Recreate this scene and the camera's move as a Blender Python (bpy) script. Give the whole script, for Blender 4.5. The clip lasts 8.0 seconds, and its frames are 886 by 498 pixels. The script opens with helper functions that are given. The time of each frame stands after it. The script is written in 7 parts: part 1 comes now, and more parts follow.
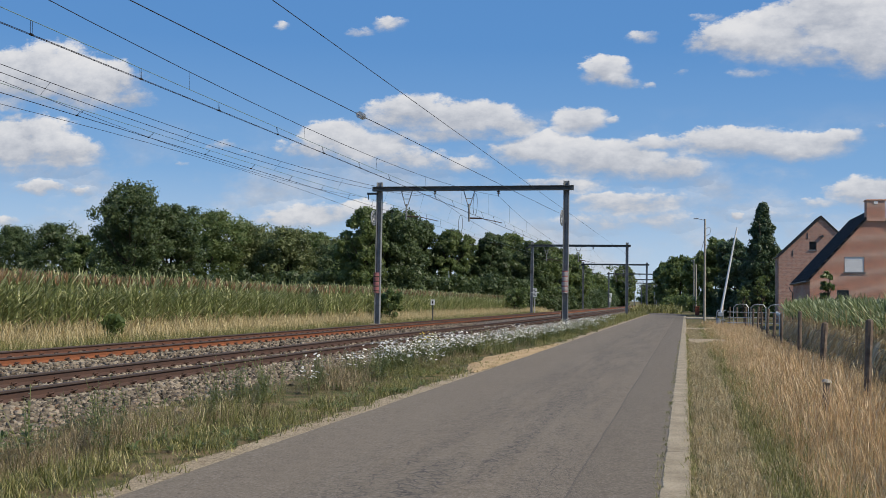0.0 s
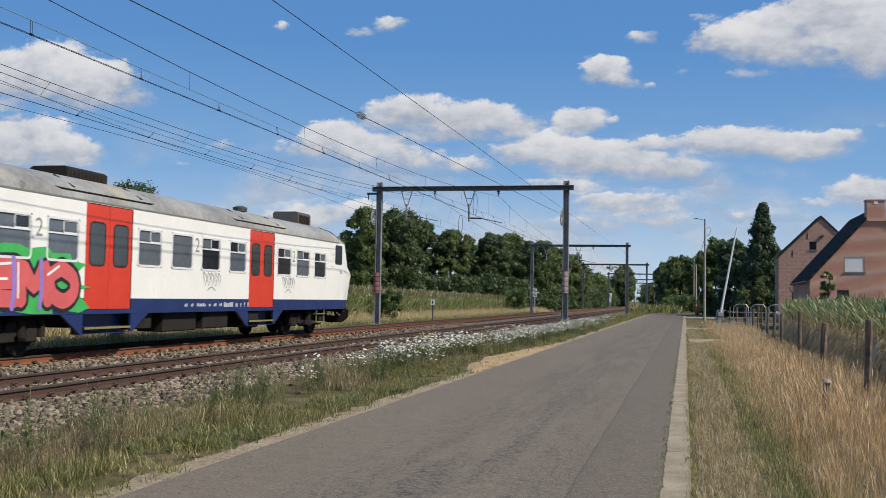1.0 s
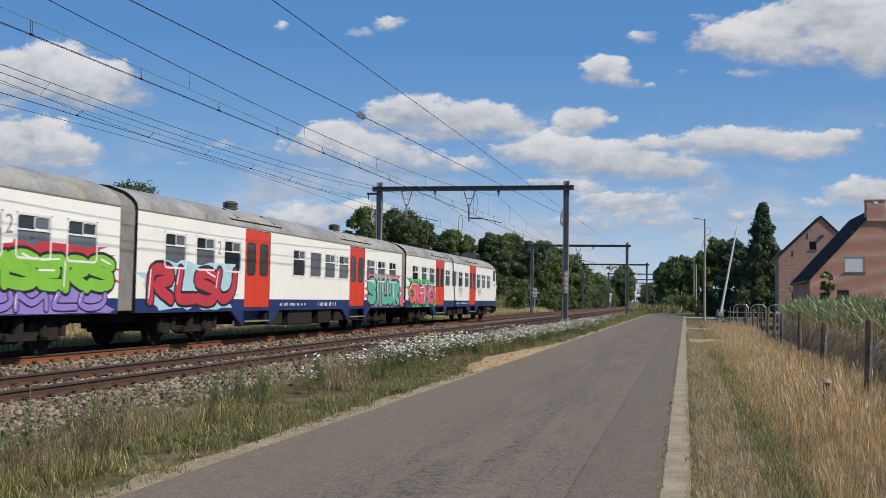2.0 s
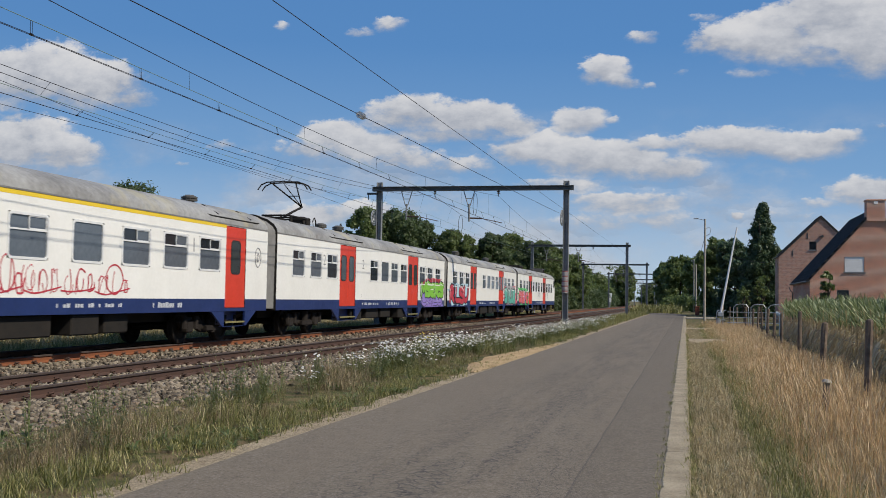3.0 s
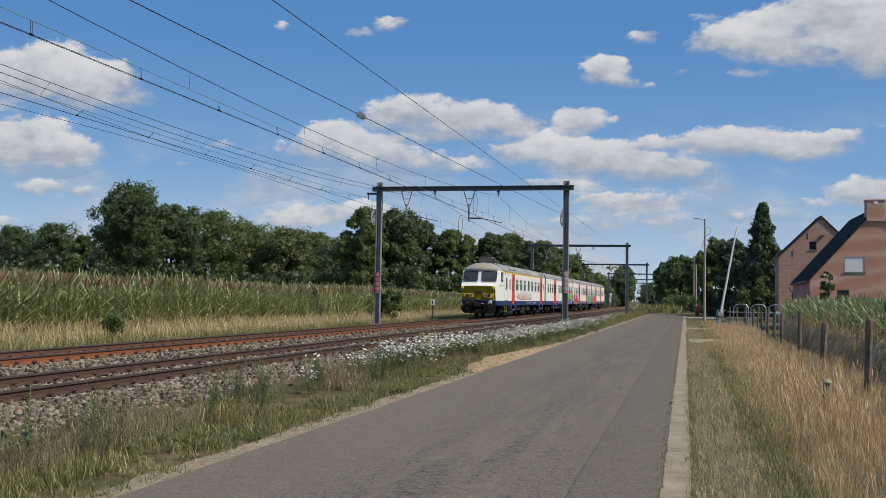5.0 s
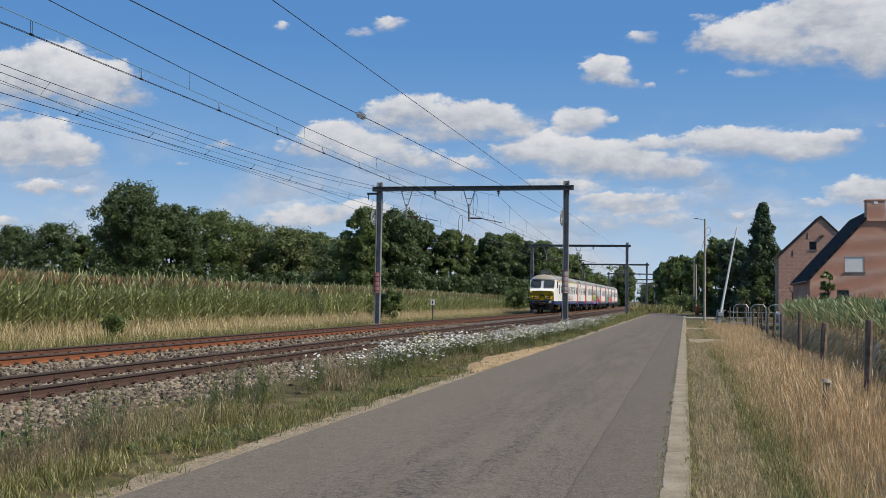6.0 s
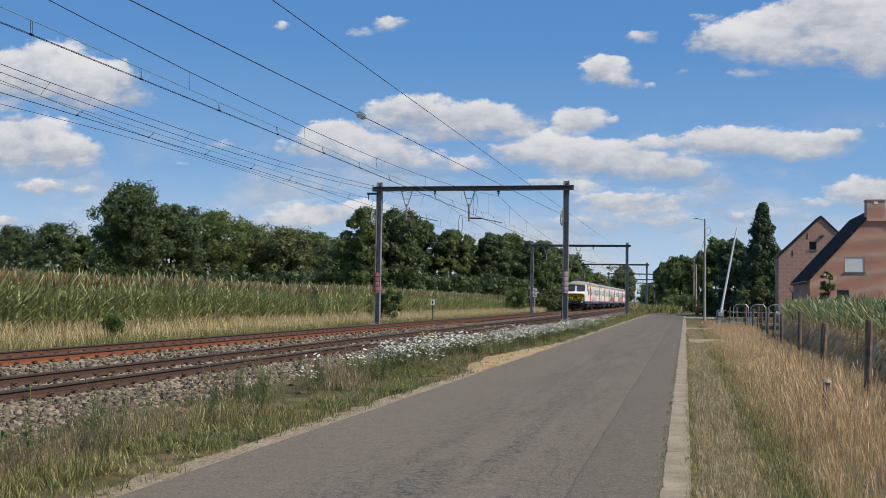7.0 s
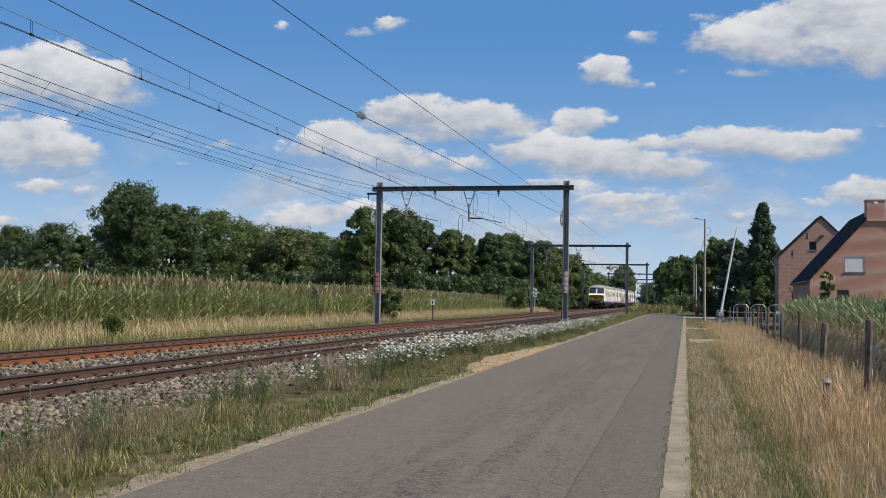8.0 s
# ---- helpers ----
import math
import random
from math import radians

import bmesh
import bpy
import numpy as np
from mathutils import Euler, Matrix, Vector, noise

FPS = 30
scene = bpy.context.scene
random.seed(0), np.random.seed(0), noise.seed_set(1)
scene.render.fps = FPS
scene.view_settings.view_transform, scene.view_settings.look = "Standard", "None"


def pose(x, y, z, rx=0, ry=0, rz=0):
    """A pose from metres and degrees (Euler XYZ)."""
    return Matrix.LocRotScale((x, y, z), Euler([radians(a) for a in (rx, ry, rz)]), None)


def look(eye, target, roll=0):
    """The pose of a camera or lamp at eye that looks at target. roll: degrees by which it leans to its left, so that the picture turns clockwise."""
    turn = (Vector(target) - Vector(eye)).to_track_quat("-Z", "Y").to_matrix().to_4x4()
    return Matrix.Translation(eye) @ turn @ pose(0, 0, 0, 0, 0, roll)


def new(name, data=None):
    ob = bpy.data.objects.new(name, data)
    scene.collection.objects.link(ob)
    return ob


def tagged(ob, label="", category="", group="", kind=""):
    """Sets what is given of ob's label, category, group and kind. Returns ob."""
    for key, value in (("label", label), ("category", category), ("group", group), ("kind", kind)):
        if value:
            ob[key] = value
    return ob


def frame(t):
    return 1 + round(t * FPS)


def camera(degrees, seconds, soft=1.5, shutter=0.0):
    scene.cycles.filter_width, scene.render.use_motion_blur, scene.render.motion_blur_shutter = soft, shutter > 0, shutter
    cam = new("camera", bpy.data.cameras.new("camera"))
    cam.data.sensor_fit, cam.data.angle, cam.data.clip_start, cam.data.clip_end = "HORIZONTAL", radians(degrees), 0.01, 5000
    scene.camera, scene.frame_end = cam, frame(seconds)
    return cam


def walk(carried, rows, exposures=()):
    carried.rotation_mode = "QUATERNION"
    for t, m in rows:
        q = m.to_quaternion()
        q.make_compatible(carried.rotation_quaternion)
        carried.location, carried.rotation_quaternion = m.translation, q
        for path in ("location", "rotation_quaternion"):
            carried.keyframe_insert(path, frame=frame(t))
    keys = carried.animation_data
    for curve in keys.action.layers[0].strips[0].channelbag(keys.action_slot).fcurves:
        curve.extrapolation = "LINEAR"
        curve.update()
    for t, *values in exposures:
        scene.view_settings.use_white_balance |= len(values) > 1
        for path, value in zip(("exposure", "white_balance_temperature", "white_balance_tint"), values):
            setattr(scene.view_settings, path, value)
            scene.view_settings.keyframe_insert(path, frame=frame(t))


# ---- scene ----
cam = camera(46.83, 8.0, soft=0.5, shutter=0.06)
EYE = (0.0, 0.0, 1.72)
VIEW = look(EYE, (-23.092, 97.181, 6.474), roll=1.0)
walk(cam, [(0.0, VIEW), (8.0, VIEW)], [(0.0, 0.0), (1.6, -0.03), (2.8, -0.17), (4.2, -0.19), (5.8, -0.04), (8.0, 0.0)])

# ---------------------------------------------------------------- plan, in metres: y runs along the line, z = 0 on the road
RAIL = 0.31                      # top of the rails
T_NEAR, T_FAR = -10.05, -14.53   # middles of the two tracks
ROAD_L, ROAD_R = -4.60, -0.22
PORTALS = [-4.2 + 60.85 * i for i in range(9)]
MAST_L, MAST_R = -17.29, -6.47
BEAM = 7.93

# ---------------------------------------------------------------- light
SUN_DIR = Vector((0.67, -0.21, 0.70)).normalized()
sun = new("sun", bpy.data.lights.new("sun", "SUN"))
sun.data.energy, sun.data.angle, sun.data.color = 5.0, radians(0.53), (1.0, 0.915, 0.775)
sun.matrix_world = look(tuple(SUN_DIR * 50), (0, 0, 0))


class Nodes:
    """Short hand for building node trees."""

    def __init__(self, tree):
        self.tree = tree
        tree.nodes.clear()

    def put(self, socket, v):
        if isinstance(v, bpy.types.NodeSocket):
            self.tree.links.new(v, socket)
        elif isinstance(v, bpy.types.Node):
            self.tree.links.new(v.outputs[0], socket)
        else:
            socket.default_value = v

    def math(self, op, a, b=0.0, c=0.0, clamp=False):
        n = self.tree.nodes.new("ShaderNodeMath")
        n.operation, n.use_clamp = op, clamp
        for s, v in zip(n.inputs, (a, b, c)):
            self.put(s, v)
        return n.outputs[0]

    def mix(self, fac, a, b, kind="MIX"):
        n = self.tree.nodes.new("ShaderNodeMix")
        n.data_type, n.blend_type, n.clamp_factor = "RGBA", kind, True
        self.put(n.inputs[0], fac), self.put(n.inputs[6], a), self.put(n.inputs[7], b)
        return n.outputs[2]

    def noise(self, vec, scale, detail=4.0, rough=0.55, out="Fac"):
        n = self.tree.nodes.new("ShaderNodeTexNoise")
        if vec is not None:
            self.put(n.inputs["Vector"], vec)
        n.inputs["Scale"].default_value, n.inputs["Detail"].default_value, n.inputs["Roughness"].default_value = scale, detail, rough
        return n.outputs[out]

    def ramp(self, fac, stops):
        n = self.tree.nodes.new("ShaderNodeValToRGB")
        e = n.color_ramp.elements
        while len(e) < len(stops):
            e.new(0.5)
        for el, (pos, col) in zip(e, stops):
            el.position = pos
            el.color = (*col, 1) if len(col) == 3 else col
        self.put(n.inputs[0], fac)
        return n.outputs[0]

    def remap(self, v, a, b, lo=0.0, hi=1.0, smooth=False):
        n = self.tree.nodes.new("ShaderNodeMapRange")
        n.interpolation_type = "SMOOTHSTEP" if smooth else "LINEAR"
        for s, x in zip(n.inputs, (v, a, b, lo, hi)):
            self.put(s, x)
        return n.outputs[0]


# ---------------------------------------------------------------- sky: clear blue with fair-weather cumulus
# Each puff: bearing x/y and height z/y of its middle, half width, half height, weight.
CLOUDS_WEST = [(-0.711, 0.238, 0.056, 0.0295, 1.00), (-0.648, 0.227, 0.060, 0.0227, 1.00), (-0.598, 0.210, 0.033, 0.0100, 0.80), (-0.748, 0.206, 0.037, 0.0090, 0.60), (-0.733, 0.162, 0.057, 0.0281, 1.00), (-0.675, 0.150, 0.044, 0.0177, 0.95), (-0.708, 0.135, 0.079, 0.0063, 0.60), (-0.699, 0.114, 0.030, 0.0076, 0.85), (-0.652, 0.111, 0.020, 0.0050, 0.70), (-0.743, 0.073, 0.022, 0.0076, 0.70), (-0.740, 0.196, 0.029, 0.0058, 0.50), (-0.482, 0.159, 0.020, 0.0061, 0.50), (-0.530, 0.137, 0.016, 0.0037, 0.38), (-0.456, 0.149, 0.013, 0.0042, 0.35)]
CLOUDS_MIDDLE = [(-0.273, 0.185, 0.041, 0.0163, 1.00), (-0.219, 0.180, 0.047, 0.0149, 1.00), (-0.175, 0.172, 0.030, 0.0125, 0.85), (-0.230, 0.164, 0.064, 0.0092, 0.80), (-0.357, 0.165, 0.032, 0.0142, 0.90), (-0.384, 0.151, 0.041, 0.0142, 0.70), (-0.320, 0.153, 0.049, 0.0140, 0.85), (-0.280, 0.139, 0.042, 0.0116, 0.75), (-0.230, 0.132, 0.047, 0.0103, 0.65), (-0.373, 0.082, 0.062, 0.0129, 0.70), (-0.407, 0.075, 0.044, 0.0095, 0.60), (-0.318, 0.088, 0.036, 0.0105, 0.60)]
CLOUDS_EAST = [(-0.138, 0.146, 0.042, 0.0146, 1.00), (-0.077, 0.135, 0.057, 0.0155, 1.00), (-0.018, 0.126, 0.035, 0.0131, 0.90), (-0.026, 0.151, 0.035, 0.0066, 0.75), (0.044, 0.150, 0.045, 0.0129, 1.00), (0.100, 0.146, 0.045, 0.0117, 0.95), (0.133, 0.153, 0.024, 0.0084, 0.80), (-0.050, 0.093, 0.054, 0.0120, 0.75), (-0.088, 0.099, 0.033, 0.0066, 0.60), (-0.082, 0.075, 0.049, 0.0099, 0.60), (-0.028, 0.078, 0.037, 0.0098, 0.60), (0.162, 0.102, 0.025, 0.0135, 0.95), (0.048, 0.082, 0.009, 0.0043, 0.90), (0.090, 0.084, 0.035, 0.0063, 0.50), (0.120, 0.093, 0.030, 0.0063, 0.45), (-0.121, 0.111, 0.044, 0.0089, 0.60)]
CLOUDS_TOP = [(-0.103, 0.175, 0.022, 0.0123, 0.95), (-0.069, 0.175, 0.010, 0.0044, 0.50), (-0.076, 0.222, 0.020, 0.0134, 1.00), (-0.064, 0.210, 0.018, 0.0067, 0.80), (-0.034, 0.208, 0.011, 0.0055, 0.38), (-0.006, 0.221, 0.012, 0.0049, 0.34), (-0.300, 0.280, 0.022, 0.0083, 0.55), (-0.331, 0.273, 0.021, 0.0059, 0.45), (-0.418, 0.285, 0.012, 0.0048, 0.40), (-0.042, 0.257, 0.018, 0.0078, 0.55), (0.019, 0.273, 0.015, 0.0049, 0.45), (0.027, 0.248, 0.025, 0.0153, 0.85), (0.071, 0.247, 0.041, 0.0216, 1.00), (0.060, 0.217, 0.031, 0.0065, 0.45), (0.135, 0.265, 0.050, 0.0298, 1.00), (0.169, 0.236, 0.039, 0.0242, 1.00), (0.115, 0.231, 0.035, 0.0139, 0.80), (0.172, 0.162, 0.012, 0.0047, 0.50)]


def build_sky():
    world = bpy.data.worlds.new("sky")
    scene.world = world
    world.use_nodes = True
    n = Nodes(world.node_tree)
    sky = n.tree.nodes.new("ShaderNodeTexSky")
    sky.sky_type, sky.sun_disc = "NISHITA", False
    sky.sun_elevation = math.asin(SUN_DIR.z)
    sky.sun_rotation = math.atan2(SUN_DIR.x, SUN_DIR.y)
    sky.air_density, sky.dust_density, sky.ozone_density = 1.0, 0.55, 1.6
    coord = n.tree.nodes.new("ShaderNodeTexCoord").outputs["Generated"]
    sep = n.tree.nodes.new("ShaderNodeSeparateXYZ")
    n.put(sep.inputs[0], coord)
    x, y, z = sep.outputs
    ahead = n.math("MAXIMUM", y, 0.05)
    a, b = n.math("DIVIDE", x, ahead), n.math("DIVIDE", z, ahead)
    flat = n.tree.nodes.new("ShaderNodeCombineXYZ")
    n.put(flat.inputs[0], a), n.put(flat.inputs[1], n.math("MULTIPLY", b, 1.7))
    # the outlines billow: the bearings are pushed about before the puffs are laid out
    push = n.tree.nodes.new("ShaderNodeVectorMath")
    push.operation = "MULTIPLY_ADD"
    n.put(push.inputs[0], n.noise(flat, 26.0, 6.0, 0.62, "Color"))
    push.inputs[1].default_value = (0.042, 0.030, 0.0)
    n.put(push.inputs[2], flat)
    bent = n.tree.nodes.new("ShaderNodeSeparateXYZ")
    n.put(bent.inputs[0], push)
    wa = n.math("SUBTRACT", bent.outputs[0], 0.021)
    wb = n.math("MULTIPLY", n.math("SUBTRACT", bent.outputs[1], 0.015), 1 / 1.7)
    warp = n.noise(flat, 13.0, 5.0, 0.6)
    fine = n.noise(flat, 44.0, 6.0, 0.62)
    puff = n.math("ADD", n.math("MULTIPLY", n.math("SUBTRACT", warp, 0.5), 1.5), n.math("MULTIPLY", n.math("SUBTRACT", fine, 0.5), 1.2))
    best, lift, total = None, None, None
    for ca, cb, ra, rb, w in CLOUDS_WEST + CLOUDS_MIDDLE + CLOUDS_EAST + CLOUDS_TOP:
        u = n.math("MULTIPLY", n.math("SUBTRACT", wa, ca), 1 / (ra * 1.5))
        v = n.math("MULTIPLY", n.math("SUBTRACT", wb, cb), 1 / (rb * 1.48))
        vv = n.math("MAXIMUM", v, n.math("MULTIPLY", v, -1.12))
        m = n.math("SUBTRACT", w, n.math("ADD", n.math("MULTIPLY", u, u), n.math("MULTIPLY", vv, vv)))
        best = m if best is None else n.math("SMOOTH_MAX", best, m, 0.15)
        body = n.math("MAXIMUM", n.math("ADD", m, 0.25), 0.0)
        total = body if total is None else n.math("ADD", total, body)
        rise = n.math("MULTIPLY", body, v)
        lift = rise if lift is None else n.math("ADD", lift, rise)
    lift = n.math("DIVIDE", lift, n.math("ADD", total, 0.05))
    inside = n.math("ADD", best, puff)
    cover = n.remap(inside, 0.0, n.remap(lift, -0.5, 0.5, 1.2, 0.40), smooth=True)
    # thin veils low down
    veil = n.math("MULTIPLY", n.remap(n.noise(flat, 7.5, 6.0, 0.6), 0.42, 0.66, smooth=True), n.remap(b, 0.19, 0.10))
    cover = n.math("MAXIMUM", cover, n.math("MULTIPLY", veil, 0.75))
    # elsewhere round the horizon the same kind of broken cloud goes on
    wide = n.noise(coord, 3.2, 7.0, 0.6)
    elsewhere = n.math("MULTIPLY", n.remap(wide, 0.55, 0.68, smooth=True), n.remap(y, 0.25, 0.0))
    cover = n.math("MAXIMUM", cover, elsewhere)
    cover = n.math("MULTIPLY", cover, n.remap(z, -0.01, 0.03))
    shade = n.math("ADD", n.math("MULTIPLY", lift, 0.62), n.math("ADD", n.math("MULTIPLY", puff, 0.75), 0.47), clamp=True)
    cloud = n.ramp(shade, [(0.0, (3.5, 3.85, 4.6)), (0.35, (4.8, 5.0, 5.5)), (0.7, (6.7, 6.75, 7.0)), (1.0, (7.9, 7.8, 7.8))])
    clear = n.ramp(z, [(0.0, (5.4, 6.7, 8.0)), (0.05, (4.0, 5.6, 7.7)), (0.12, (2.0, 3.95, 6.9)), (0.24, (1.02, 2.78, 6.05)), (0.6, (0.6, 1.9, 5.0))])
    haze = n.mix(0.92, sky, clear)
    col = n.mix(n.math("MULTIPLY", cover, 0.93), haze, cloud)
    bg = n.tree.nodes.new("ShaderNodeBackground")
    n.put(bg.inputs[0], col)
    bg.inputs[1].default_value = 0.1
    out = n.tree.nodes.new("ShaderNodeOutputWorld")
    n.put(out.inputs[0], bg)


build_sky()


# ---------------------------------------------------------------- materials
def material(name, build):
    m = bpy.data.materials.new(name)
    m.use_nodes = True
    n = Nodes(m.node_tree)
    shader = n.tree.nodes.new("ShaderNodeBsdfPrincipled")
    out = n.tree.nodes.new("ShaderNodeOutputMaterial")
    n.put(out.inputs[0], shader)
    build(n, shader.inputs)
    return m


def world_pos(n):
    return n.tree.nodes.new("ShaderNodeNewGeometry").outputs["Position"]


def own_pos(n):
    return n.tree.nodes.new("ShaderNodeTexCoord").outputs["Object"]


def island(n):
    return n.tree.nodes.new("ShaderNodeNewGeometry").outputs["Random Per Island"]


def bump(n, s, height, strength, distance):
    b = n.tree.nodes.new("ShaderNodeBump")
    b.inputs["Strength"].default_value, b.inputs["Distance"].default_value = strength, distance
    n.put(b.inputs["Height"], height)
    n.put(s["Normal"], b)


def rgba(c):
    return (*c, 1.0)


def plain(name, color, rough=0.6, metal=0.0, dirt=0.25, scale=3.0, bumpy=0.0, space="own", second=None):
    """A painted or raw surface with stains at two scales."""
    def build(n, s):
        pos = own_pos(n) if space == "own" else world_pos(n)
        big, small = n.noise(pos, scale, 5, 0.6), n.noise(pos, scale * 11, 4, 0.6)
        f = n.math("ADD", n.math("MULTIPLY", big, 0.65), n.math("MULTIPLY", small, 0.35))
        f = n.remap(f, 0.35, 0.68)
        other = second or tuple(c * (1 - dirt) for c in color)
        n.put(s["Base Color"], n.mix(f, rgba(other), rgba(color)))
        n.put(s["Roughness"], n.remap(f, 0, 1, min(1, rough + 0.12), max(0.03, rough - 0.05)))
        s["Metallic"].default_value = metal
        if rough >= 0.8:
            s["Specular IOR Level"].default_value = 0.15
        if bumpy:
            bump(n, s, small, 0.5, bumpy)
    return material(name, build)


def foliage(name, dark, light, dry=None, sheer=0.35, tuft_shade=0.0):
    """Leaves: each leaf has its own tint."""
    def build(n, s):
        r = island(n)
        col = n.ramp(r, [(0.0, dark), (0.6, light), (1.0, dry or light)])
        patch = n.noise(world_pos(n), 0.35, 3)
        col = n.mix(n.remap(patch, 0.35, 0.65), n.mix(0.35, col, rgba(dark)), col)
        # shadow between grass clumps, painted into the colour as dark noise patches
        if tuft_shade:
            shade_fac = n.math("MULTIPLY", n.remap(n.noise(world_pos(n), 5.5, 3, 0.6), 0.60, 0.38), tuft_shade)
            col = n.mix(shade_fac, col, rgba(tuple(c * 0.8 for c in dark)))
        n.put(s["Base Color"], col)
        s["Roughness"].default_value = 0.5
        t = n.tree.nodes.new("ShaderNodeBsdfTranslucent")
        n.put(t.inputs[0], n.mix(0.5, col, rgba(tuple(min(1, c * 1.6) for c in light))))
        mix = n.tree.nodes.new("ShaderNodeMixShader")
        mix.inputs[0].default_value = sheer
        shader = [x for x in n.tree.nodes if x.bl_idname == "ShaderNodeBsdfPrincipled"][0]
        out = [x for x in n.tree.nodes if x.bl_idname == "ShaderNodeOutputMaterial"][0]
        n.put(mix.inputs[1], shader), n.put(mix.inputs[2], t)
        n.put(out.inputs[0], mix)
    return material(name, build)


def asphalt_build(n, s):
    s["Specular IOR Level"].default_value = 0.15
    pos = world_pos(n)
    grain = n.noise(pos, 36, 5, 0.9)
    mid = n.noise(pos, 5.0, 6, 0.65)
    sep = n.tree.nodes.new("ShaderNodeSeparateXYZ")
    n.put(sep.inputs[0], pos)
    x, y = sep.outputs[0], sep.outputs[1]
    stretched = n.tree.nodes.new("ShaderNodeCombineXYZ")
    n.put(stretched.inputs[0], n.math("MULTIPLY", x, 1.4)), n.put(stretched.inputs[1], n.math("MULTIPLY", y, 0.12))
    streak = n.noise(stretched, 1.0, 5, 0.6)
    base = n.mix(n.remap(mid, 0.3, 0.7), rgba((0.143, 0.118, 0.087)), rgba((0.192, 0.159, 0.118)))
    base = n.mix(n.math("MULTIPLY", n.remap(streak, 0.42, 0.7), 0.45), base, rgba((0.195, 0.166, 0.125)))
    # later strip laid along the kerb, finer and darker, with a wavering seam
    seam = n.math("ADD", x, n.math("MULTIPLY", n.noise(pos, 0.35, 2), 0.05))
    strip = n.remap(seam, -0.99, -0.96)
    base = n.mix(n.math("MULTIPLY", strip, 0.32), base, rgba((0.088, 0.076, 0.060)))
    line = n.math("MULTIPLY", n.remap(n.math("ABSOLUTE", n.math("ADD", seam, 0.97)), 0.018, 0.004), 0.45)
    base = n.mix(line, base, rgba((0.045, 0.043, 0.042)))
    # crazed, darker wheel track and fine cracks
    vor = n.tree.nodes.new("ShaderNodeTexVoronoi")
    vor.feature = "DISTANCE_TO_EDGE"
    n.put(vor.inputs["Vector"], n.mix(0.06, pos, n.noise(pos, 3, 3, 0.6, "Color"), "ADD"))
    vor.inputs["Scale"].default_value = 6.5
    crack = n.remap(vor.outputs["Distance"], 0.06, 0.012)
    patch = n.math("MULTIPLY", n.remap(n.noise(stretched, 1.6, 5, 0.65), 0.42, 0.57), n.remap(n.math("ABSOLUTE", n.math("ADD", x, 2.1)), 1.5, 0.5))
    base = n.mix(n.math("MULTIPLY", n.math("MULTIPLY", crack, patch), 0.85), base, rgba((0.035, 0.034, 0.034)))
    speck = n.remap(n.noise(pos, 12, 6, 0.85), 0.56, 0.62)
    base = n.mix(n.math("MULTIPLY", n.math("MULTIPLY", speck, patch), 0.95), base, rgba((0.04, 0.036, 0.032)))
    base = n.mix(n.math("MULTIPLY", patch, 0.16), base, rgba((0.06, 0.058, 0.056)))
    dots = n.remap(grain, 0.52, 0.64)
    base = n.mix(n.math("MULTIPLY", dots, 0.8), base, rgba((0.27, 0.24, 0.205)))
    pits = n.remap(grain, 0.48, 0.37)
    base = n.mix(n.math("MULTIPLY", pits, 0.75), base, rgba((0.048, 0.042, 0.036)))
    n.put(s["Base Color"], base)
    s["Roughness"].default_value = 0.82
    bump(n, s, grain, 0.5, 0.01)


def soil_build(n, s):
    s["Specular IOR Level"].default_value = 0.15
    pos = world_pos(n)
    big, mid, fine = n.noise(pos, 0.25, 4), n.noise(pos, 2.2, 5, 0.65), n.noise(pos, 45, 3, 0.7)
    col = n.mix(n.remap(big, 0.4, 0.6), rgba((0.15, 0.125, 0.06)), rgba((0.25, 0.185, 0.10)))
    col = n.mix(n.remap(mid, 0.45, 0.62), col, rgba((0.075, 0.095, 0.03)))
    col = n.mix(n.remap(fine, 0.35, 0.7), n.mix(0.45, col, rgba((0.03, 0.03, 0.015))), col)
    n.put(s["Base Color"], col)
    s["Roughness"].default_value = 0.95
    bump(n, s, fine, 0.8, 0.04)


def ballast_build(n, s):
    s["Specular IOR Level"].default_value = 0.15
    pos = world_pos(n)
    vor = n.tree.nodes.new("ShaderNodeTexVoronoi")
    n.put(vor.inputs["Vector"], pos)
    vor.inputs["Scale"].default_value = 17
    hsv = n.tree.nodes.new("ShaderNodeSeparateXYZ")
    n.put(hsv.inputs[0], vor.outputs["Color"])
    col = n.ramp(hsv.outputs[0], [(0.0, (0.12, 0.097, 0.075)), (0.5, (0.225, 0.187, 0.148)), (1.0, (0.35, 0.295, 0.235))])
    # shade in the gaps between the stones is put into the colour
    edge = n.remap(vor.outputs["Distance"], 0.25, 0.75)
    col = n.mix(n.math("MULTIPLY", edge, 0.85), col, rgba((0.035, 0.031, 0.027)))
    n.put(s["Base Color"], col)
    s["Roughness"].default_value = 0.9
    bump(n, s, n.math("MULTIPLY", vor.outputs["Distance"], -1.0), 1.0, 0.05)


def stone_build(n, s):
    s["Specular IOR Level"].default_value = 0.15
    col = n.ramp(island(n), [(0.0, (0.045, 0.036, 0.027)), (0.3, (0.14, 0.113, 0.083)), (0.7, (0.25, 0.205, 0.150)), (0.92, (0.38, 0.318, 0.24)), (1.0, (0.185, 0.105, 0.062))])
    spot = n.noise(world_pos(n), 60, 3, 0.7)
    n.put(s["Base Color"], n.mix(n.remap(spot, 0.4, 0.7), n.mix(0.35, col, rgba((0.08, 0.07, 0.06))), col))
    s["Roughness"].default_value = 0.88
    bump(n, s, spot, 0.4, 0.01)


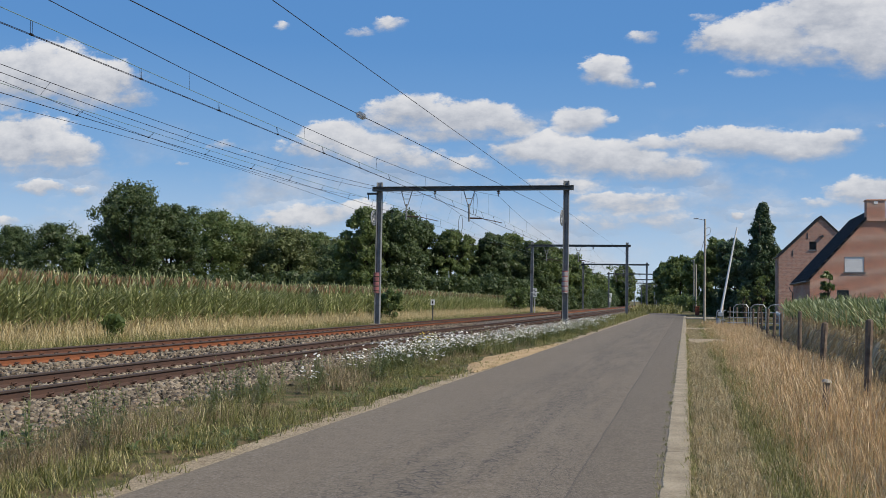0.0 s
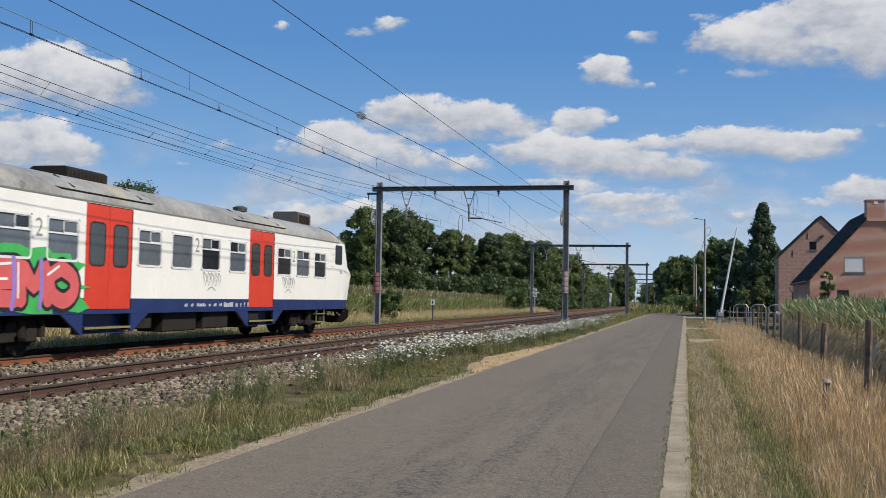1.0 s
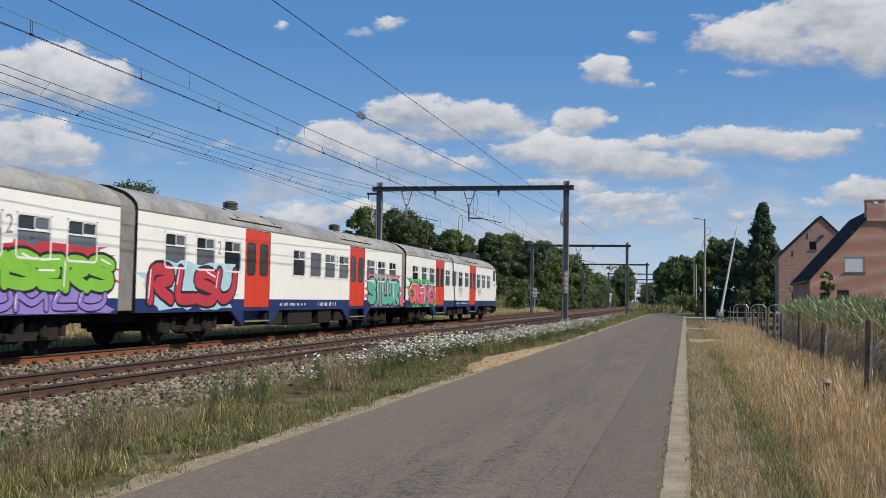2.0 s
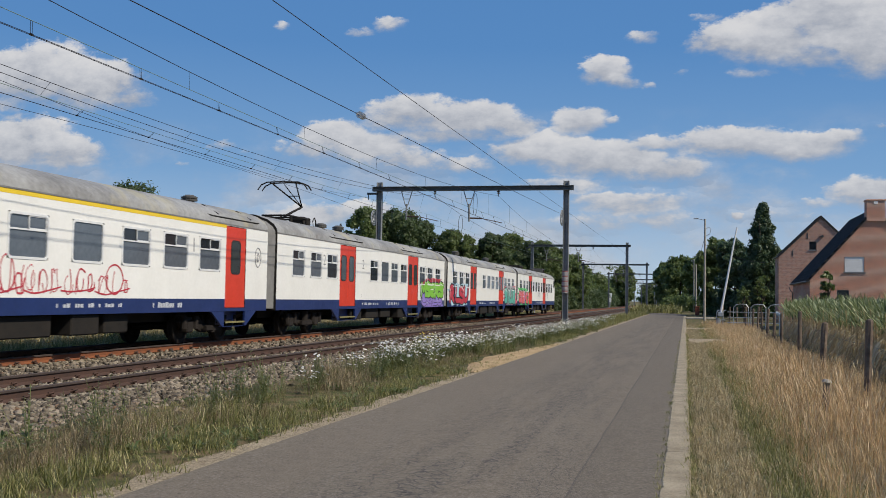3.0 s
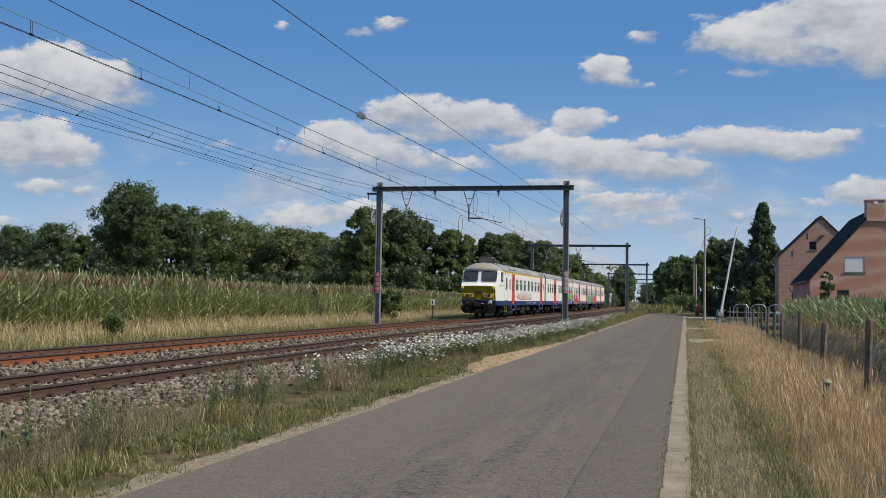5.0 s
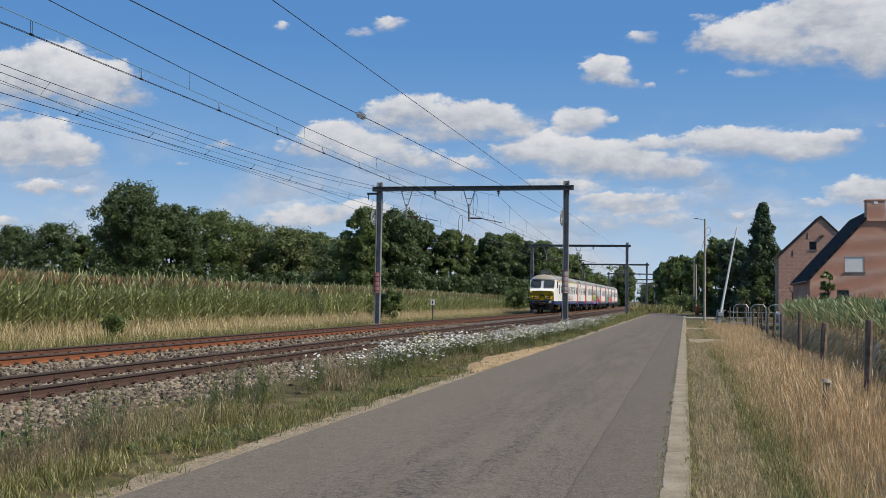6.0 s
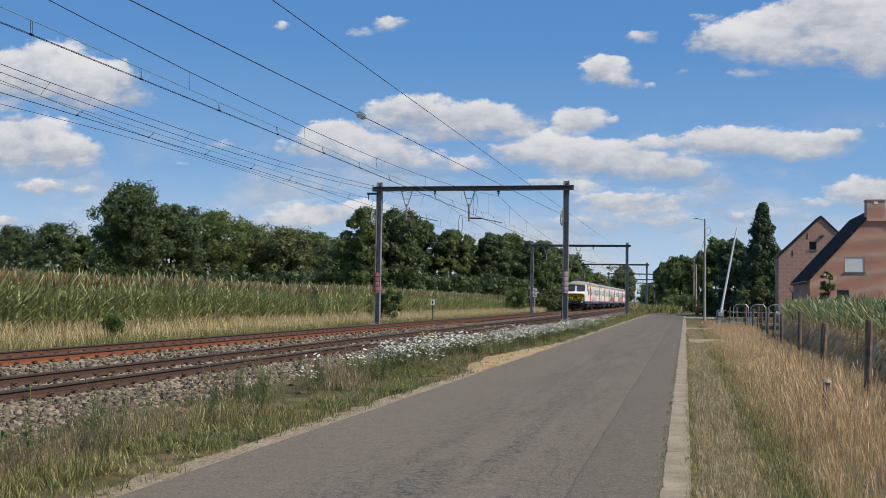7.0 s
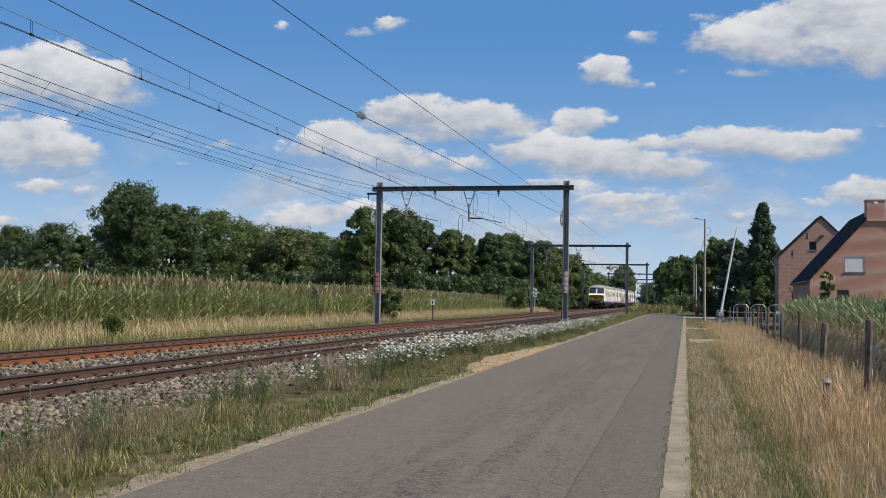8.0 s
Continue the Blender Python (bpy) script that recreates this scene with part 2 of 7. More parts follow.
def rust_build(light, dark):
    def build(n, s):
        pos = world_pos(n)
        f = n.math("ADD", n.math("MULTIPLY", n.noise(pos, 3, 5, 0.65), 0.6), n.math("MULTIPLY", n.noise(pos, 40, 3, 0.7), 0.4))
        n.put(s["Base Color"], n.mix(n.remap(f, 0.35, 0.65), rgba(dark), rgba(light)))
        s["Roughness"].default_value = 0.85
        bump(n, s, f, 0.3, 0.01)
    return build


def concrete_build(n, s):
    s["Specular IOR Level"].default_value = 0.15
    pos = world_pos(n)
    f, fine = n.noise(pos, 1.6, 5, 0.65), n.noise(pos, 48, 4, 0.85)
    col = n.mix(n.remap(f, 0.35, 0.65), rgba((0.24, 0.198, 0.134)), rgba((0.38, 0.318, 0.222)))
    col = n.mix(n.math("MULTIPLY", n.remap(fine, 0.53, 0.64), 0.6), col, rgba((0.46, 0.42, 0.35)))
    col = n.mix(n.math("MULTIPLY", n.remap(fine, 0.47, 0.37), 0.75), col, rgba((0.085, 0.07, 0.052)))
    n.put(s["Base Color"], col)
    s["Roughness"].default_value = 0.9
    bump(n, s, fine, 0.6, 0.01)


def sand_build(n, s):
    s["Specular IOR Level"].default_value = 0.15
    pos = world_pos(n)
    f, fine = n.noise(pos, 2.5, 5, 0.6), n.noise(pos, 70, 3, 0.7)
    col = n.mix(n.remap(f, 0.35, 0.65), rgba((0.34, 0.235, 0.125)), rgba((0.47, 0.345, 0.195)))
    n.put(s["Base Color"], n.mix(n.math("MULTIPLY", n.remap(fine, 0.55, 0.72), 0.5), col, rgba((0.26, 0.20, 0.13))))
    s["Roughness"].default_value = 0.95
    bump(n, s, fine, 0.5, 0.015)


def gravel_edge_build(n, s):
    s["Specular IOR Level"].default_value = 0.15
    pos = world_pos(n)
    f, fine = n.noise(pos, 1.3, 6, 0.7), n.noise(pos, 26, 5, 0.88)
    col = n.mix(n.remap(f, 0.38, 0.62), rgba((0.25, 0.195, 0.125)), rgba((0.37, 0.30, 0.20)))
    col = n.mix(n.remap(fine, 0.52, 0.64), col, rgba((0.52, 0.44, 0.32)))
    col = n.mix(n.remap(fine, 0.48, 0.37), col, rgba((0.075, 0.062, 0.042)))
    n.put(s["Base Color"], col)
    s["Roughness"].default_value = 0.95
    bump(n, s, fine, 0.8, 0.02)


M = {
    "asphalt": material("asphalt", asphalt_build),
    "soil": material("soil", soil_build),
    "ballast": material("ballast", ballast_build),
    "stone": material("stone", stone_build),
    "concrete": material("kerb_concrete", concrete_build),
    "sand": material("sand", sand_build),
    "gravel": material("gravel_edge", gravel_edge_build),
    "rust_orange": material("rust_orange", rust_build((0.245, 0.080, 0.026), (0.13, 0.044, 0.018))),
    "rust_dull": material("rust_dull", rust_build((0.135, 0.052, 0.026), (0.07, 0.032, 0.02))),
    "rust_brown": material("rust_brown", rust_build((0.082, 0.040, 0.026), (0.046, 0.026, 0.019))),
    "rail_head": plain("rail_head", (0.075, 0.052, 0.042), 0.7, 0.1, 0.35, 2.0, space="world"),
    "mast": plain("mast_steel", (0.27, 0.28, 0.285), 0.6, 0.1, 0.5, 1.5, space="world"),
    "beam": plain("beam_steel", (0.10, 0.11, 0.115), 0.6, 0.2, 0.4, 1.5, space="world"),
    "wire": plain("wire_dark", (0.035, 0.03, 0.03), 0.5, 0.5, 0.2, 4.0),
    "copper": plain("wire_patina", (0.20, 0.30, 0.26), 0.6, 0.3, 0.3, 4.0),
    "insulator": plain("insulator_brown", (0.11, 0.07, 0.06), 0.25, 0.0, 0.3, 9.0),
    "galvanised": plain("galvanised_steel", (0.48, 0.50, 0.51), 0.4, 0.6, 0.3, 6.0),
    "red_sign": plain("faded_red_plate", (0.33, 0.12, 0.12), 0.6, 0.0, 0.4, 6.0),
    "weight_pale": plain("pale_weights", (0.36, 0.33, 0.33), 0.7, 0.0, 0.4, 6.0),
    "white_sign": plain("white_plate", (0.72, 0.72, 0.70), 0.5, 0.0, 0.15, 5.0),
    "black": plain("black_paint", (0.02, 0.02, 0.02), 0.5, 0.0, 0.2, 5.0),
    "wood_post": plain("weathered_wood", (0.24, 0.185, 0.14), 0.9, 0.0, 0.5, 9.0, 0.012, space="world", second=(0.09, 0.068, 0.054)),
    "bark": plain("bark", (0.10, 0.08, 0.06), 0.9, 0.0, 0.5, 4.0, 0.03, space="world"),
    "leaf_oak": foliage("leaf_oak", (0.042, 0.068, 0.026), (0.090, 0.128, 0.046), (0.130, 0.165, 0.066), 0.40),
    "leaf_ash": foliage("leaf_ash", (0.066, 0.102, 0.033), (0.145, 0.192, 0.060), (0.205, 0.240, 0.088), 0.45),
    "leaf_willow": foliage("leaf_willow", (0.066, 0.094, 0.032), (0.158, 0.188, 0.069), (0.224, 0.237, 0.103)),
    "leaf_fir": foliage("leaf_fir", (0.026, 0.053, 0.023), (0.059, 0.098, 0.039), (0.086, 0.125, 0.052), 0.15),
    # the palest tint paints bright highlights onto some maize leaves
    "corn": foliage("corn_leaf", (0.080, 0.106, 0.030), (0.275, 0.305, 0.112), (0.66, 0.63, 0.36), 0.34),
    "corn_east": foliage("corn_leaf_greyish", (0.07, 0.10, 0.037), (0.19, 0.235, 0.095), (0.44, 0.45, 0.26), 0.28),
    "corn_dry": foliage("corn_dry_leaf", (0.28, 0.20, 0.11), (0.48, 0.38, 0.22), (0.62, 0.54, 0.36), 0.4),
    "tassel": foliage("corn_tassel", (0.17, 0.095, 0.045), (0.29, 0.18, 0.085), (0.42, 0.31, 0.17), 0.2),
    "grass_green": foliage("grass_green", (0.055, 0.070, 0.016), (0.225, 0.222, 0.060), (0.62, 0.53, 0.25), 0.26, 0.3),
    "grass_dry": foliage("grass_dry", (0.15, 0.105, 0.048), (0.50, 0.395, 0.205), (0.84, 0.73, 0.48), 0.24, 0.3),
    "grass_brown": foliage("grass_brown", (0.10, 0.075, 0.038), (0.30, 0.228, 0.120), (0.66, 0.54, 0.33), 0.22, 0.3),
    "grass_straw": foliage("grass_straw", (0.36, 0.275, 0.13), (0.60, 0.485, 0.25), (0.78, 0.67, 0.42), 0.28),
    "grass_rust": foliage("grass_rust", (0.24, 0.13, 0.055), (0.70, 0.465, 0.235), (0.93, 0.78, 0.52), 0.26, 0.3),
    "weed": foliage("weed_leaf", (0.070, 0.092, 0.030), (0.16, 0.18, 0.062), (0.27, 0.265, 0.11), 0.35),
    "petal": foliage("petal_white", (0.70, 0.70, 0.66), (0.82, 0.82, 0.80), (0.85, 0.85, 0.80), 0.2),
    "pollen": plain("flower_eye", (0.55, 0.40, 0.06), 0.8, 0.0, 0.2, 9.0),
    "petal_yellow": foliage("petal_yellow", (0.55, 0.42, 0.03), (0.68, 0.55, 0.05), (0.7, 0.6, 0.1), 0.2),
}


# ---------------------------------------------------------------- mesh helpers
def link(name, bm, mat, parent=None, label="", smooth=False):
    me = bpy.data.meshes.new(name)
    bm.to_mesh(me)
    bm.free()
    for m in (mat if isinstance(mat, (list, tuple)) else [mat]):
        me.materials.append(m)
    if smooth:
        me.polygons.foreach_set("use_smooth", [True] * len(me.polygons))
    ob = new(name, me)
    if parent is not None:
        ob.parent = parent
    if label:
        ob["label"] = label
    return ob


def part(name, bm, mat, parent, label="", smooth=False):
    return link(name, bm, mat, parent, label, smooth)


def share(name, mesh, parent, at, label=""):
    ob = new(name, mesh)
    ob.parent = parent
    ob.matrix_basis = at
    if label:
        ob["label"] = label
    return ob


def base(name, at=None):
    ob = new(name)
    ob.empty_display_size = 0.3
    if at is not None:
        ob.matrix_basis = at
    return ob


def box(bm, x0, x1, y0, y1, z0, z1, mi=0, bevel=0.0):
    vs = [bm.verts.new((x, y, z)) for z in (z0, z1) for y in (y0, y1) for x in (x0, x1)]
    fs = [bm.faces.new([vs[i] for i in q]) for q in ((0, 2, 3, 1), (4, 5, 7, 6), (0, 1, 5, 4), (2, 6, 7, 3), (0, 4, 6, 2), (1, 3, 7, 5))]
    for f in fs:
        f.material_index = mi
    if bevel:
        r = bmesh.ops.bevel(bm, geom=list({e for f in fs for e in f.edges}), offset=bevel, segments=1, affect="EDGES")
        for f in r["faces"]:
            f.material_index = mi
    return vs


def tube(bm, a, b, r0, r1=None, sides=8, caps=True, mi=0):
    a, b = Vector(a), Vector(b)
    r1 = r0 if r1 is None else r1
    d = (b - a).normalized()
    u = d.orthogonal().normalized()
    v = d.cross(u)
    rings = []
    for c, r in ((a, r0), (b, r1)):
        rings.append([bm.verts.new(c + (u * math.cos(2 * math.pi * i / sides) + v * math.sin(2 * math.pi * i / sides)) * r) for i in range(sides)])
    for i in range(sides):
        j = (i + 1) % sides
        bm.faces.new((rings[0][i], rings[0][j], rings[1][j], rings[1][i])).material_index = mi
    if caps:
        bm.faces.new(rings[0][::-1]).material_index = mi
        bm.faces.new(rings[1]).material_index = mi
    return rings


def chain(bm, pts, r, sides=5, taper=None, mi=0):
    """A tube through several points."""
    pts = [Vector(q) for q in pts]
    prev = None
    for i, c in enumerate(pts):
        d = (pts[min(i + 1, len(pts) - 1)] - pts[max(i - 1, 0)]).normalized()
        u = d.cross(Vector((0, 0, 1)))
        u = u.normalized() if u.length > 1e-3 else Vector((1, 0, 0))
        v = d.cross(u)
        rr = r if taper is None else r + (taper - r) * i / (len(pts) - 1)
        ring = [bm.verts.new(c + (u * math.cos(2 * math.pi * k / sides) + v * math.sin(2 * math.pi * k / sides)) * rr) for k in range(sides)]
        if prev:
            for k in range(sides):
                j = (k + 1) % sides
                bm.faces.new((prev[k], prev[j], ring[j], ring[k])).material_index = mi
        prev = ring


def prism(bm, outline, axis, lo, hi, mi=0):
    """An outline of (p, q) drawn out along an axis: x -> (y, z), y -> (x, z), z -> (x, y)."""
    def at(p, q, w):
        return {"x": (w, p, q), "y": (p, w, q), "z": (p, q, w)}[axis]
    a = [bm.verts.new(at(*o, lo)) for o in outline]
    b = [bm.verts.new(at(*o, hi)) for o in outline]
    k = len(outline)
    fs = [bm.faces.new(a[::-1]), bm.faces.new(b)]
    for i in range(k):
        j = (i + 1) % k
        fs.append(bm.faces.new((a[i], a[j], b[j], b[i])))
    for f in fs:
        f.material_index = mi
    return fs


def tidy(bm):
    bmesh.ops.recalc_face_normals(bm, faces=bm.faces)
    return bm


def raw_mesh(name, verts, faces, mats, index=None):
    """One mesh out of numpy arrays: verts (n, 3), faces (m, 3 or 4)."""
    me = bpy.data.meshes.new(name)
    k = faces.shape[1]
    me.vertices.add(len(verts)), me.loops.add(faces.size), me.polygons.add(len(faces))
    me.vertices.foreach_set("co", np.ascontiguousarray(verts, dtype=np.float32).ravel())
    me.loops.foreach_set("vertex_index", np.ascontiguousarray(faces, dtype=np.int32).ravel())
    me.polygons.foreach_set("loop_start", np.arange(0, faces.size, k, dtype=np.int32))
    me.polygons.foreach_set("loop_total", np.full(len(faces), k, dtype=np.int32))
    for m in mats:
        me.materials.append(m)
    if index is not None:
        me.polygons.foreach_set("material_index", np.ascontiguousarray(index, dtype=np.int32))
    me.update(calc_edges=True)
    return me


def scatter(name, proto, places, mats):
    """Many small pieces joined into one mesh. proto: (verts, faces, indices) ; places: (x, y, z, turn, scale, lean x, lean y, widen)."""
    v, f, mi = proto
    n, k = len(places), len(v)
    P = np.asarray(places, dtype=np.float64)
    c, s = np.cos(P[:, 3])[:, None], np.sin(P[:, 3])[:, None]
    sc = P[:, 4][:, None]
    wd = P[:, 7][:, None]
    x = (v[:, 0] * c - v[:, 1] * s) * sc * wd
    y = (v[:, 0] * s + v[:, 1] * c) * sc * wd
    z = v[:, 2][None, :] * sc
    x, y = x + z * P[:, 5][:, None], y + z * P[:, 6][:, None]
    out = np.stack([x + P[:, 0][:, None], y + P[:, 1][:, None], z + P[:, 2][:, None]], -1).reshape(-1, 3)
    faces = (f[None] + (np.arange(n) * k)[:, None, None]).reshape(-1, f.shape[1])
    return out, faces, np.tile(mi, n)


def merge(groups):
    vs, fs, ms, off = [], [], [], 0
    for v, f, m in groups:
        vs.append(v), fs.append(f + off), ms.append(m)
        off += len(v)
    return np.concatenate(vs), np.concatenate(fs), np.concatenate(ms)


def ground_z(x, y):
    """The lie of the land across the line: verge, ditchless ballast bed, field."""
    pts = [(-400, 0.12), (-60, 0.1), (-21, 0.0), (-18.6, 0.02), (-17.6, 0.10), (-8.0, 0.06), (-7.2, 0.02), (-4.9, 0.0), (0.1, 0.0), (3.5, 0.02), (400, 0.05)]
    for (xa, za), (xb, zb) in zip(pts, pts[1:]):
        if xa <= x <= xb:
            return za + (zb - za) * (x - xa) / (xb - xa)
    return 0.0


# ---------------------------------------------------------------- ground, road, bed and rails
def build_ground():
    xs = [-2500, -400, -60, -21, -18.6, -17.6, -14, -8.0, -7.2, -4.9, -4.5, -2, 0.0, 1.5, 3.5, 60, 400, 2500]
    ys = [-300, -40, 0, 20, 60, 120, 200, 400, 900, 4200]
    bm = bmesh.new()
    grid = [[bm.verts.new((x, y, ground_z(max(-400, min(400, x)), y) - 0.03)) for x in xs] for y in ys]
    for r0, r1 in zip(grid, grid[1:]):
        for i in range(len(xs) - 1):
            bm.faces.new((r0[i], r0[i + 1], r1[i + 1], r1[i]))
    tagged(link("ground", bm, M["soil"]), "dry grassy soil of verges and fields", "ground", kind="structure")

    bm = bmesh.new()
    rows = []
    for i in range(231):
        y = -30 + i * 1.0
        wob = 0.03 * noise.noise((0, y * 0.35, 3)) + 0.03 * noise.noise((5, y * 1.7, 1))
        bend = -0.0035 * max(0, y - 135) ** 2
        cols = [ROAD_L + wob, -3.6, -2.4, -1.2, ROAD_R + 0.01]
        rows.append([bm.verts.new((x + bend, y, 0.012 + 0.03 * math.sin((x - ROAD_L) / 4.4 * math.pi))) for x in cols])
    for r0, r1 in zip(rows, rows[1:]):
        for i in range(4):
            bm.faces.new((r0[i], r0[i + 1], r1[i + 1], r1[i]))
    tagged(link("road", bm, M["asphalt"], smooth=True), "worn grey asphalt lane with a darker strip along the kerb", "road", kind="structure")

    # gritty strip along the far edge of the road
    bm = bmesh.new()
    rows = []
    for i in range(460):
        y = -20 + i * 0.4
        out = 0.36 + 0.22 * noise.noise((9, y * 0.5, 0)) + 0.16 * noise.noise((2, y * 2.2, 0))
        bend = -0.0035 * max(0, y - 135) ** 2
        rows.append([bm.verts.new((ROAD_L - out + bend, y, -0.006)), bm.verts.new((ROAD_L + 0.14 + bend, y, 0.008))])
    for r0, r1 in zip(rows, rows[1:]):
        bm.faces.new((r0[0], r0[1], r1[1], r1[0]))
    tagged(link("road_edge", bm, M["gravel"]), "gritty crumbling strip along the asphalt", "verge", kind="structure")

    # the two-track bed
    bm = bmesh.new()
    prof = [(-18.2, -0.05), (-17.3, 0.03), (-16.7, 0.09), (-14.5, 0.10), (-12.3, 0.09), (-10.0, 0.10), (-8.7, 0.08), (-7.5, -0.06)]
    rows = [[bm.verts.new((x, y, z)) for x, z in prof] for y in (-60, 0, 30, 60, 120, 240, 520)]
    for r0, r1 in zip(rows, rows[1:]):
        for i in range(len(prof) - 1):
            bm.faces.new((r0[i], r0[i + 1], r1[i + 1], r1[i]))
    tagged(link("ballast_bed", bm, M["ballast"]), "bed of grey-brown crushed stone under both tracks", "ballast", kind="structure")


RAIL_PROFILE = [(-0.075, 0.0), (-0.075, 0.012), (-0.02, 0.03), (-0.009, 0.045), (-0.009, 0.125), (-0.036, 0.138), (-0.036, 0.165), (-0.028, 0.172),
                (0.028, 0.172), (0.036, 0.165), (0.036, 0.138), (0.009, 0.125), (0.009, 0.045), (0.02, 0.03), (0.075, 0.012), (0.075, 0.0)]


def build_tracks():
    for mid, web, label in ((T_NEAR, "rust_brown", "track of brown rusted rails on clips and ballast"), (T_FAR, "rust_orange", "track of bright orange rusted rails on clips and ballast")):
        track = tagged(base("railway_track", pose(mid, 0, RAIL - 0.172)), label, "railway track", "pair of tracks", "structure")
        for side in (-0.7525, 0.7525):
            bm = bmesh.new()
            prism(bm, [(p + side, q) for p, q in RAIL_PROFILE], "y", -60, 520)
            tidy(bm)
            for f in bm.faces:
                f.material_index = 1 if f.calc_center_median().z > 0.136 else 0
            part("rail", bm, [M["rust_dull" if side < 0 and web == "rust_orange" else web], M["rail_head"]], track)
        # spring clips, two at each rail at every sleeper
        bm = bmesh.new()
        chain(bm, [(0.05, -0.05, 0.02), (0.10, -0.045, 0.05), (0.115, 0.0, 0.06), (0.09, 0.045, 0.05), (0.045, 0.03, 0.045), (0.05, -0.02, 0.05)], 0.013, 4)
        box(bm, 0.07, 0.13, -0.025, 0.025, -0.01, 0.035)
        me = bpy.data.meshes.new("clip")
        bm.to_mesh(me)
        v = np.array([q.co[:] for q in me.vertices])
        f = np.array([q.vertices[:] for q in me.polygons if len(q.vertices) == 4])
        bm.free()
        places = []
        for side in (-0.7525, 0.7525):
            for i in range(int(110 / 0.6)):
                y = 4 + i * 0.6
                for turn in (0, math.pi):
                    places.append((side, y + random.uniform(-0.02, 0.02), 0.0, turn, 1.15, 0, 0, 1))
        clip = scatter("clip", (v, f, np.zeros(len(f), int)), places, None)
        ob = new("rail_clips", raw_mesh("rail_clips", *clip[:2], [M["rust_brown"]]))
        ob.parent = track
        tagged(ob, "rusted spring clips holding the rails", kind="stuff")
        # sleepers, sunk to their tops in the stones
        bm = bmesh.new()
        prism(bm, [(-1.27, -0.12), (-1.27, 0.03), (-0.95, 0.045), (-0.55, 0.045), (-0.35, 0.01), (0.35, 0.01), (0.55, 0.045), (0.95, 0.045), (1.27, 0.03), (1.27, -0.12)], "y", -0.12, 0.12)
        tidy(bm)
        first = part("sleeper", bm, M["concrete"], track)
        first.matrix_basis = pose(0, 4, -0.045)
        for i in range(1, 60):
            share("sleeper", first.data, track, pose(0, 4 + i * 0.6, -0.045))


build_ground()
build_tracks()


# ---------------------------------------------------------------- concrete strip along the road: slabs of about two metres
def build_kerb():
    kerb = tagged(base("kerb", pose(0, 0, 0)), "flush strip of weathered concrete slabs with open joints", "kerb", kind="structure")
    for i in range(72):
        y = -8 + i * 2.0
        bend = -0.0035 * max(0, y - 135) ** 2
        bm = bmesh.new()
        j = random.uniform(-0.004, 0.004)
        top = 0.024 + random.uniform(-0.002, 0.002)
        steps = 26 if y < 30 else 6
        ys = [y + 0.004 + 1.992 * q / steps for q in range(steps + 1)]
        worn = [(0.022 * noise.noise((3, w * 2.3, 0)) + 0.024 * noise.noise((8, w * 8.0, 0)), 0.008 * noise.noise((1, w * 5.0, 4))) for w in ys]
        rows = []
        for q, (a, b) in zip(ys, worn):
            xa, xb = ROAD_R + j + bend + a, 0.06 + j + bend + b
            rows.append([bm.verts.new(c) for c in ((xa - 0.012, q, -0.1), (xa, q, top - 0.016), (xa + 0.02, q, top), (xb - 0.012, q, top), (xb, q, top - 0.012), (xb, q, -0.1))])
        for r0, r1 in zip(rows, rows[1:]):
            for q in range(5):
                bm.faces.new((r0[q], r0[q + 1], r1[q + 1], r1[q]))
        bm.faces.new(rows[0]), bm.faces.new(rows[-1][::-1])
        tidy(bm)
        part("slab", bm, M["concrete"], kerb)


build_kerb()


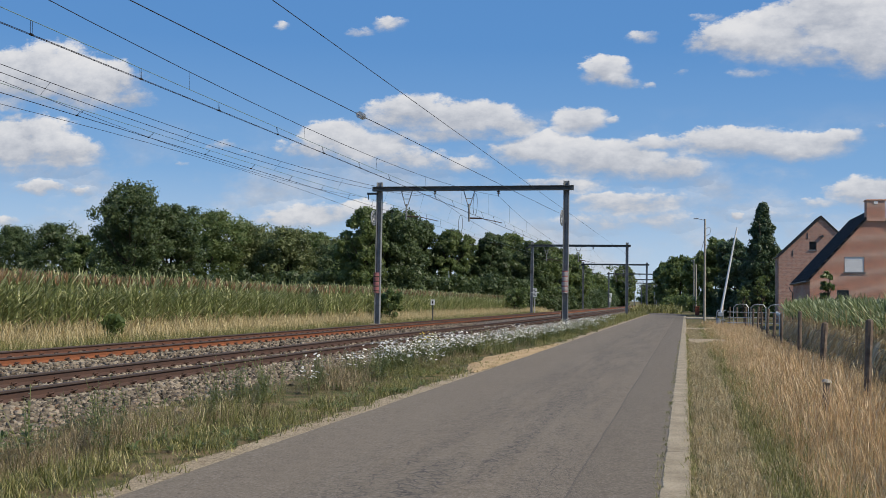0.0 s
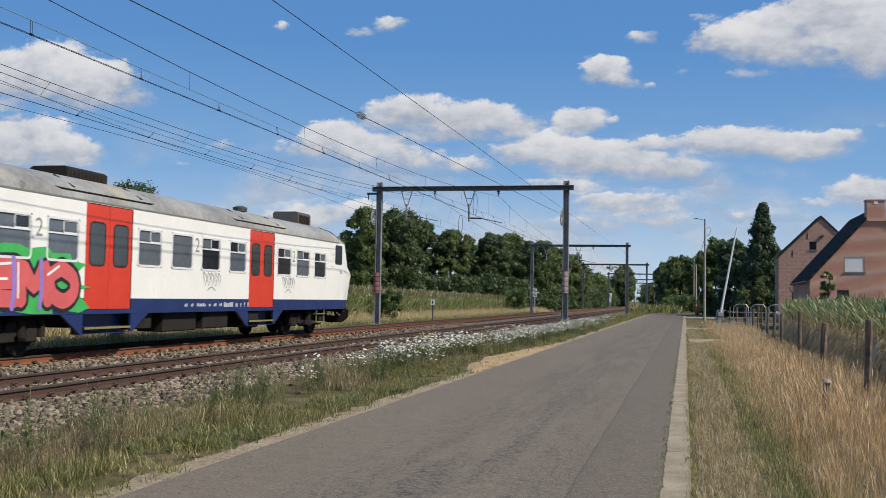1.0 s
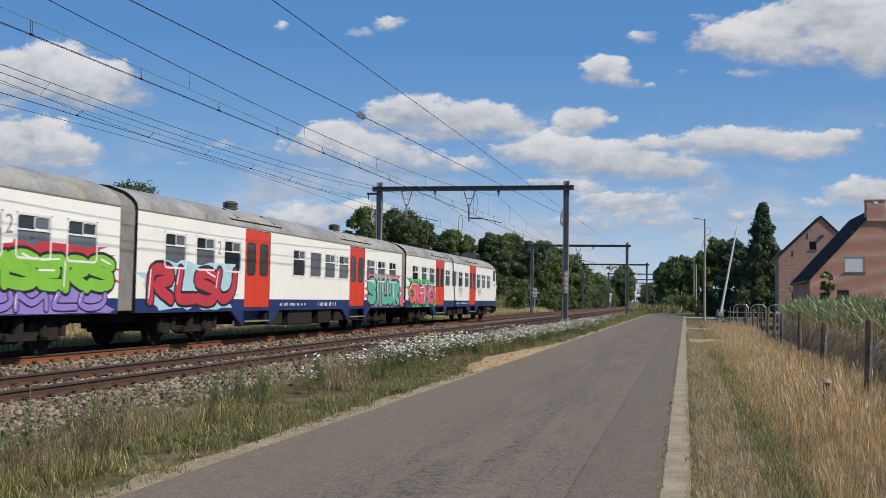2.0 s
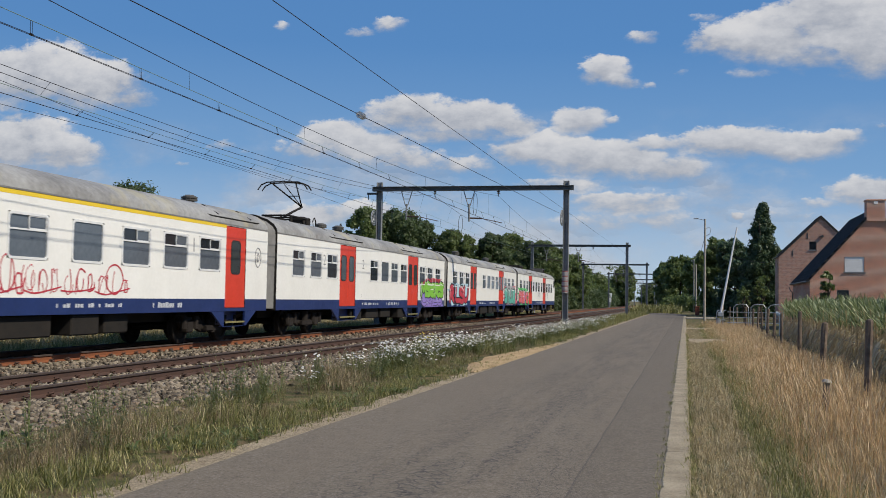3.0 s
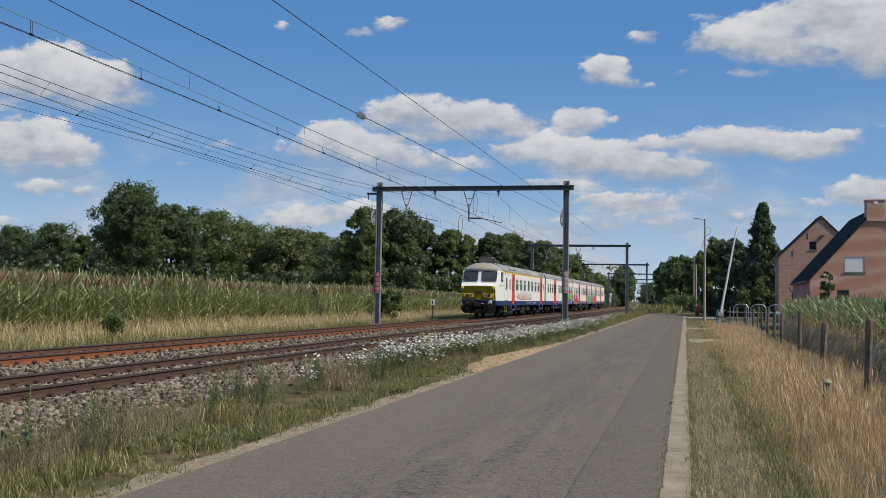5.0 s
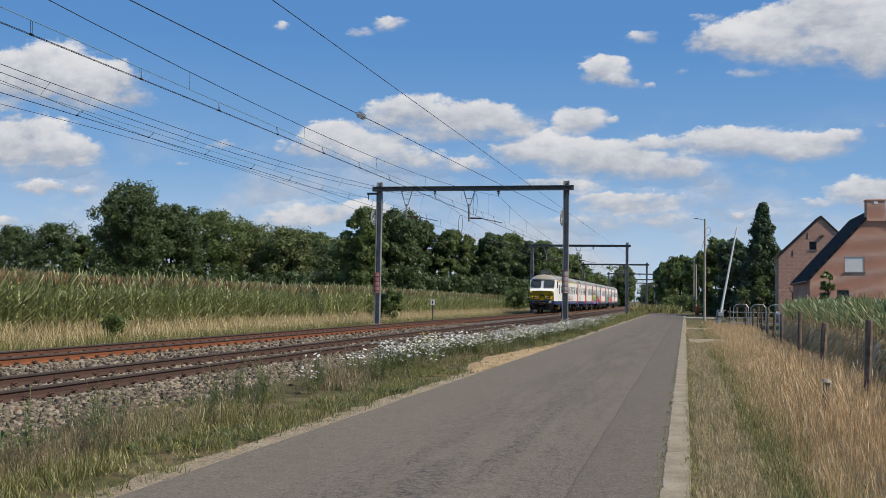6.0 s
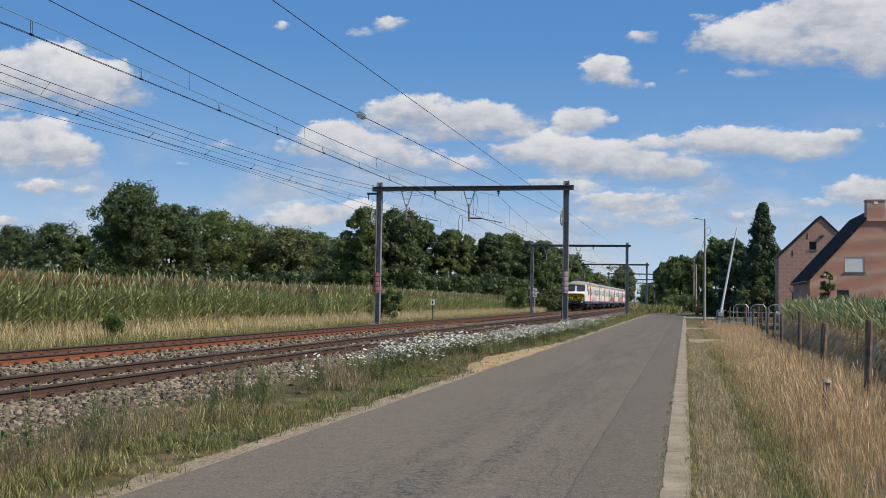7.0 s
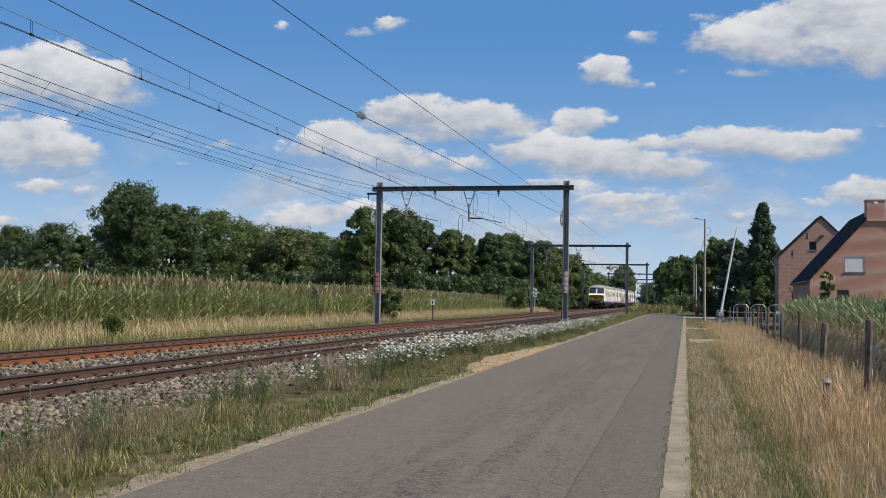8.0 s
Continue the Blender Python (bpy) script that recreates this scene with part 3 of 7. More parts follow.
# ---------------------------------------------------------------- line equipment
def build_portal(i, y):
    """Two H-section masts and a lattice-free box beam across both tracks."""
    p = tagged(base("catenary_portal", pose(0, y, 0)), "grey steel portal over both tracks carrying the overhead wires", "catenary portal", "row of portals")
    near = i == 1
    for k, x in enumerate((MAST_L, MAST_R)):
        bm = bmesh.new()
        h, w, t = 0.14, 0.13, 0.016
        for sx in (-1, 1):
            box(bm, x + sx * h - t, x + sx * h + t, -w, w, 0.0, 8.33)
        box(bm, x - h + t, x + h - t, -t, t, 0.0, 8.33)
        part("mast", bm, M["mast"], p)
        bm = bmesh.new()
        box(bm, x - 0.32, x + 0.32, -0.32, 0.32, -0.1, 0.16, bevel=0.03)
        part("footing", bm, M["concrete"], p)
    bm = bmesh.new()
    for z0, z1, d in ((BEAM - 0.13, BEAM - 0.10, 0.13), (BEAM + 0.10, BEAM + 0.13, 0.13), (BEAM - 0.10, BEAM + 0.10, 0.012)):
        box(bm, MAST_L - 0.4, MAST_R + 0.42, -d - 0.15, d - 0.15, z0, z1)
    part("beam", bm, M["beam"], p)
    # V-shaped drop frames that hold the steady arms
    for x, foot in ((-15.62, 6.15), (-11.95, 6.05)):
        bm = bmesh.new()
        tube(bm, (x - 0.33, -0.15, BEAM - 0.1), (x - 0.06, -0.15, 6.95), 0.03, sides=6)
        tube(bm, (x + 0.33, -0.15, BEAM - 0.1), (x + 0.06, -0.15, 6.95), 0.03, sides=6)
        tube(bm, (x - 0.2, -0.15, 7.35), (x + 0.2, -0.15, 7.35), 0.022, sides=6)
        tube(bm, (x, -0.15, 7.05), (x, -0.15, foot), 0.06, sides=6)
        frame_ob = part("drop_frame", bm, M["mast"], p)
        bm = bmesh.new()
        tube(bm, (x, -0.15, foot + 0.2), (x + 0.75, -0.15, foot + 0.17), 0.045, sides=6)
        tube(bm, (x + 0.75, -0.15, foot + 0.17), (x + 1.9, -0.15, foot - 0.08), 0.022, sides=5)
        part("steady_arm", bm, M["insulator"], frame_ob)
    # strings of insulators under the beam
    for x in (-13.95, -10.27):
        bm = bmesh.new()
        tube(bm, (x, -0.15, BEAM - 0.1), (x, -0.15, 7.45), 0.02, sides=5)
        for z in (7.72, 7.62):
            tube(bm, (x, -0.15, z), (x, -0.15, z + 0.07), 0.11, 0.04, sides=8)
        part("insulator_string", bm, M["insulator"], p)
    # bracket and arm at the top of the far mast
    bm = bmesh.new()
    box(bm, MAST_L - 0.75, MAST_L - 0.1, -0.06, 0.06, 7.62, 7.74)
    tube(bm, (MAST_L - 0.68, 0, 7.62), (MAST_L - 0.68, 0, 7.3), 0.025, sides=5)
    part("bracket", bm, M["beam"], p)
    # stacks of tension weights hanging along the masts
    if near:
        for x, mats, z0, count in ((MAST_L, ("red_sign", "rust_brown"), 1.95, 17), (MAST_R, ("weight_pale", "red_sign"), 2.1, 18)):
            stack = base("counterweight")
            stack.parent = p
            stack["label"] = "stack of faded banded tension weights"
            for b in range(count):
                bm = bmesh.new()
                z = z0 + b * 0.068
                tube(bm, (x, -0.33, z), (x, -0.33, z + 0.058), 0.165, sides=12)
                part("weight", bm, M[mats[1 if b % 4 == 1 else 0]], stack)
            bm = bmesh.new()
            tube(bm, (x, -0.33, z0 - 0.05), (x, -0.30, 6.0), 0.012, sides=4)
            part("rope", bm, M["wire"], stack)
            bm = bmesh.new()
            tube(bm, (x, -0.15, z0 - 0.06), (x, -0.36, z0 - 0.06), 0.03, sides=5)
            part("guide", bm, M["mast"], stack)
    if i == 1:
        for x, dx in ((MAST_L, -0.25), (MAST_R, -0.2)):
            bm = bmesh.new()
            for r in (0.42, 0.3):
                pts = [(x + dx + 0.03 * math.cos(a), -0.25 + r * math.cos(a), 6.25 + r * math.sin(a)) for a in [2 * math.pi * k / 20 for k in range(21)]]
                chain(bm, pts, 0.035, 5)
            for k in range(4):
                a = math.pi * k / 4
                tube(bm, (x + dx, -0.25 + 0.42 * math.cos(a), 6.25 + 0.42 * math.sin(a)), (x + dx, -0.25 - 0.42 * math.cos(a), 6.25 - 0.42 * math.sin(a)), 0.02, sides=5)
            box(bm, x + dx - 0.06, x + dx + 0.06, -0.3, -0.12, 6.05, 6.4)
            part("tension_wheel", bm, M["galvanised"], p)
        # slack jumper cables hanging in long loops
        for x, z, half in ((-11.60, 7.02, 0.62), (-12.43, 5.90, 0.50)):
            bm = bmesh.new()
            chain(bm, [(x + 0.12 * math.cos(a), -0.15 + 0.05 * math.sin(a), z + half * math.sin(a)) for a in [2 * math.pi * k / 24 for k in range(25)]], 0.012, 5)
            part("jumper_loop", bm, M["wire"], p)
    return p


for i, y in enumerate(PORTALS):
    build_portal(i, y)


def span(f0, f1, sag, steps=18):
    """Points of a wire hanging between two fixings."""
    a, b = Vector(f0), Vector(f1)
    return [a.lerp(b, t) - Vector((0, 0, 4 * sag * t * (1 - t))) for t in [k / steps for k in range(steps + 1)]]


def build_wires():
    for mid, z_con, off in ((T_NEAR, 5.83, 0.0), (T_FAR, 5.97, 0.35)):
        line = tagged(base("overhead_line", pose(0, 0, 0)), "compound overhead line: carrier, auxiliary and contact wires with droppers", "overhead wire", "overhead lines of both tracks")
        for i in range(len(PORTALS) - 1):
            y0, y1 = PORTALS[i] - 0.15, PORTALS[i + 1] - 0.15
            z_sup = 7.5
            sx = -10.27 if mid == T_NEAR else -13.95
            zig = 0.12 if i % 2 else -0.12
            lane, ax = (-10.2, -10.25) if mid == T_NEAR else (-14.35, -14.2)
            carrier = span((sx, y0, z_sup), (sx, y1, z_sup), 1.14)
            aux = span((ax, y0, z_con + (0.41 if mid == T_NEAR else 0.45)), (ax, y1, z_con + (0.41 if mid == T_NEAR else 0.45)), 0.22 + off * 0.3)
            bm = bmesh.new()
            chain(bm, carrier, 0.008, 5)
            part("carrier_wire", bm, M["wire"], line)
            bm = bmesh.new()
            chain(bm, aux, 0.007, 5)
            part("auxiliary_wire", bm, M["copper"], line)
            for d in ((-0.02, 0.02) if mid == T_NEAR else (-0.008, 0.008)):
                bm = bmesh.new()
                chain(bm, span((lane + d + zig, y0, z_con - 0.06), (lane + d - zig, y1, z_con - 0.06), -0.06), 0.006, 5)
                part("contact_wire", bm, M["wire"], line)
            for k in range(18):
                t = (k + (0.5 if mid == T_NEAR else 0.75)) / 18
                y = y0 + (y1 - y0) * t
                za = z_con + (0.41 if mid == T_NEAR else 0.45) - 4 * (0.22 + off * 0.3) * t * (1 - t)
                zc = z_con - 0.06 + 4 * 0.06 * t * (1 - t)
                xc = lane + (zig - 2 * zig * t)
                bm = bmesh.new()
                for e in (0.0, 0.05):
                    tube(bm, (ax, y + e, za), (xc, y + e, zc), 0.004, sides=4, caps=False)
                box(bm, xc - 0.02, xc + 0.02, y - 0.01, y + 0.06, zc - 0.01, zc + 0.018)
                part("dropper", bm, M["wire"], line)
                if k % 2 == 0:
                    t = (k + (1.1 if mid == T_NEAR else 1.25)) / 18
                    bm = bmesh.new()
                    tube(bm, (sx, y0 + (y1 - y0) * t, z_sup - 4 * 1.14 * t * (1 - t)), (ax, y0 + (y1 - y0) * t, z_con + (0.41 if mid == T_NEAR else 0.45) - 4 * (0.22 + off * 0.3) * t * (1 - t)), 0.004, sides=4, caps=False)
                    part("hanger", bm, M["wire"], line)
    singles = [
        ("feeder_wire", (-6.2, -4.2, 6.15), (-6.2, 117.4, 6.75), 0.0, 0.007, "thin dark earth wire along the masts"),
        ("anchor_wire", (-8.55, -4.2, 5.92), (-6.85, 56.5, 6.52), 0.05, 0.009, "dark anchor wire running to a tension wheel"),
        ("anchor_wire", (-14.2, -4.2, 7.6), (-14.6, 56.5, 7.5), 1.24, 0.008, "dark second carrier wire of the overlap"),
        ("anchor_wire", (-15.3, -4.2, 4.78), (-17.2, 56.4, 6.16), -0.86, 0.007, "dark anchor wire running to a tension wheel"),
        ("anchor_wire", (-14.3, -4.2, 8.26), (-17.97, 56.6, 7.46), 1.29, 0.0065, "dark second contact wire of the overlap"),
    ]
    for name, a, b, sag, r, label in singles:
        bm = bmesh.new()
        chain(bm, span(a, b, sag, 24), r, 5)
        tagged(link(name, bm, M["wire"]), label, "overhead wire", "loose wires of the overlap")
    # insulator in the near anchor wire
    bm = bmesh.new()
    a, b = Vector((-8.55, -4.2, 5.92)), Vector((-6.85, 56.5, 6.52))
    c = a.lerp(b, (23.8 + 4.2) / 60.7) - Vector((0, 0, 0.05))
    d = (b - a).normalized()
    for k in range(3):
        q = c + d * (k - 1) * 0.13
        tube(bm, q - d * 0.045, q + d * 0.045, 0.085, 0.05, sides=10)
    tube(bm, c - d * 0.4, c + d * 0.4, 0.022, sides=6)
    tagged(link("wire_insulator", bm, M["galvanised"]), "pale glazed insulator spliced into an overhead wire", "insulator")


build_wires()


# ---------------------------------------------------------------- the train
def train_roof_build(n, s):
    """Grey sheet with soot along the ridge, rust-brown blotches and pale yellowish lichen."""
    pos = own_pos(n)
    f = n.math("ADD", n.math("MULTIPLY", n.noise(pos, 0.7, 5, 0.6), 0.65), n.math("MULTIPLY", n.noise(pos, 7.7, 4, 0.6), 0.35))
    col = n.mix(n.remap(f, 0.35, 0.68), rgba((0.16, 0.155, 0.145)), rgba((0.38, 0.38, 0.365)))
    blotch = n.remap(n.noise(pos, 0.55, 3, 0.55), 0.58, 0.66)
    col = n.mix(n.math("MULTIPLY", blotch, 0.5), col, rgba((0.40, 0.35, 0.20)))
    rust = n.remap(n.noise(pos, 1.3, 5, 0.7), 0.62, 0.70)
    col = n.mix(n.math("MULTIPLY", rust, 0.6), col, rgba((0.10, 0.075, 0.055)))
    n.put(s["Base Color"], col)
    s["Roughness"].default_value = 0.65


def cab_roof_build(n, s):
    """Weathered grey with remains of yellow paint over the windscreens."""
    pos = own_pos(n)
    f = n.math("ADD", n.math("MULTIPLY", n.noise(pos, 0.9, 5, 0.6), 0.65), n.math("MULTIPLY", n.noise(pos, 9, 4, 0.6), 0.35))
    col = n.mix(n.remap(f, 0.35, 0.68), rgba((0.20, 0.195, 0.18)), rgba((0.37, 0.365, 0.35)))
    sep = n.tree.nodes.new("ShaderNodeSeparateXYZ")
    n.put(sep.inputs[0], pos)
    across = n.remap(n.math("ABSOLUTE", sep.outputs[0]), 1.05, 0.75)
    up = n.math("MULTIPLY", n.remap(sep.outputs[2], 3.52, 3.60), n.remap(sep.outputs[2], 3.98, 3.88))
    paint = n.math("MULTIPLY", n.math("MULTIPLY", across, up), n.remap(n.noise(pos, 2.6, 4, 0.6), 0.42, 0.58))
    n.put(s["Base Color"], n.mix(n.math("MULTIPLY", paint, 0.75), col, rgba((0.38, 0.27, 0.035))))
    s["Roughness"].default_value = 0.65


P = {
    "white": plain("train_white", (0.84, 0.83, 0.78), 0.32, 0.0, 0.16, 0.9, second=(0.74, 0.73, 0.68)),
    "blue": plain("train_blue", (0.016, 0.034, 0.135), 0.35, 0.0, 0.3, 1.2),
    "roof": material("train_roof", train_roof_build),
    "roof_cab": material("cab_roof", cab_roof_build),
    "socket": plain("pale_socket", (0.50, 0.48, 0.43), 0.5, 0.0, 0.3, 6.0),
    "red": plain("train_red", (0.66, 0.050, 0.020), 0.35, 0.0, 0.2, 1.4),
    "yellow": plain("train_yellow", (0.34, 0.25, 0.003), 0.45, 0.0, 0.25, 2.5),
    "stripe": plain("train_stripe", (0.80, 0.56, 0.03), 0.4, 0.0, 0.1, 2.0),
    "alu": plain("window_frame", (0.80, 0.80, 0.78), 0.35, 0.1, 0.15, 4.0),
    "rubber": plain("black_rubber", (0.018, 0.018, 0.019), 0.6, 0.0, 0.3, 6.0),
    "glass": plain("tinted_glass", (0.022, 0.027, 0.032), 0.04, 0.0, 0.3, 0.6),
    # pale base colour stands in for the sky reflected in the panes
    "glass_sky_sheen": plain("sky_sheen_glass", (0.125, 0.148, 0.175), 0.05, 0.0, 0.35, 0.7),
    "under": plain("underframe", (0.016, 0.015, 0.014), 0.8, 0.0, 0.4, 3.0, second=(0.030, 0.026, 0.022)),
    "hood": plain("roof_hood", (0.105, 0.10, 0.092), 0.75, 0.0, 0.35, 2.0),
    "gear": plain("bogie_grime", (0.036, 0.030, 0.026), 0.8, 0.1, 0.5, 4.0),
    "bellows": plain("bellows_grey", (0.22, 0.215, 0.205), 0.7, 0.0, 0.35, 3.0),
    # grey base colour holds the reflection of sky and haze
    "screen": plain("windscreen_glass", (0.06, 0.068, 0.07), 0.05, 0.0, 0.4, 0.8),
    "lamp_red": plain("lamp_red_lens", (0.11, 0.016, 0.016), 0.1, 0.0, 0.2, 9.0),
    "lamp_clear": plain("lamp_clear_lens", (0.20, 0.21, 0.22), 0.08, 0.3, 0.3, 9.0),
    "step": plain("step_edge", (0.26, 0.23, 0.09), 0.7, 0.0, 0.4, 6.0),
    "mark": plain("grey_marking", (0.27, 0.27, 0.28), 0.5, 0.0, 0.2, 6.0),
    "mark_pale": plain("pale_marking", (0.52, 0.54, 0.58), 0.5, 0.0, 0.2, 6.0),
    "teal": plain("spray_teal", (0.11, 0.42, 0.33), 0.5, 0.0, 0.2, 2.5),
    "pink": plain("spray_pink", (0.72, 0.14, 0.19), 0.5, 0.0, 0.2, 2.5),
    "grey_spray": plain("spray_grey", (0.36, 0.33, 0.34), 0.5, 0.0, 0.2, 2.5),
    "green": plain("spray_green", (0.06, 0.46, 0.10), 0.5, 0.0, 0.25, 2.5),
    "violet": plain("spray_violet", (0.30, 0.22, 0.60), 0.5, 0.0, 0.25, 2.5),
    "coral": plain("spray_coral", (0.66, 0.12, 0.12), 0.5, 0.0, 0.2, 2.5),
    "lime": plain("spray_lime", (0.22, 0.52, 0.05), 0.5, 0.0, 0.2, 2.5),
    "crimson": plain("spray_crimson", (0.50, 0.04, 0.06), 0.5, 0.0, 0.2, 2.5),
    "sky": plain("spray_pale_blue", (0.42, 0.62, 0.70), 0.5, 0.0, 0.2, 2.5),
    "ink": plain("spray_black", (0.018, 0.018, 0.022), 0.5, 0.0, 0.2, 2.5),
    "chalk": plain("spray_white", (0.78, 0.80, 0.80), 0.5, 0.0, 0.1, 2.5),
}
HALF = 1.41
PITCH = 24.9
ROOF = [(1.41, 3.46), (1.385, 3.60), (1.28, 3.74), (1.05, 3.90), (0.6, 4.06), (0.0, 4.12), (-0.6, 4.06), (-1.05, 3.90), (-1.28, 3.74), (-1.385, 3.60), (-1.41, 3.46)]
WIN = (2.05, 3.0)
MESHES = {}


def holed_side(bm, x, y0, y1, holes, bands):
    """One side wall with openings; bands: (z0, z1, material index). The reveals are 4 cm deep."""
    ys = sorted({y0, y1, *[h[0] for h in holes], *[h[1] for h in holes]})
    zs = sorted({*[b[0] for b in bands], *[b[1] for b in bands], *[h[2] for h in holes], *[h[3] for h in holes]})
    vert = {}

    def v(y, z):
        if (y, z) not in vert:
            vert[y, z] = bm.verts.new((x, y, z))
        return vert[y, z]
    for a, b in zip(ys, ys[1:]):
        for c, d in zip(zs, zs[1:]):
            my, mz = (a + b) / 2, (c + d) / 2
            if any(h[0] < my < h[1] and h[2] < mz < h[3] for h in holes):
                continue
            mi = next((m for lo, hi, m in bands if lo <= mz <= hi), None)
            if mi is None:
                continue
            q = [v(a, c), v(b, c), v(b, d), v(a, d)]
            bm.faces.new(q if x > 0 else q[::-1]).material_index = mi
    for a, b, c, d in holes:
        xi = x - math.copysign(0.045, x)
        o = [bm.verts.new((x, yy, zz)) for yy, zz in ((a, c), (b, c), (b, d), (a, d))]
        i = [bm.verts.new((xi, yy, zz)) for yy, zz in ((a, c), (b, c), (b, d), (a, d))]
        for k in range(4):
            j = (k + 1) % 4
            q = (o[j], o[k], i[k], i[j])
            bm.faces.new(q if x > 0 else q[::-1]).material_index = 2
        bm.faces.new(i if x > 0 else i[::-1]).material_index = 2


def ring(bm, y0, y1, z0, z1, r, wide, x0, x1, mi=0):
    """A rounded rectangular frame standing across x, from x0 to x1."""
    def outline(g):
        pts = []
        for cy, cz, s in ((y1 - r, z1 - r, 0), (y0 + r, z1 - r, 1), (y0 + r, z0 + r, 2), (y1 - r, z0 + r, 3)):
            for k in range(4):
                a = math.pi / 2 * (s + k / 3)
                pts.append((cy + (r + g) * math.cos(a), cz + (r + g) * math.sin(a)))
        return pts
    inn, out = outline(0), outline(wide)
    k = len(inn)
    loops = [[bm.verts.new((x, *q)) for q in pts] for x, pts in ((x0, inn), (x1, inn), (x1, out), (x0, out))]
    for a in range(4):
        A, B = loops[a], loops[(a + 1) % 4]
        for i in range(k):
            j = (i + 1) % k
            bm.faces.new((A[i], A[j], B[j], B[i])).material_index = mi


def rounded_plate(bm, y0, y1, z0, z1, r, x0, x1, mi=0):
    pts = []
    for cy, cz, s in ((y1 - r, z1 - r, 0), (y0 + r, z1 - r, 1), (y0 + r, z0 + r, 2), (y1 - r, z0 + r, 3)):
        for k in range(4):
            a = math.pi / 2 * (s + k / 3)
            pts.append((cy + r * math.cos(a), cz + r * math.sin(a)))
    prism(bm, pts, "x", x0, x1, mi)


def shared(key, make):
    """The mesh for a repeated piece, made once."""
    if key not in MESHES:
        bm = bmesh.new()
        mats = make(bm)
        tidy(bm)
        me = bpy.data.meshes.new(key[0])
        bm.to_mesh(me)
        bm.free()
        for m in mats:
            me.materials.append(m)
        MESHES[key] = me
    return MESHES[key]


def add_window(car, y0, y1, side, kind, seed):
    """A white framed window, 0.95 m high: sliding upper lights over a fixed pane, or one fixed pane."""
    w = y1 - y0
    z0, z1 = WIN
    turn = pose(side * HALF, y0 + w / 2, 0, 0, 0, 0 if side > 0 else 180)

    def frame_mesh(bm):
        ring(bm, -w / 2 + 0.05, w / 2 - 0.05, z0 + 0.05, z1 - 0.05, 0.07, 0.055, -0.03, 0.012)
        if kind != "fixed":
            box(bm, -0.03, 0.008, -w / 2 + 0.05, w / 2 - 0.05, z1 - 0.36, z1 - 0.325)
        return [P["alu"]]
    fr = share("window", shared(("window_frame", round(w, 2), kind), frame_mesh), car, turn)

    def pane(name, a, b, c, d, x, mat):
        def make(bm):
            box(bm, x - 0.006, x, a, b, c, d)
            return [P[mat]]
        share(name, shared((name, round(a, 2), round(b, 2), c, x, mat), make), fr, Matrix.Identity(4))
    if kind == "fixed":
        pane("pane", -w / 2 + 0.03, w / 2 - 0.03, z0 + 0.03, z1 - 0.03, -0.012, "glass_sky_sheen")
        return
    rnd = random.Random(seed)
    pane("lower_pane", -w / 2 + 0.03, w / 2 - 0.03, z0 + 0.03, z1 - 0.35, -0.015, rnd.choice(["glass", "glass_sky_sheen", "glass_sky_sheen", "glass_sky_sheen"]))
    pane("sliding_pane", -w / 2 + 0.03, 0.0, z1 - 0.33, z1 - 0.03, -0.022, rnd.choice(["glass", "glass", "glass_sky_sheen"]))
    pane("sliding_pane", 0.01, w / 2 - 0.03, z1 - 0.33, z1 - 0.03, -0.016, rnd.choice(["glass", "glass_sky_sheen", "glass_sky_sheen"]))

    def slide_frame(bm):
        ring(bm, 0.03, w / 2 - 0.09, z1 - 0.30, z1 - 0.07, 0.03, 0.028, -0.018, 0.0)
        return [P["alu"]]
    share("sliding_frame", shared(("sliding_frame", round(w, 2)), slide_frame), fr, Matrix.Identity(4))


def add_door(car, y0, y1, side, leaves, step=True):
    """Plug doors of one or two red leaves, each with a tall rounded window, over a step."""
    w = (y1 - y0) / leaves
    for k in range(leaves):
        turn = pose(side * HALF, y0 + w * (k + 0.5), 0, 0, 0, 0 if side > 0 else 180)

        def leaf(bm):
            box(bm, -0.04, -0.012, -w / 2 + 0.008, w / 2 - 0.008, 1.0, 3.41, bevel=0.012)
            return [P["red"]]
        d = share("door_leaf", shared(("door_leaf", round(w, 2)), leaf), car, turn, "red sliding door leaf")

        def glass(bm):
            ww = min(0.3, w / 2 - 0.2)
            ring(bm, -ww, ww, 2.03, 2.98, 0.11, 0.035, -0.015, -0.004, 0)
            rounded_plate(bm, -ww, ww, 2.03, 2.98, 0.11, -0.013, -0.008, 1)
            return [P["rubber"], P["screen"]]
        share("door_window", shared(("door_window", round(w, 2)), glass), d, Matrix.Identity(4))
    if step:
        turn = pose(side * HALF, (y0 + y1) / 2, 0, 0, 0, 0 if side > 0 else 180)
        h = (y1 - y0) / 2

        def skirt(bm):
            for s in (-1, 1):
                prism(bm, [(s * (h + 0.02), 0.895), (s * (h + 0.85), 0.895), (s * (h + 0.12), 0.46), (s * (h + 0.02), 0.46)], "x", -0.06, 0.0)
            box(bm, -0.30, -0.28, -h - 0.02, h + 0.02, 0.46, 0.98)
            box(bm, -0.3, -0.06, -h - 0.02, h + 0.02, 0.44, 0.46)
            return [P["blue"]]
        sk = share("step_skirt", shared(("step_skirt", round(h, 2)), skirt), car, turn)

        def tread(bm):
            box(bm, -0.29, 0.02, -h + 0.03, h - 0.03, 0.56, 0.60, 1)
            box(bm, 0.021, 0.03, -h + 0.03, h - 0.03, 0.555, 0.605, 0)
            return [P["step"], P["under"]]
        share("step_tread", shared(("step_tread", round(h, 2)), tread), sk, Matrix.Identity(4))


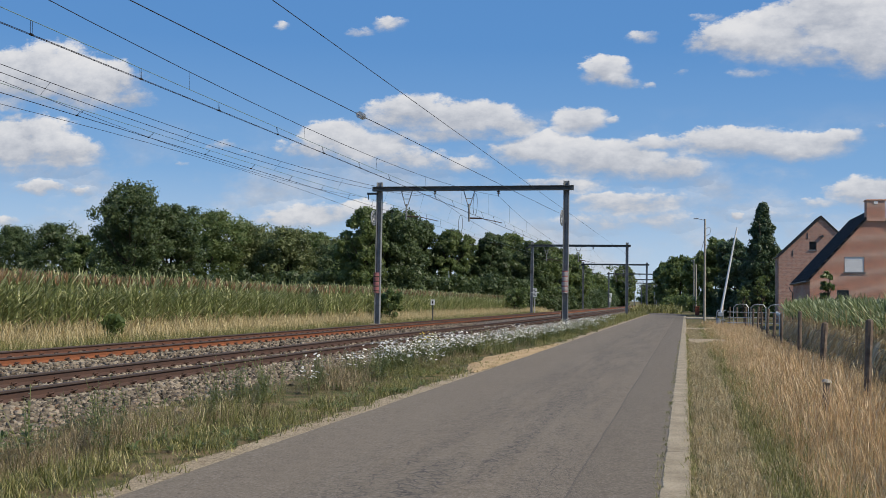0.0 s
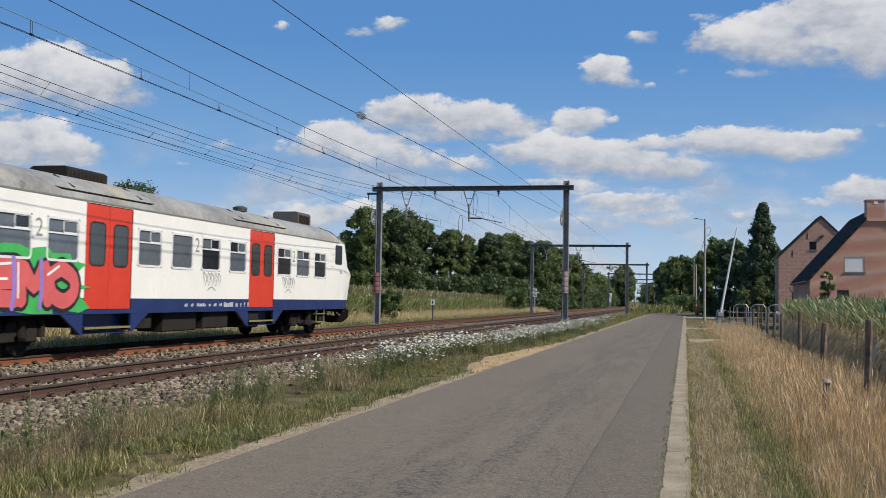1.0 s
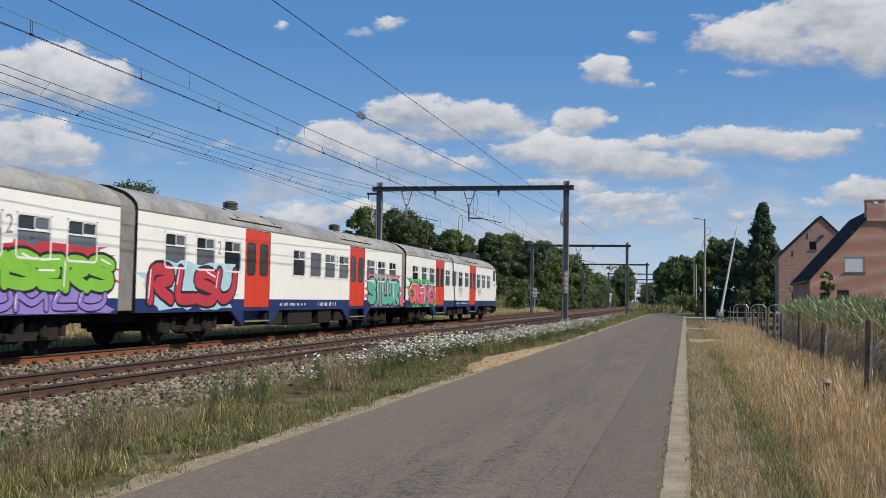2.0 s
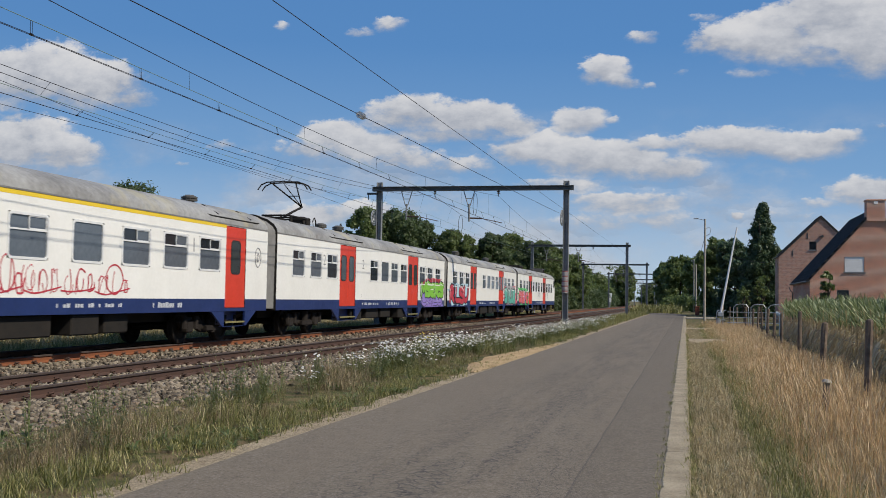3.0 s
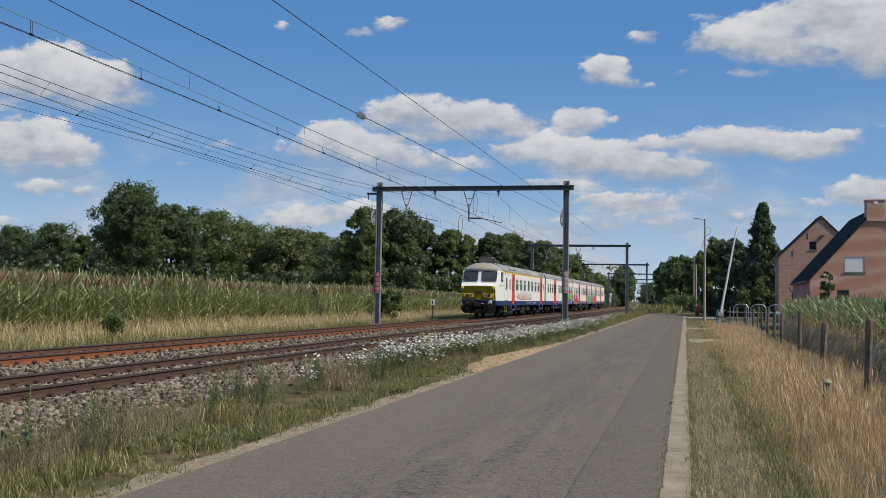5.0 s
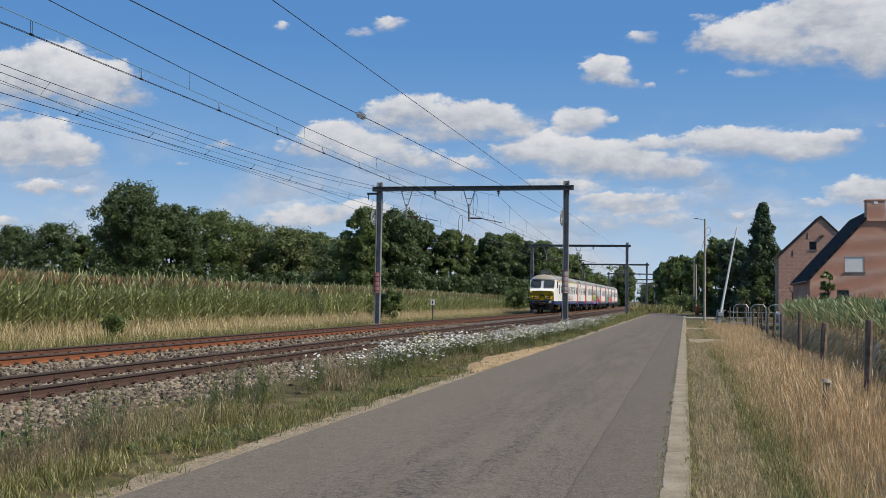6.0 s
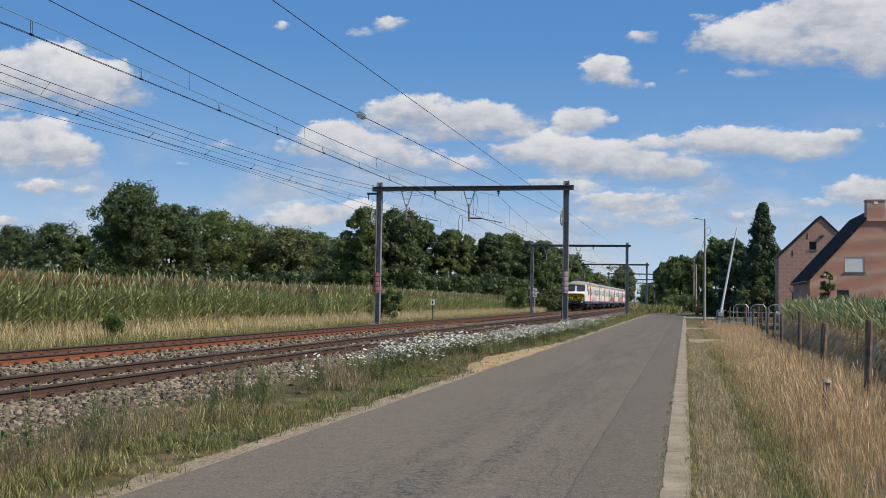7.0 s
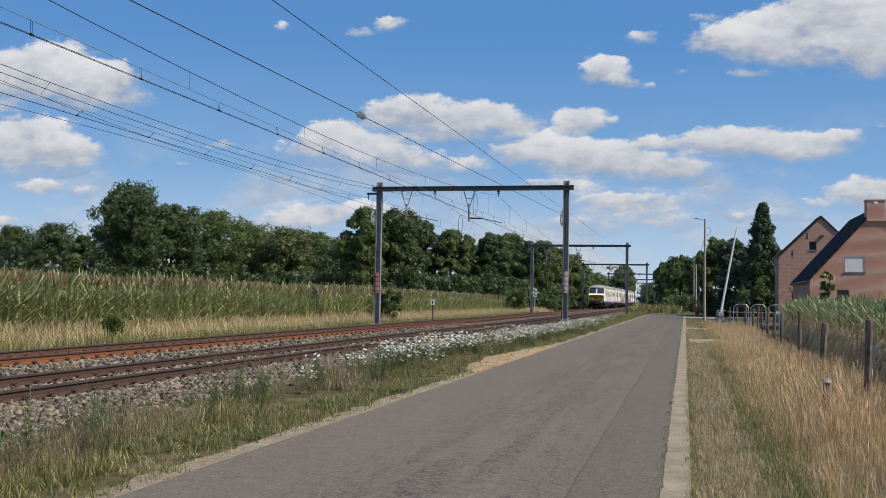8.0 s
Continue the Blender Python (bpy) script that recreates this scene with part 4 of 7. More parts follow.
def add_bogie(car, y):
    bog = base("bogie")
    bog.parent = car
    bog.matrix_basis = pose(0, y, 0)

    def frame_mesh(bm):
        for s in (-1, 1):
            prism(bm, [(-1.75, 0.62), (-1.65, 0.74), (-0.55, 0.74), (-0.35, 0.52), (0.35, 0.52), (0.55, 0.74), (1.65, 0.74), (1.75, 0.62), (1.6, 0.45), (0.9, 0.5), (0.4, 0.3), (-0.4, 0.3), (-0.9, 0.5), (-1.6, 0.45)], "x", s * 1.0 - 0.06, s * 1.0 + 0.06)
            for a in (-1.25, 1.25):
                box(bm, s * 1.0 - 0.14, s * 1.0 + 0.14, a - 0.19, a + 0.19, 0.32, 0.66, bevel=0.03)
                tube(bm, (s * 1.1, a - 0.34, 0.42), (s * 1.1, a - 0.34, 0.78), 0.09, sides=8)
                tube(bm, (s * 1.1, a + 0.34, 0.42), (s * 1.1, a + 0.34, 0.78), 0.09, sides=8)
            tube(bm, (s * 1.12, 0, 0.3), (s * 1.12, 0, 0.85), 0.13, sides=10)
            box(bm, s * 1.2 - 0.05, s * 1.2 + 0.05, -0.5, 0.5, 0.36, 0.5)
        box(bm, -1.0, 1.0, -0.3, 0.3, 0.45, 0.8)
        return [P["gear"]]
    share("bogie_frame", shared(("bogie_frame",), frame_mesh), bog, Matrix.Identity(4))

    def wheel(bm):
        prof = [(0.0, 0.46), (0.11, 0.46), (0.13, 0.44), (0.13, 0.36), (0.09, 0.33), (0.085, 0.14), (0.12, 0.10), (0.12, 0.0)]
        last = None
        for k in range(29):
            a = 2 * math.pi * k / 28
            cur = [bm.verts.new((x, r * math.cos(a), r * math.sin(a))) for x, r in prof]
            if last:
                for i in range(len(prof) - 1):
                    bm.faces.new((last[i], cur[i], cur[i + 1], last[i + 1]))
            last = cur
        tube(bm, (-0.04, 0, 0), (0.0, 0, 0), 0.49, sides=28)
        bmesh.ops.remove_doubles(bm, verts=bm.verts, dist=1e-5)
        return [P["gear"]]
    me = shared(("wheel",), wheel)
    for a in (-1.25, 1.25):
        for s in (-1, 1):
            share("wheel", me, bog, pose(s * 0.70, a, 0.46, 0, 0, 0 if s > 0 else 180))

    def axle(bm):
        tube(bm, (-0.7, 0, 0.46), (0.7, 0, 0.46), 0.08, sides=8)
        return [P["gear"]]
    for a in (-1.25, 1.25):
        share("axle", shared(("axle",), axle), bog, pose(0, a, 0))


def ribbon(bm, pts, wide, x, mi, closed=False):
    """A flat painted stroke in the plane of the car's side, with square joints rounded by extra points."""
    pts = [Vector((0, a, b)) for a, b in pts]
    fine = []
    for i in range(len(pts) - 1):
        p0, p1, p2, p3 = pts[max(i - 1, 0)], pts[i], pts[i + 1], pts[min(i + 2, len(pts) - 1)]
        for k in range(4):
            t = k / 4
            fine.append(0.5 * ((2 * p1) + (p2 - p0) * t + (2 * p0 - 5 * p1 + 4 * p2 - p3) * t * t + (3 * p1 - p0 - 3 * p2 + p3) * t * t * t))
    fine.append(pts[-1])
    last = None
    for i, c in enumerate(fine):
        d = (fine[min(i + 1, len(fine) - 1)] - fine[max(i - 1, 0)]).normalized()
        nrm = Vector((0, -d.z, d.y))
        cur = (bm.verts.new((x, *(c + nrm * wide / 2).yz)), bm.verts.new((x, *(c - nrm * wide / 2).yz)))
        if last:
            f = bm.faces.new((last[0], last[1], cur[1], cur[0]))
            f.material_index = mi
        last = cur
    for c, d in ((fine[0], fine[0] - fine[1]), (fine[-1], fine[-1] - fine[-2])):
        a0 = math.atan2(d.z, d.y)
        cap = [bm.verts.new((x, c.y + wide / 2 * math.cos(a0 - math.pi / 2 + math.pi * k / 6), c.z + wide / 2 * math.sin(a0 - math.pi / 2 + math.pi * k / 6))) for k in range(7)]
        bm.faces.new(cap).material_index = mi


def cloud_shape(bm, y0, y1, z0, z1, x, mi, seed, spikes=0.12, count=40):
    """An irregular painted patch."""
    r = random.Random(seed)
    cy, cz = (y0 + y1) / 2, (z0 + z1) / 2
    pts = []
    for k in range(count):
        a = 2 * math.pi * k / count
        g = 1 + r.uniform(-spikes, spikes) * (2 if k % 3 == 0 else 1)
        sq = min(1 / max(abs(math.cos(a)), 1e-3), 1 / max(abs(math.sin(a)), 1e-3))
        sq = 1 + (min(sq, 1.41) - 1) * 0.75
        pts.append((cy + math.cos(a) * (y1 - y0) / 2 * sq * g * 0.93, max(z0, min(z1, cz + math.sin(a) * (z1 - z0) / 2 * sq * g))))
    c = bm.verts.new((x, cy, cz))
    vs = [bm.verts.new((x, *q)) for q in pts]
    for i in range(count):
        bm.faces.new((c, vs[i], vs[(i + 1) % count])).material_index = mi


# strokes of painted letter-like shapes, in a cell one unit wide and high
STROKES = {
    "hook": [[(0.95, 0.82), (0.6, 0.98), (0.2, 0.9), (0.12, 0.68), (0.45, 0.56), (0.82, 0.42), (0.85, 0.15), (0.5, 0.04), (0.1, 0.12)]],
    "bar": [[(0.5, 0.95), (0.48, 0.5), (0.5, 0.05)]],
    "foot": [[(0.3, 0.95), (0.25, 0.5), (0.3, 0.1), (0.9, 0.08)]],
    "cup": [[(0.12, 0.95), (0.1, 0.4), (0.35, 0.06), (0.7, 0.15), (0.86, 0.5), (0.85, 0.95)]],
    "leg": [[(0.15, 0.05), (0.15, 0.9), (0.7, 0.95), (0.82, 0.68), (0.3, 0.5), (0.9, 0.06)]],
    "loop": [[(0.5, 0.95), (0.12, 0.7), (0.15, 0.25), (0.5, 0.06), (0.85, 0.3), (0.86, 0.7), (0.5, 0.95)]],
    "zig": [[(0.1, 0.05), (0.14, 0.92), (0.5, 0.4), (0.85, 0.92), (0.9, 0.05)]],
    "comb": [[(0.85, 0.92), (0.25, 0.85), (0.2, 0.5), (0.2, 0.12), (0.85, 0.06)], [(0.2, 0.5), (0.7, 0.52)]],
}


def lettering(bm, shapes, y0, y1, z0, z1, x, inks, stroke, seed):
    """inks: indices of (outline, fill, light)."""
    r = random.Random(seed)
    w = (y1 - y0) / len(shapes)
    for layer, (mi, wide) in enumerate(((inks[0], stroke * 1.5), (inks[1], stroke))):
        for k, sh in enumerate(shapes):
            j = random.Random(seed * 31 + k)
            lift, lean = j.uniform(-0.05, 0.05), j.uniform(-0.15, 0.15)
            for st in STROKES[sh]:
                pts = [(y0 + w * (k - 0.06 + a * 1.12 + lean * (b - 0.5)), z0 + stroke * 0.7 + (z1 - z0 - stroke * 1.4) * (b + lift)) for a, b in st]
                ribbon(bm, pts, wide, x + 0.0012 * layer + 0.0001 * k, mi)
                if layer:
                    ribbon(bm, [(a - stroke * 0.3, b + stroke * 0.12) for a, b in pts[:2]], stroke * 0.16, x + 0.004 + 0.0001 * k, inks[2])


def text_part(car, words, y, z, size, mat, side=1):
    cu = bpy.data.curves.new("lettering", "FONT")
    cu.body, cu.size, cu.extrude, cu.align_x = words, size, 0.001, "CENTER"
    tmp = new("tmp", cu)
    bpy.context.view_layer.update()
    me = bpy.data.meshes.new_from_object(tmp.evaluated_get(bpy.context.evaluated_depsgraph_get()))
    bpy.data.objects.remove(tmp)
    me.materials.clear()
    me.materials.append(P[mat])
    ob = new("class_number", me)
    ob.parent = car
    ob.matrix_basis = pose(side * (HALF + 0.003), y, z, 90, 0, 90 if side > 0 else -90)
    return ob


def small_bars(car, y0, count, z, high, mat):
    """Unreadable stencilled lettering as plain bars."""
    r = random.Random(int(y0 * 100))
    y = y0
    for k in range(count):
        w = r.uniform(0.04, 0.13)
        bm = bmesh.new()
        box(bm, HALF + 0.001, HALF + 0.004, y, y + w, z, z + high * r.uniform(0.7, 1.0))
        part("stencil_bar", bm, P[mat], car)
        y += w + r.choice((0.025, 0.025, 0.2))


def build_cab(car, s):
    """The driver's end. s = -1: at the low end of the car, +1: at its high end (mirrored)."""
    def Y(y):
        return y if s < 0 else PITCH - y
    A = 1.25
    bm = bmesh.new()
    # stations down the half outline: body line, then nose line
    body = [(HALF, A, z) for z in (0.90, 1.26, 2.29, 2.57, 3.46)]
    bend = [(HALF - 0.004, 0.62, z) for z in (0.90, 1.26, 2.29)] + [(HALF - 0.012, 0.62, 2.57), (HALF - 0.03, 0.70, 3.46)]
    nose = [(1.215, -0.34, 0.93), (1.235, -0.38, 1.26), (1.25, -0.71, 2.29), (1.31, -0.12, 2.57), (1.335, 0.34, 3.46)]
    mid = [(0.0, -0.42, 0.93), (0.0, -0.47, 1.26), (0.0, -0.80, 2.32), (0.0, -0.29, 2.60), (0.0, 0.06, 3.47)]
    mats = [1, 0, 0, 0]
    for sx in (-1, 1):
        cols = [[bm.verts.new((sx * x, Y(y), z)) for x, y, z in col] for col in (body, bend, nose)]
        for c0, c1 in zip(cols, cols[1:]):
            for i in range(4):
                bm.faces.new((c0[i], c1[i], c1[i + 1], c0[i + 1])).material_index = mats[i]
        end = [bm.verts.new((x, Y(y), z)) for x, y, z in mid]
        for i, m in ((0, 1), (1, 2), (2, 0), (3, 0)):
            bm.faces.new((cols[2][i], end[i], end[i + 1], cols[2][i + 1])).material_index = m
    bmesh.ops.remove_doubles(bm, verts=bm.verts, dist=1e-4)
    tidy(bm)
    part("cab", bm, [P["white"], P["blue"], P["yellow"]], car, "cab end with a blunt yellow nose")
    # domed roof end
    bm = bmesh.new()
    rows = []
    for k in range(9):
        t = k / 8
        y = 0.36 + 1.44 * t
        rise = math.sin(min(1, t * 1.02) * math.pi / 2) ** 0.62
        row = []
        for x, z in ROOF:
            front = 0.40 * (1 - (x / HALF) ** 2) * (1 - t) ** 1.5
            xx = x * (0.96 + 0.04 * min(1, t * 1.6))
            row.append(bm.verts.new((xx, Y(y - front), 3.44 + (z - 3.44) * rise)))
        rows.append(row)
    for r0, r1 in zip(rows, rows[1:]):
        for i in range(len(ROOF) - 1):
            bm.faces.new((r0[i], r0[i + 1], r1[i + 1], r1[i]))
    bm.faces.new(rows[0])
    tidy(bm)
    part("cab_roof", bm, P["roof_cab"], car, "grey cab roof with faded yellow paint", smooth=True)
    # two raked windscreens
    for sx in (-1, 1):
        def on(u, v, out):
            """u 0..1 outward, v 0..1 upward on the windscreen plane."""
            lo = Vector((sx * (0.14 + 1.09 * u), -0.265 + 0.135 * u, 2.64))
            hi = Vector((sx * (0.14 + 1.10 * u), 0.045 + 0.215 * u, 3.39))
            q = lo.lerp(hi, v) + Vector((sx * -0.12, -0.9, 0.4)) * (out + 0.008)
            return (q.x, Y(q.y), q.z)
        pts = []
        for cu, cv, q0 in ((0.9, 0.88, 0), (0.1, 0.88, 1), (0.1, 0.12, 2), (0.9, 0.12, 3)):
            for k in range(4):
                a = math.pi / 2 * (q0 + k / 3)
                pts.append((cu + 0.1 * math.cos(a), cv + 0.12 * math.sin(a)))
        bm = bmesh.new()
        a = [bm.verts.new(on(u, v, 0.012)) for u, v in pts]
        b = [bm.verts.new(on(u, v, 0.035)) for u, v in pts]
        c = [bm.verts.new(on(0.5 + (u - 0.5) * 0.93, 0.5 + (v - 0.5) * 0.92, 0.035)) for u, v in pts]
        for k in range(len(pts)):
            j = (k + 1) % len(pts)
            bm.faces.new((a[k], a[j], b[j], b[k]))
            bm.faces.new((b[k], b[j], c[j], c[k]))
        tidy(bm)
        ws = part("windscreen", bm, P["rubber"], car)
        bm = bmesh.new()
        bm.faces.new([bm.verts.new(on(0.5 + (u - 0.5) * 0.95, 0.5 + (v - 0.5) * 0.94, 0.022)) for u, v in pts])
        part("pane", bm, P["screen"], ws)
        bm = bmesh.new()
        tube(bm, on(0.35, -0.08, 0.05), on(0.75, 0.32, 0.05), 0.012, sides=5)
        tube(bm, on(0.55, 0.12, 0.05), on(0.92, 0.48, 0.05), 0.018, sides=5)
        part("wiper", bm, P["rubber"], ws)
        bm = bmesh.new()
        chain(bm, [on(0.05, -0.14, 0.02), on(0.05, -0.12, 0.09), on(0.5, -0.14, 0.12), on(0.95, -0.12, 0.09), on(0.95, -0.14, 0.02)], 0.016, 5)
        part("grab_rail", bm, P["rubber"], car)
        # lamps in a yellow pod
        bm = bmesh.new()
        yl = -0.55
        prism(bm, [(sx * 0.36, 1.48), (sx * 0.36, 1.76), (sx * 0.98, 1.78), (sx * 1.05, 1.63), (sx * 0.98, 1.46)], "y", Y(yl - 0.10), Y(yl + 0.1))
        tidy(bm)
        pod = part("lamp_pod", bm, P["stripe"], car)
        for x, mat in ((0.80, "lamp_red"), (0.54, "lamp_clear")):
            bm = bmesh.new()
            tube(bm, (sx * x, Y(yl - 0.15), 1.62), (sx * x, Y(yl - 0.05), 1.62), 0.115, 0.12, sides=16)
            part("lamp", bm, P[mat], pod)
        # small upper corner lamp
        bm = bmesh.new()
        box(bm, sx * 1.14 - 0.10, sx * 1.14 + 0.10, min(Y(-0.80), Y(-0.6)), max(Y(-0.80), Y(-0.6)), 2.10, 2.29, bevel=0.03)
        mk = part("marker_lamp", bm, P["stripe"], car)
        bm = bmesh.new()
        tube(bm, (sx * 1.14, Y(-0.80), 2.04), (sx * 1.14, Y(-0.62), 2.04), 0.07, sides=10)
        part("lens", bm, P["lamp_clear"], mk)
        # yellow handhold under the marker lamp
        bm = bmesh.new()
        chain(bm, [(sx * 1.12, Y(-0.50), 1.40), (sx * 1.12, Y(-0.60), 1.44), (sx * 1.12, Y(-0.66), 1.72), (sx * 1.12, Y(-0.60), 1.78)], 0.022, 5)
        part("handhold", bm, P["stripe"], car)
        # buffer
        bm = bmesh.new()
        tube(bm, (sx * 0.90, Y(-0.20), 0.86), (sx * 0.90, Y(-0.66), 0.86), 0.10, sides=12)
        tube(bm, (sx * 0.90, Y(-0.66), 0.86), (sx * 0.90, Y(-0.72), 0.86), 0.20, 0.19, sides=16)
        part("buffer", bm, P["gear"], car)
        # bent wing of the plough, with its bracket
        bm = bmesh.new()
        prism(bm, [(0.88 * sx, 0.34), (1.02 * sx, 0.34), (1.26 * sx, 0.55), (1.28 * sx, 0.86), (1.18 * sx, 0.88), (0.88 * sx, 0.60)], "y", Y(-0.50), Y(-0.44))
        tidy(bm)
        part("guard_plate", bm, P["under"], car)
        bm = bmesh.new()
        tube(bm, (sx * 0.78, Y(-0.44), 0.62), (sx * 0.70, Y(-0.2), 0.95), 0.045, sides=6)
        part("plough_bracket", bm, P["under"], car)
        # hoses with pale couplings
        for dx, drop in ((0.0, 0.30), (0.16, 0.42), (-0.15, 0.36)):
            bm = bmesh.new()
            chain(bm, [(sx * (0.62 + dx), Y(-0.42), 0.98), (sx * (0.66 + dx), Y(-0.62), 0.84), (sx * (0.60 + dx), Y(-0.64), drop + 0.14), (sx * (0.50 + dx), Y(-0.56), drop)], 0.034, 6)
            part("brake_hose", bm, P["rubber"], car)
            bm = bmesh.new()
            tube(bm, (sx * (0.62 + dx), Y(-0.40), 0.99), (sx * (0.62 + dx), Y(-0.52), 0.96), 0.055, sides=8)
            part("hose_cock", bm, P["step" if dx == 0 else "gear"], car)
        # cab side window
        bm = bmesh.new()
        rounded_plate(bm, min(Y(0.84), Y(1.64)), max(Y(0.84), Y(1.64)), 2.62, 3.36, 0.09, sx * (HALF - 0.05), sx * (HALF + 0.008))
        tidy(bm)
        sw = part("cab_side_window", bm, P["rubber"], car)
        bm = bmesh.new()
        rounded_plate(bm, min(Y(0.91), Y(1.57)), max(Y(0.91), Y(1.57)), 2.69, 3.29, 0.07, sx * (HALF - 0.02), sx * (HALF + 0.012))
        tidy(bm)
        part("pane", bm, P["glass"], sw)
        # mirror hatch behind it
        bm = bmesh.new()
        ring(bm, min(Y(1.82), Y(2.02)), max(Y(1.82), Y(2.02)), 2.55, 3.0, 0.02, 0.02, sx * HALF, sx * (HALF + 0.012))
        part("hatch", bm, P["alu"], car)
    # automatic coupler: shank, head with its funnel, electric box above
    bm = bmesh.new()
    box(bm, -0.14, 0.14, *sorted((Y(-0.75), Y(-0.1))), 0.84, 1.08, bevel=0.04)
    box(bm, -0.30, 0.26, *sorted((Y(-1.0), Y(-0.72))), 0.80, 1.14, bevel=0.05)
    prism(bm, [(0.26, 0.88), (0.52, 0.94), (0.52, 0.99), (0.26, 1.08)], "y", *sorted((Y(-0.98), Y(-0.88))))
    prism(bm, [(-0.30, 0.90), (-0.50, 0.98), (-0.30, 1.10)], "y", *sorted((Y(-0.96), Y(-0.86))))
    part("coupler", tidy(bm), P["gear"], car)
    bm = bmesh.new()
    box(bm, -0.62, -0.20, *sorted((Y(-0.86), Y(-0.56))), 1.06, 1.24, bevel=0.03)
    part("coupler_box", bm, P["gear"], car)
    bm = bmesh.new()
    box(bm, 0.30, 0.48, *sorted((Y(-1.02), Y(-0.98))), 1.03, 1.07)
    box(bm, -0.86, -0.62, *sorted((Y(-0.66), Y(-0.62))), 1.10, 1.14)
    part("uncoupling_lever", bm, P["stripe"], car)
    bm = bmesh.new()
    box(bm, -0.90, 0.90, *sorted((Y(-0.50), Y(-0.44))), 0.34, 0.62, bevel=0.015)
    part("plough", bm, P["under"], car)
    bm = bmesh.new()
    box(bm, -1.15, 1.15, *sorted((Y(-0.36), Y(-0.1))), 0.78, 0.95)
    box(bm, -0.5, 0.5, *sorted((Y(-0.1), Y(1.0))), 0.62, 0.9)
    part("headstock", bm, P["under"], car)
    bm = bmesh.new()
    prism(bm, [(-1.235, Y(-0.39)), (0.0, Y(-0.48)), (1.235, Y(-0.39)), (1.235, Y(-0.44)), (0.0, Y(-0.53)), (-1.235, Y(-0.44))], "z", 1.26, 1.345)
    part("nose_sill", tidy(bm), P["bellows"], car)
    bm = bmesh.new()
    box(bm, -0.12, 0.14, *sorted((Y(-0.70), Y(-0.5))), 1.33, 1.37)
    part("nose_step", bm, P["stripe"], car)
    # plain bars where the nose number stands
    bm = bmesh.new()
    for k in range(3):
        box(bm, -0.19 + k * 0.15, -0.07 + k * 0.15, *sorted((Y(-0.675), Y(-0.60))), 1.76, 1.92)
    part("number_bars", bm, P["gear"], car)
    bm = bmesh.new()
    tube(bm, (0.84, Y(-0.40), 1.14), (0.84, Y(-0.70), 1.10), 0.15, 0.12, sides=12)
    part("cable_socket", bm, P["socket"], car, "pale cable socket")
    # steps to the cab door
    for sx in (-1, 1):
        bm = bmesh.new()
        for z in (0.42, 0.72):
            box(bm, sx * 1.2, sx * 1.42, *sorted((Y(2.6), Y(3.5))), z, z + 0.03)
        for y in (2.65, 3.45):
            box(bm, sx * 1.36 - 0.02, sx * 1.36 + 0.02, *sorted((Y(y - 0.02), Y(y + 0.02))), 0.40, 0.92)
        part("cab_step", bm, P["step"], car)


def roof_box(car, name, y0, y1, half, z0, z1, mat="under", slats=True):
    bm = bmesh.new()
    prism(bm, [(-half, z0), (-half, z1 - 0.06), (-half + 0.08, z1), (half - 0.08, z1), (half, z1 - 0.06), (half, z0)], "y", y0, y1)
    ob = part(name, tidy(bm), P[mat], car)
    if slats:
        for k in range(9):
            bm = bmesh.new()
            yy = y0 + 0.12 + k * (y1 - y0 - 0.24) / 9
            box(bm, half, half + 0.02, yy, yy + 0.06, z0 + 0.1, z1 - 0.12)
            part("slat", bm, P["gear"], ob)
    return ob


def roof_vent(car, y, x=0.0, rings=(4.18, 4.25)):
    bm = bmesh.new()
    tube(bm, (x, y, 4.02), (x, y, 4.20), 0.15, sides=12)
    for z in rings:
        tube(bm, (x, y, z), (x, y, z + 0.05), 0.24, 0.25, sides=14)
    tube(bm, (x, y, 4.1), (x, y, rings[-1] + 0.05), 0.17, sides=12)
    tube(bm, (x, y, rings[-1] + 0.05), (x, y, rings[-1] + 0.11), 0.24, 0.12, sides=14)
    part("roof_vent", bm, P["hood"], car)


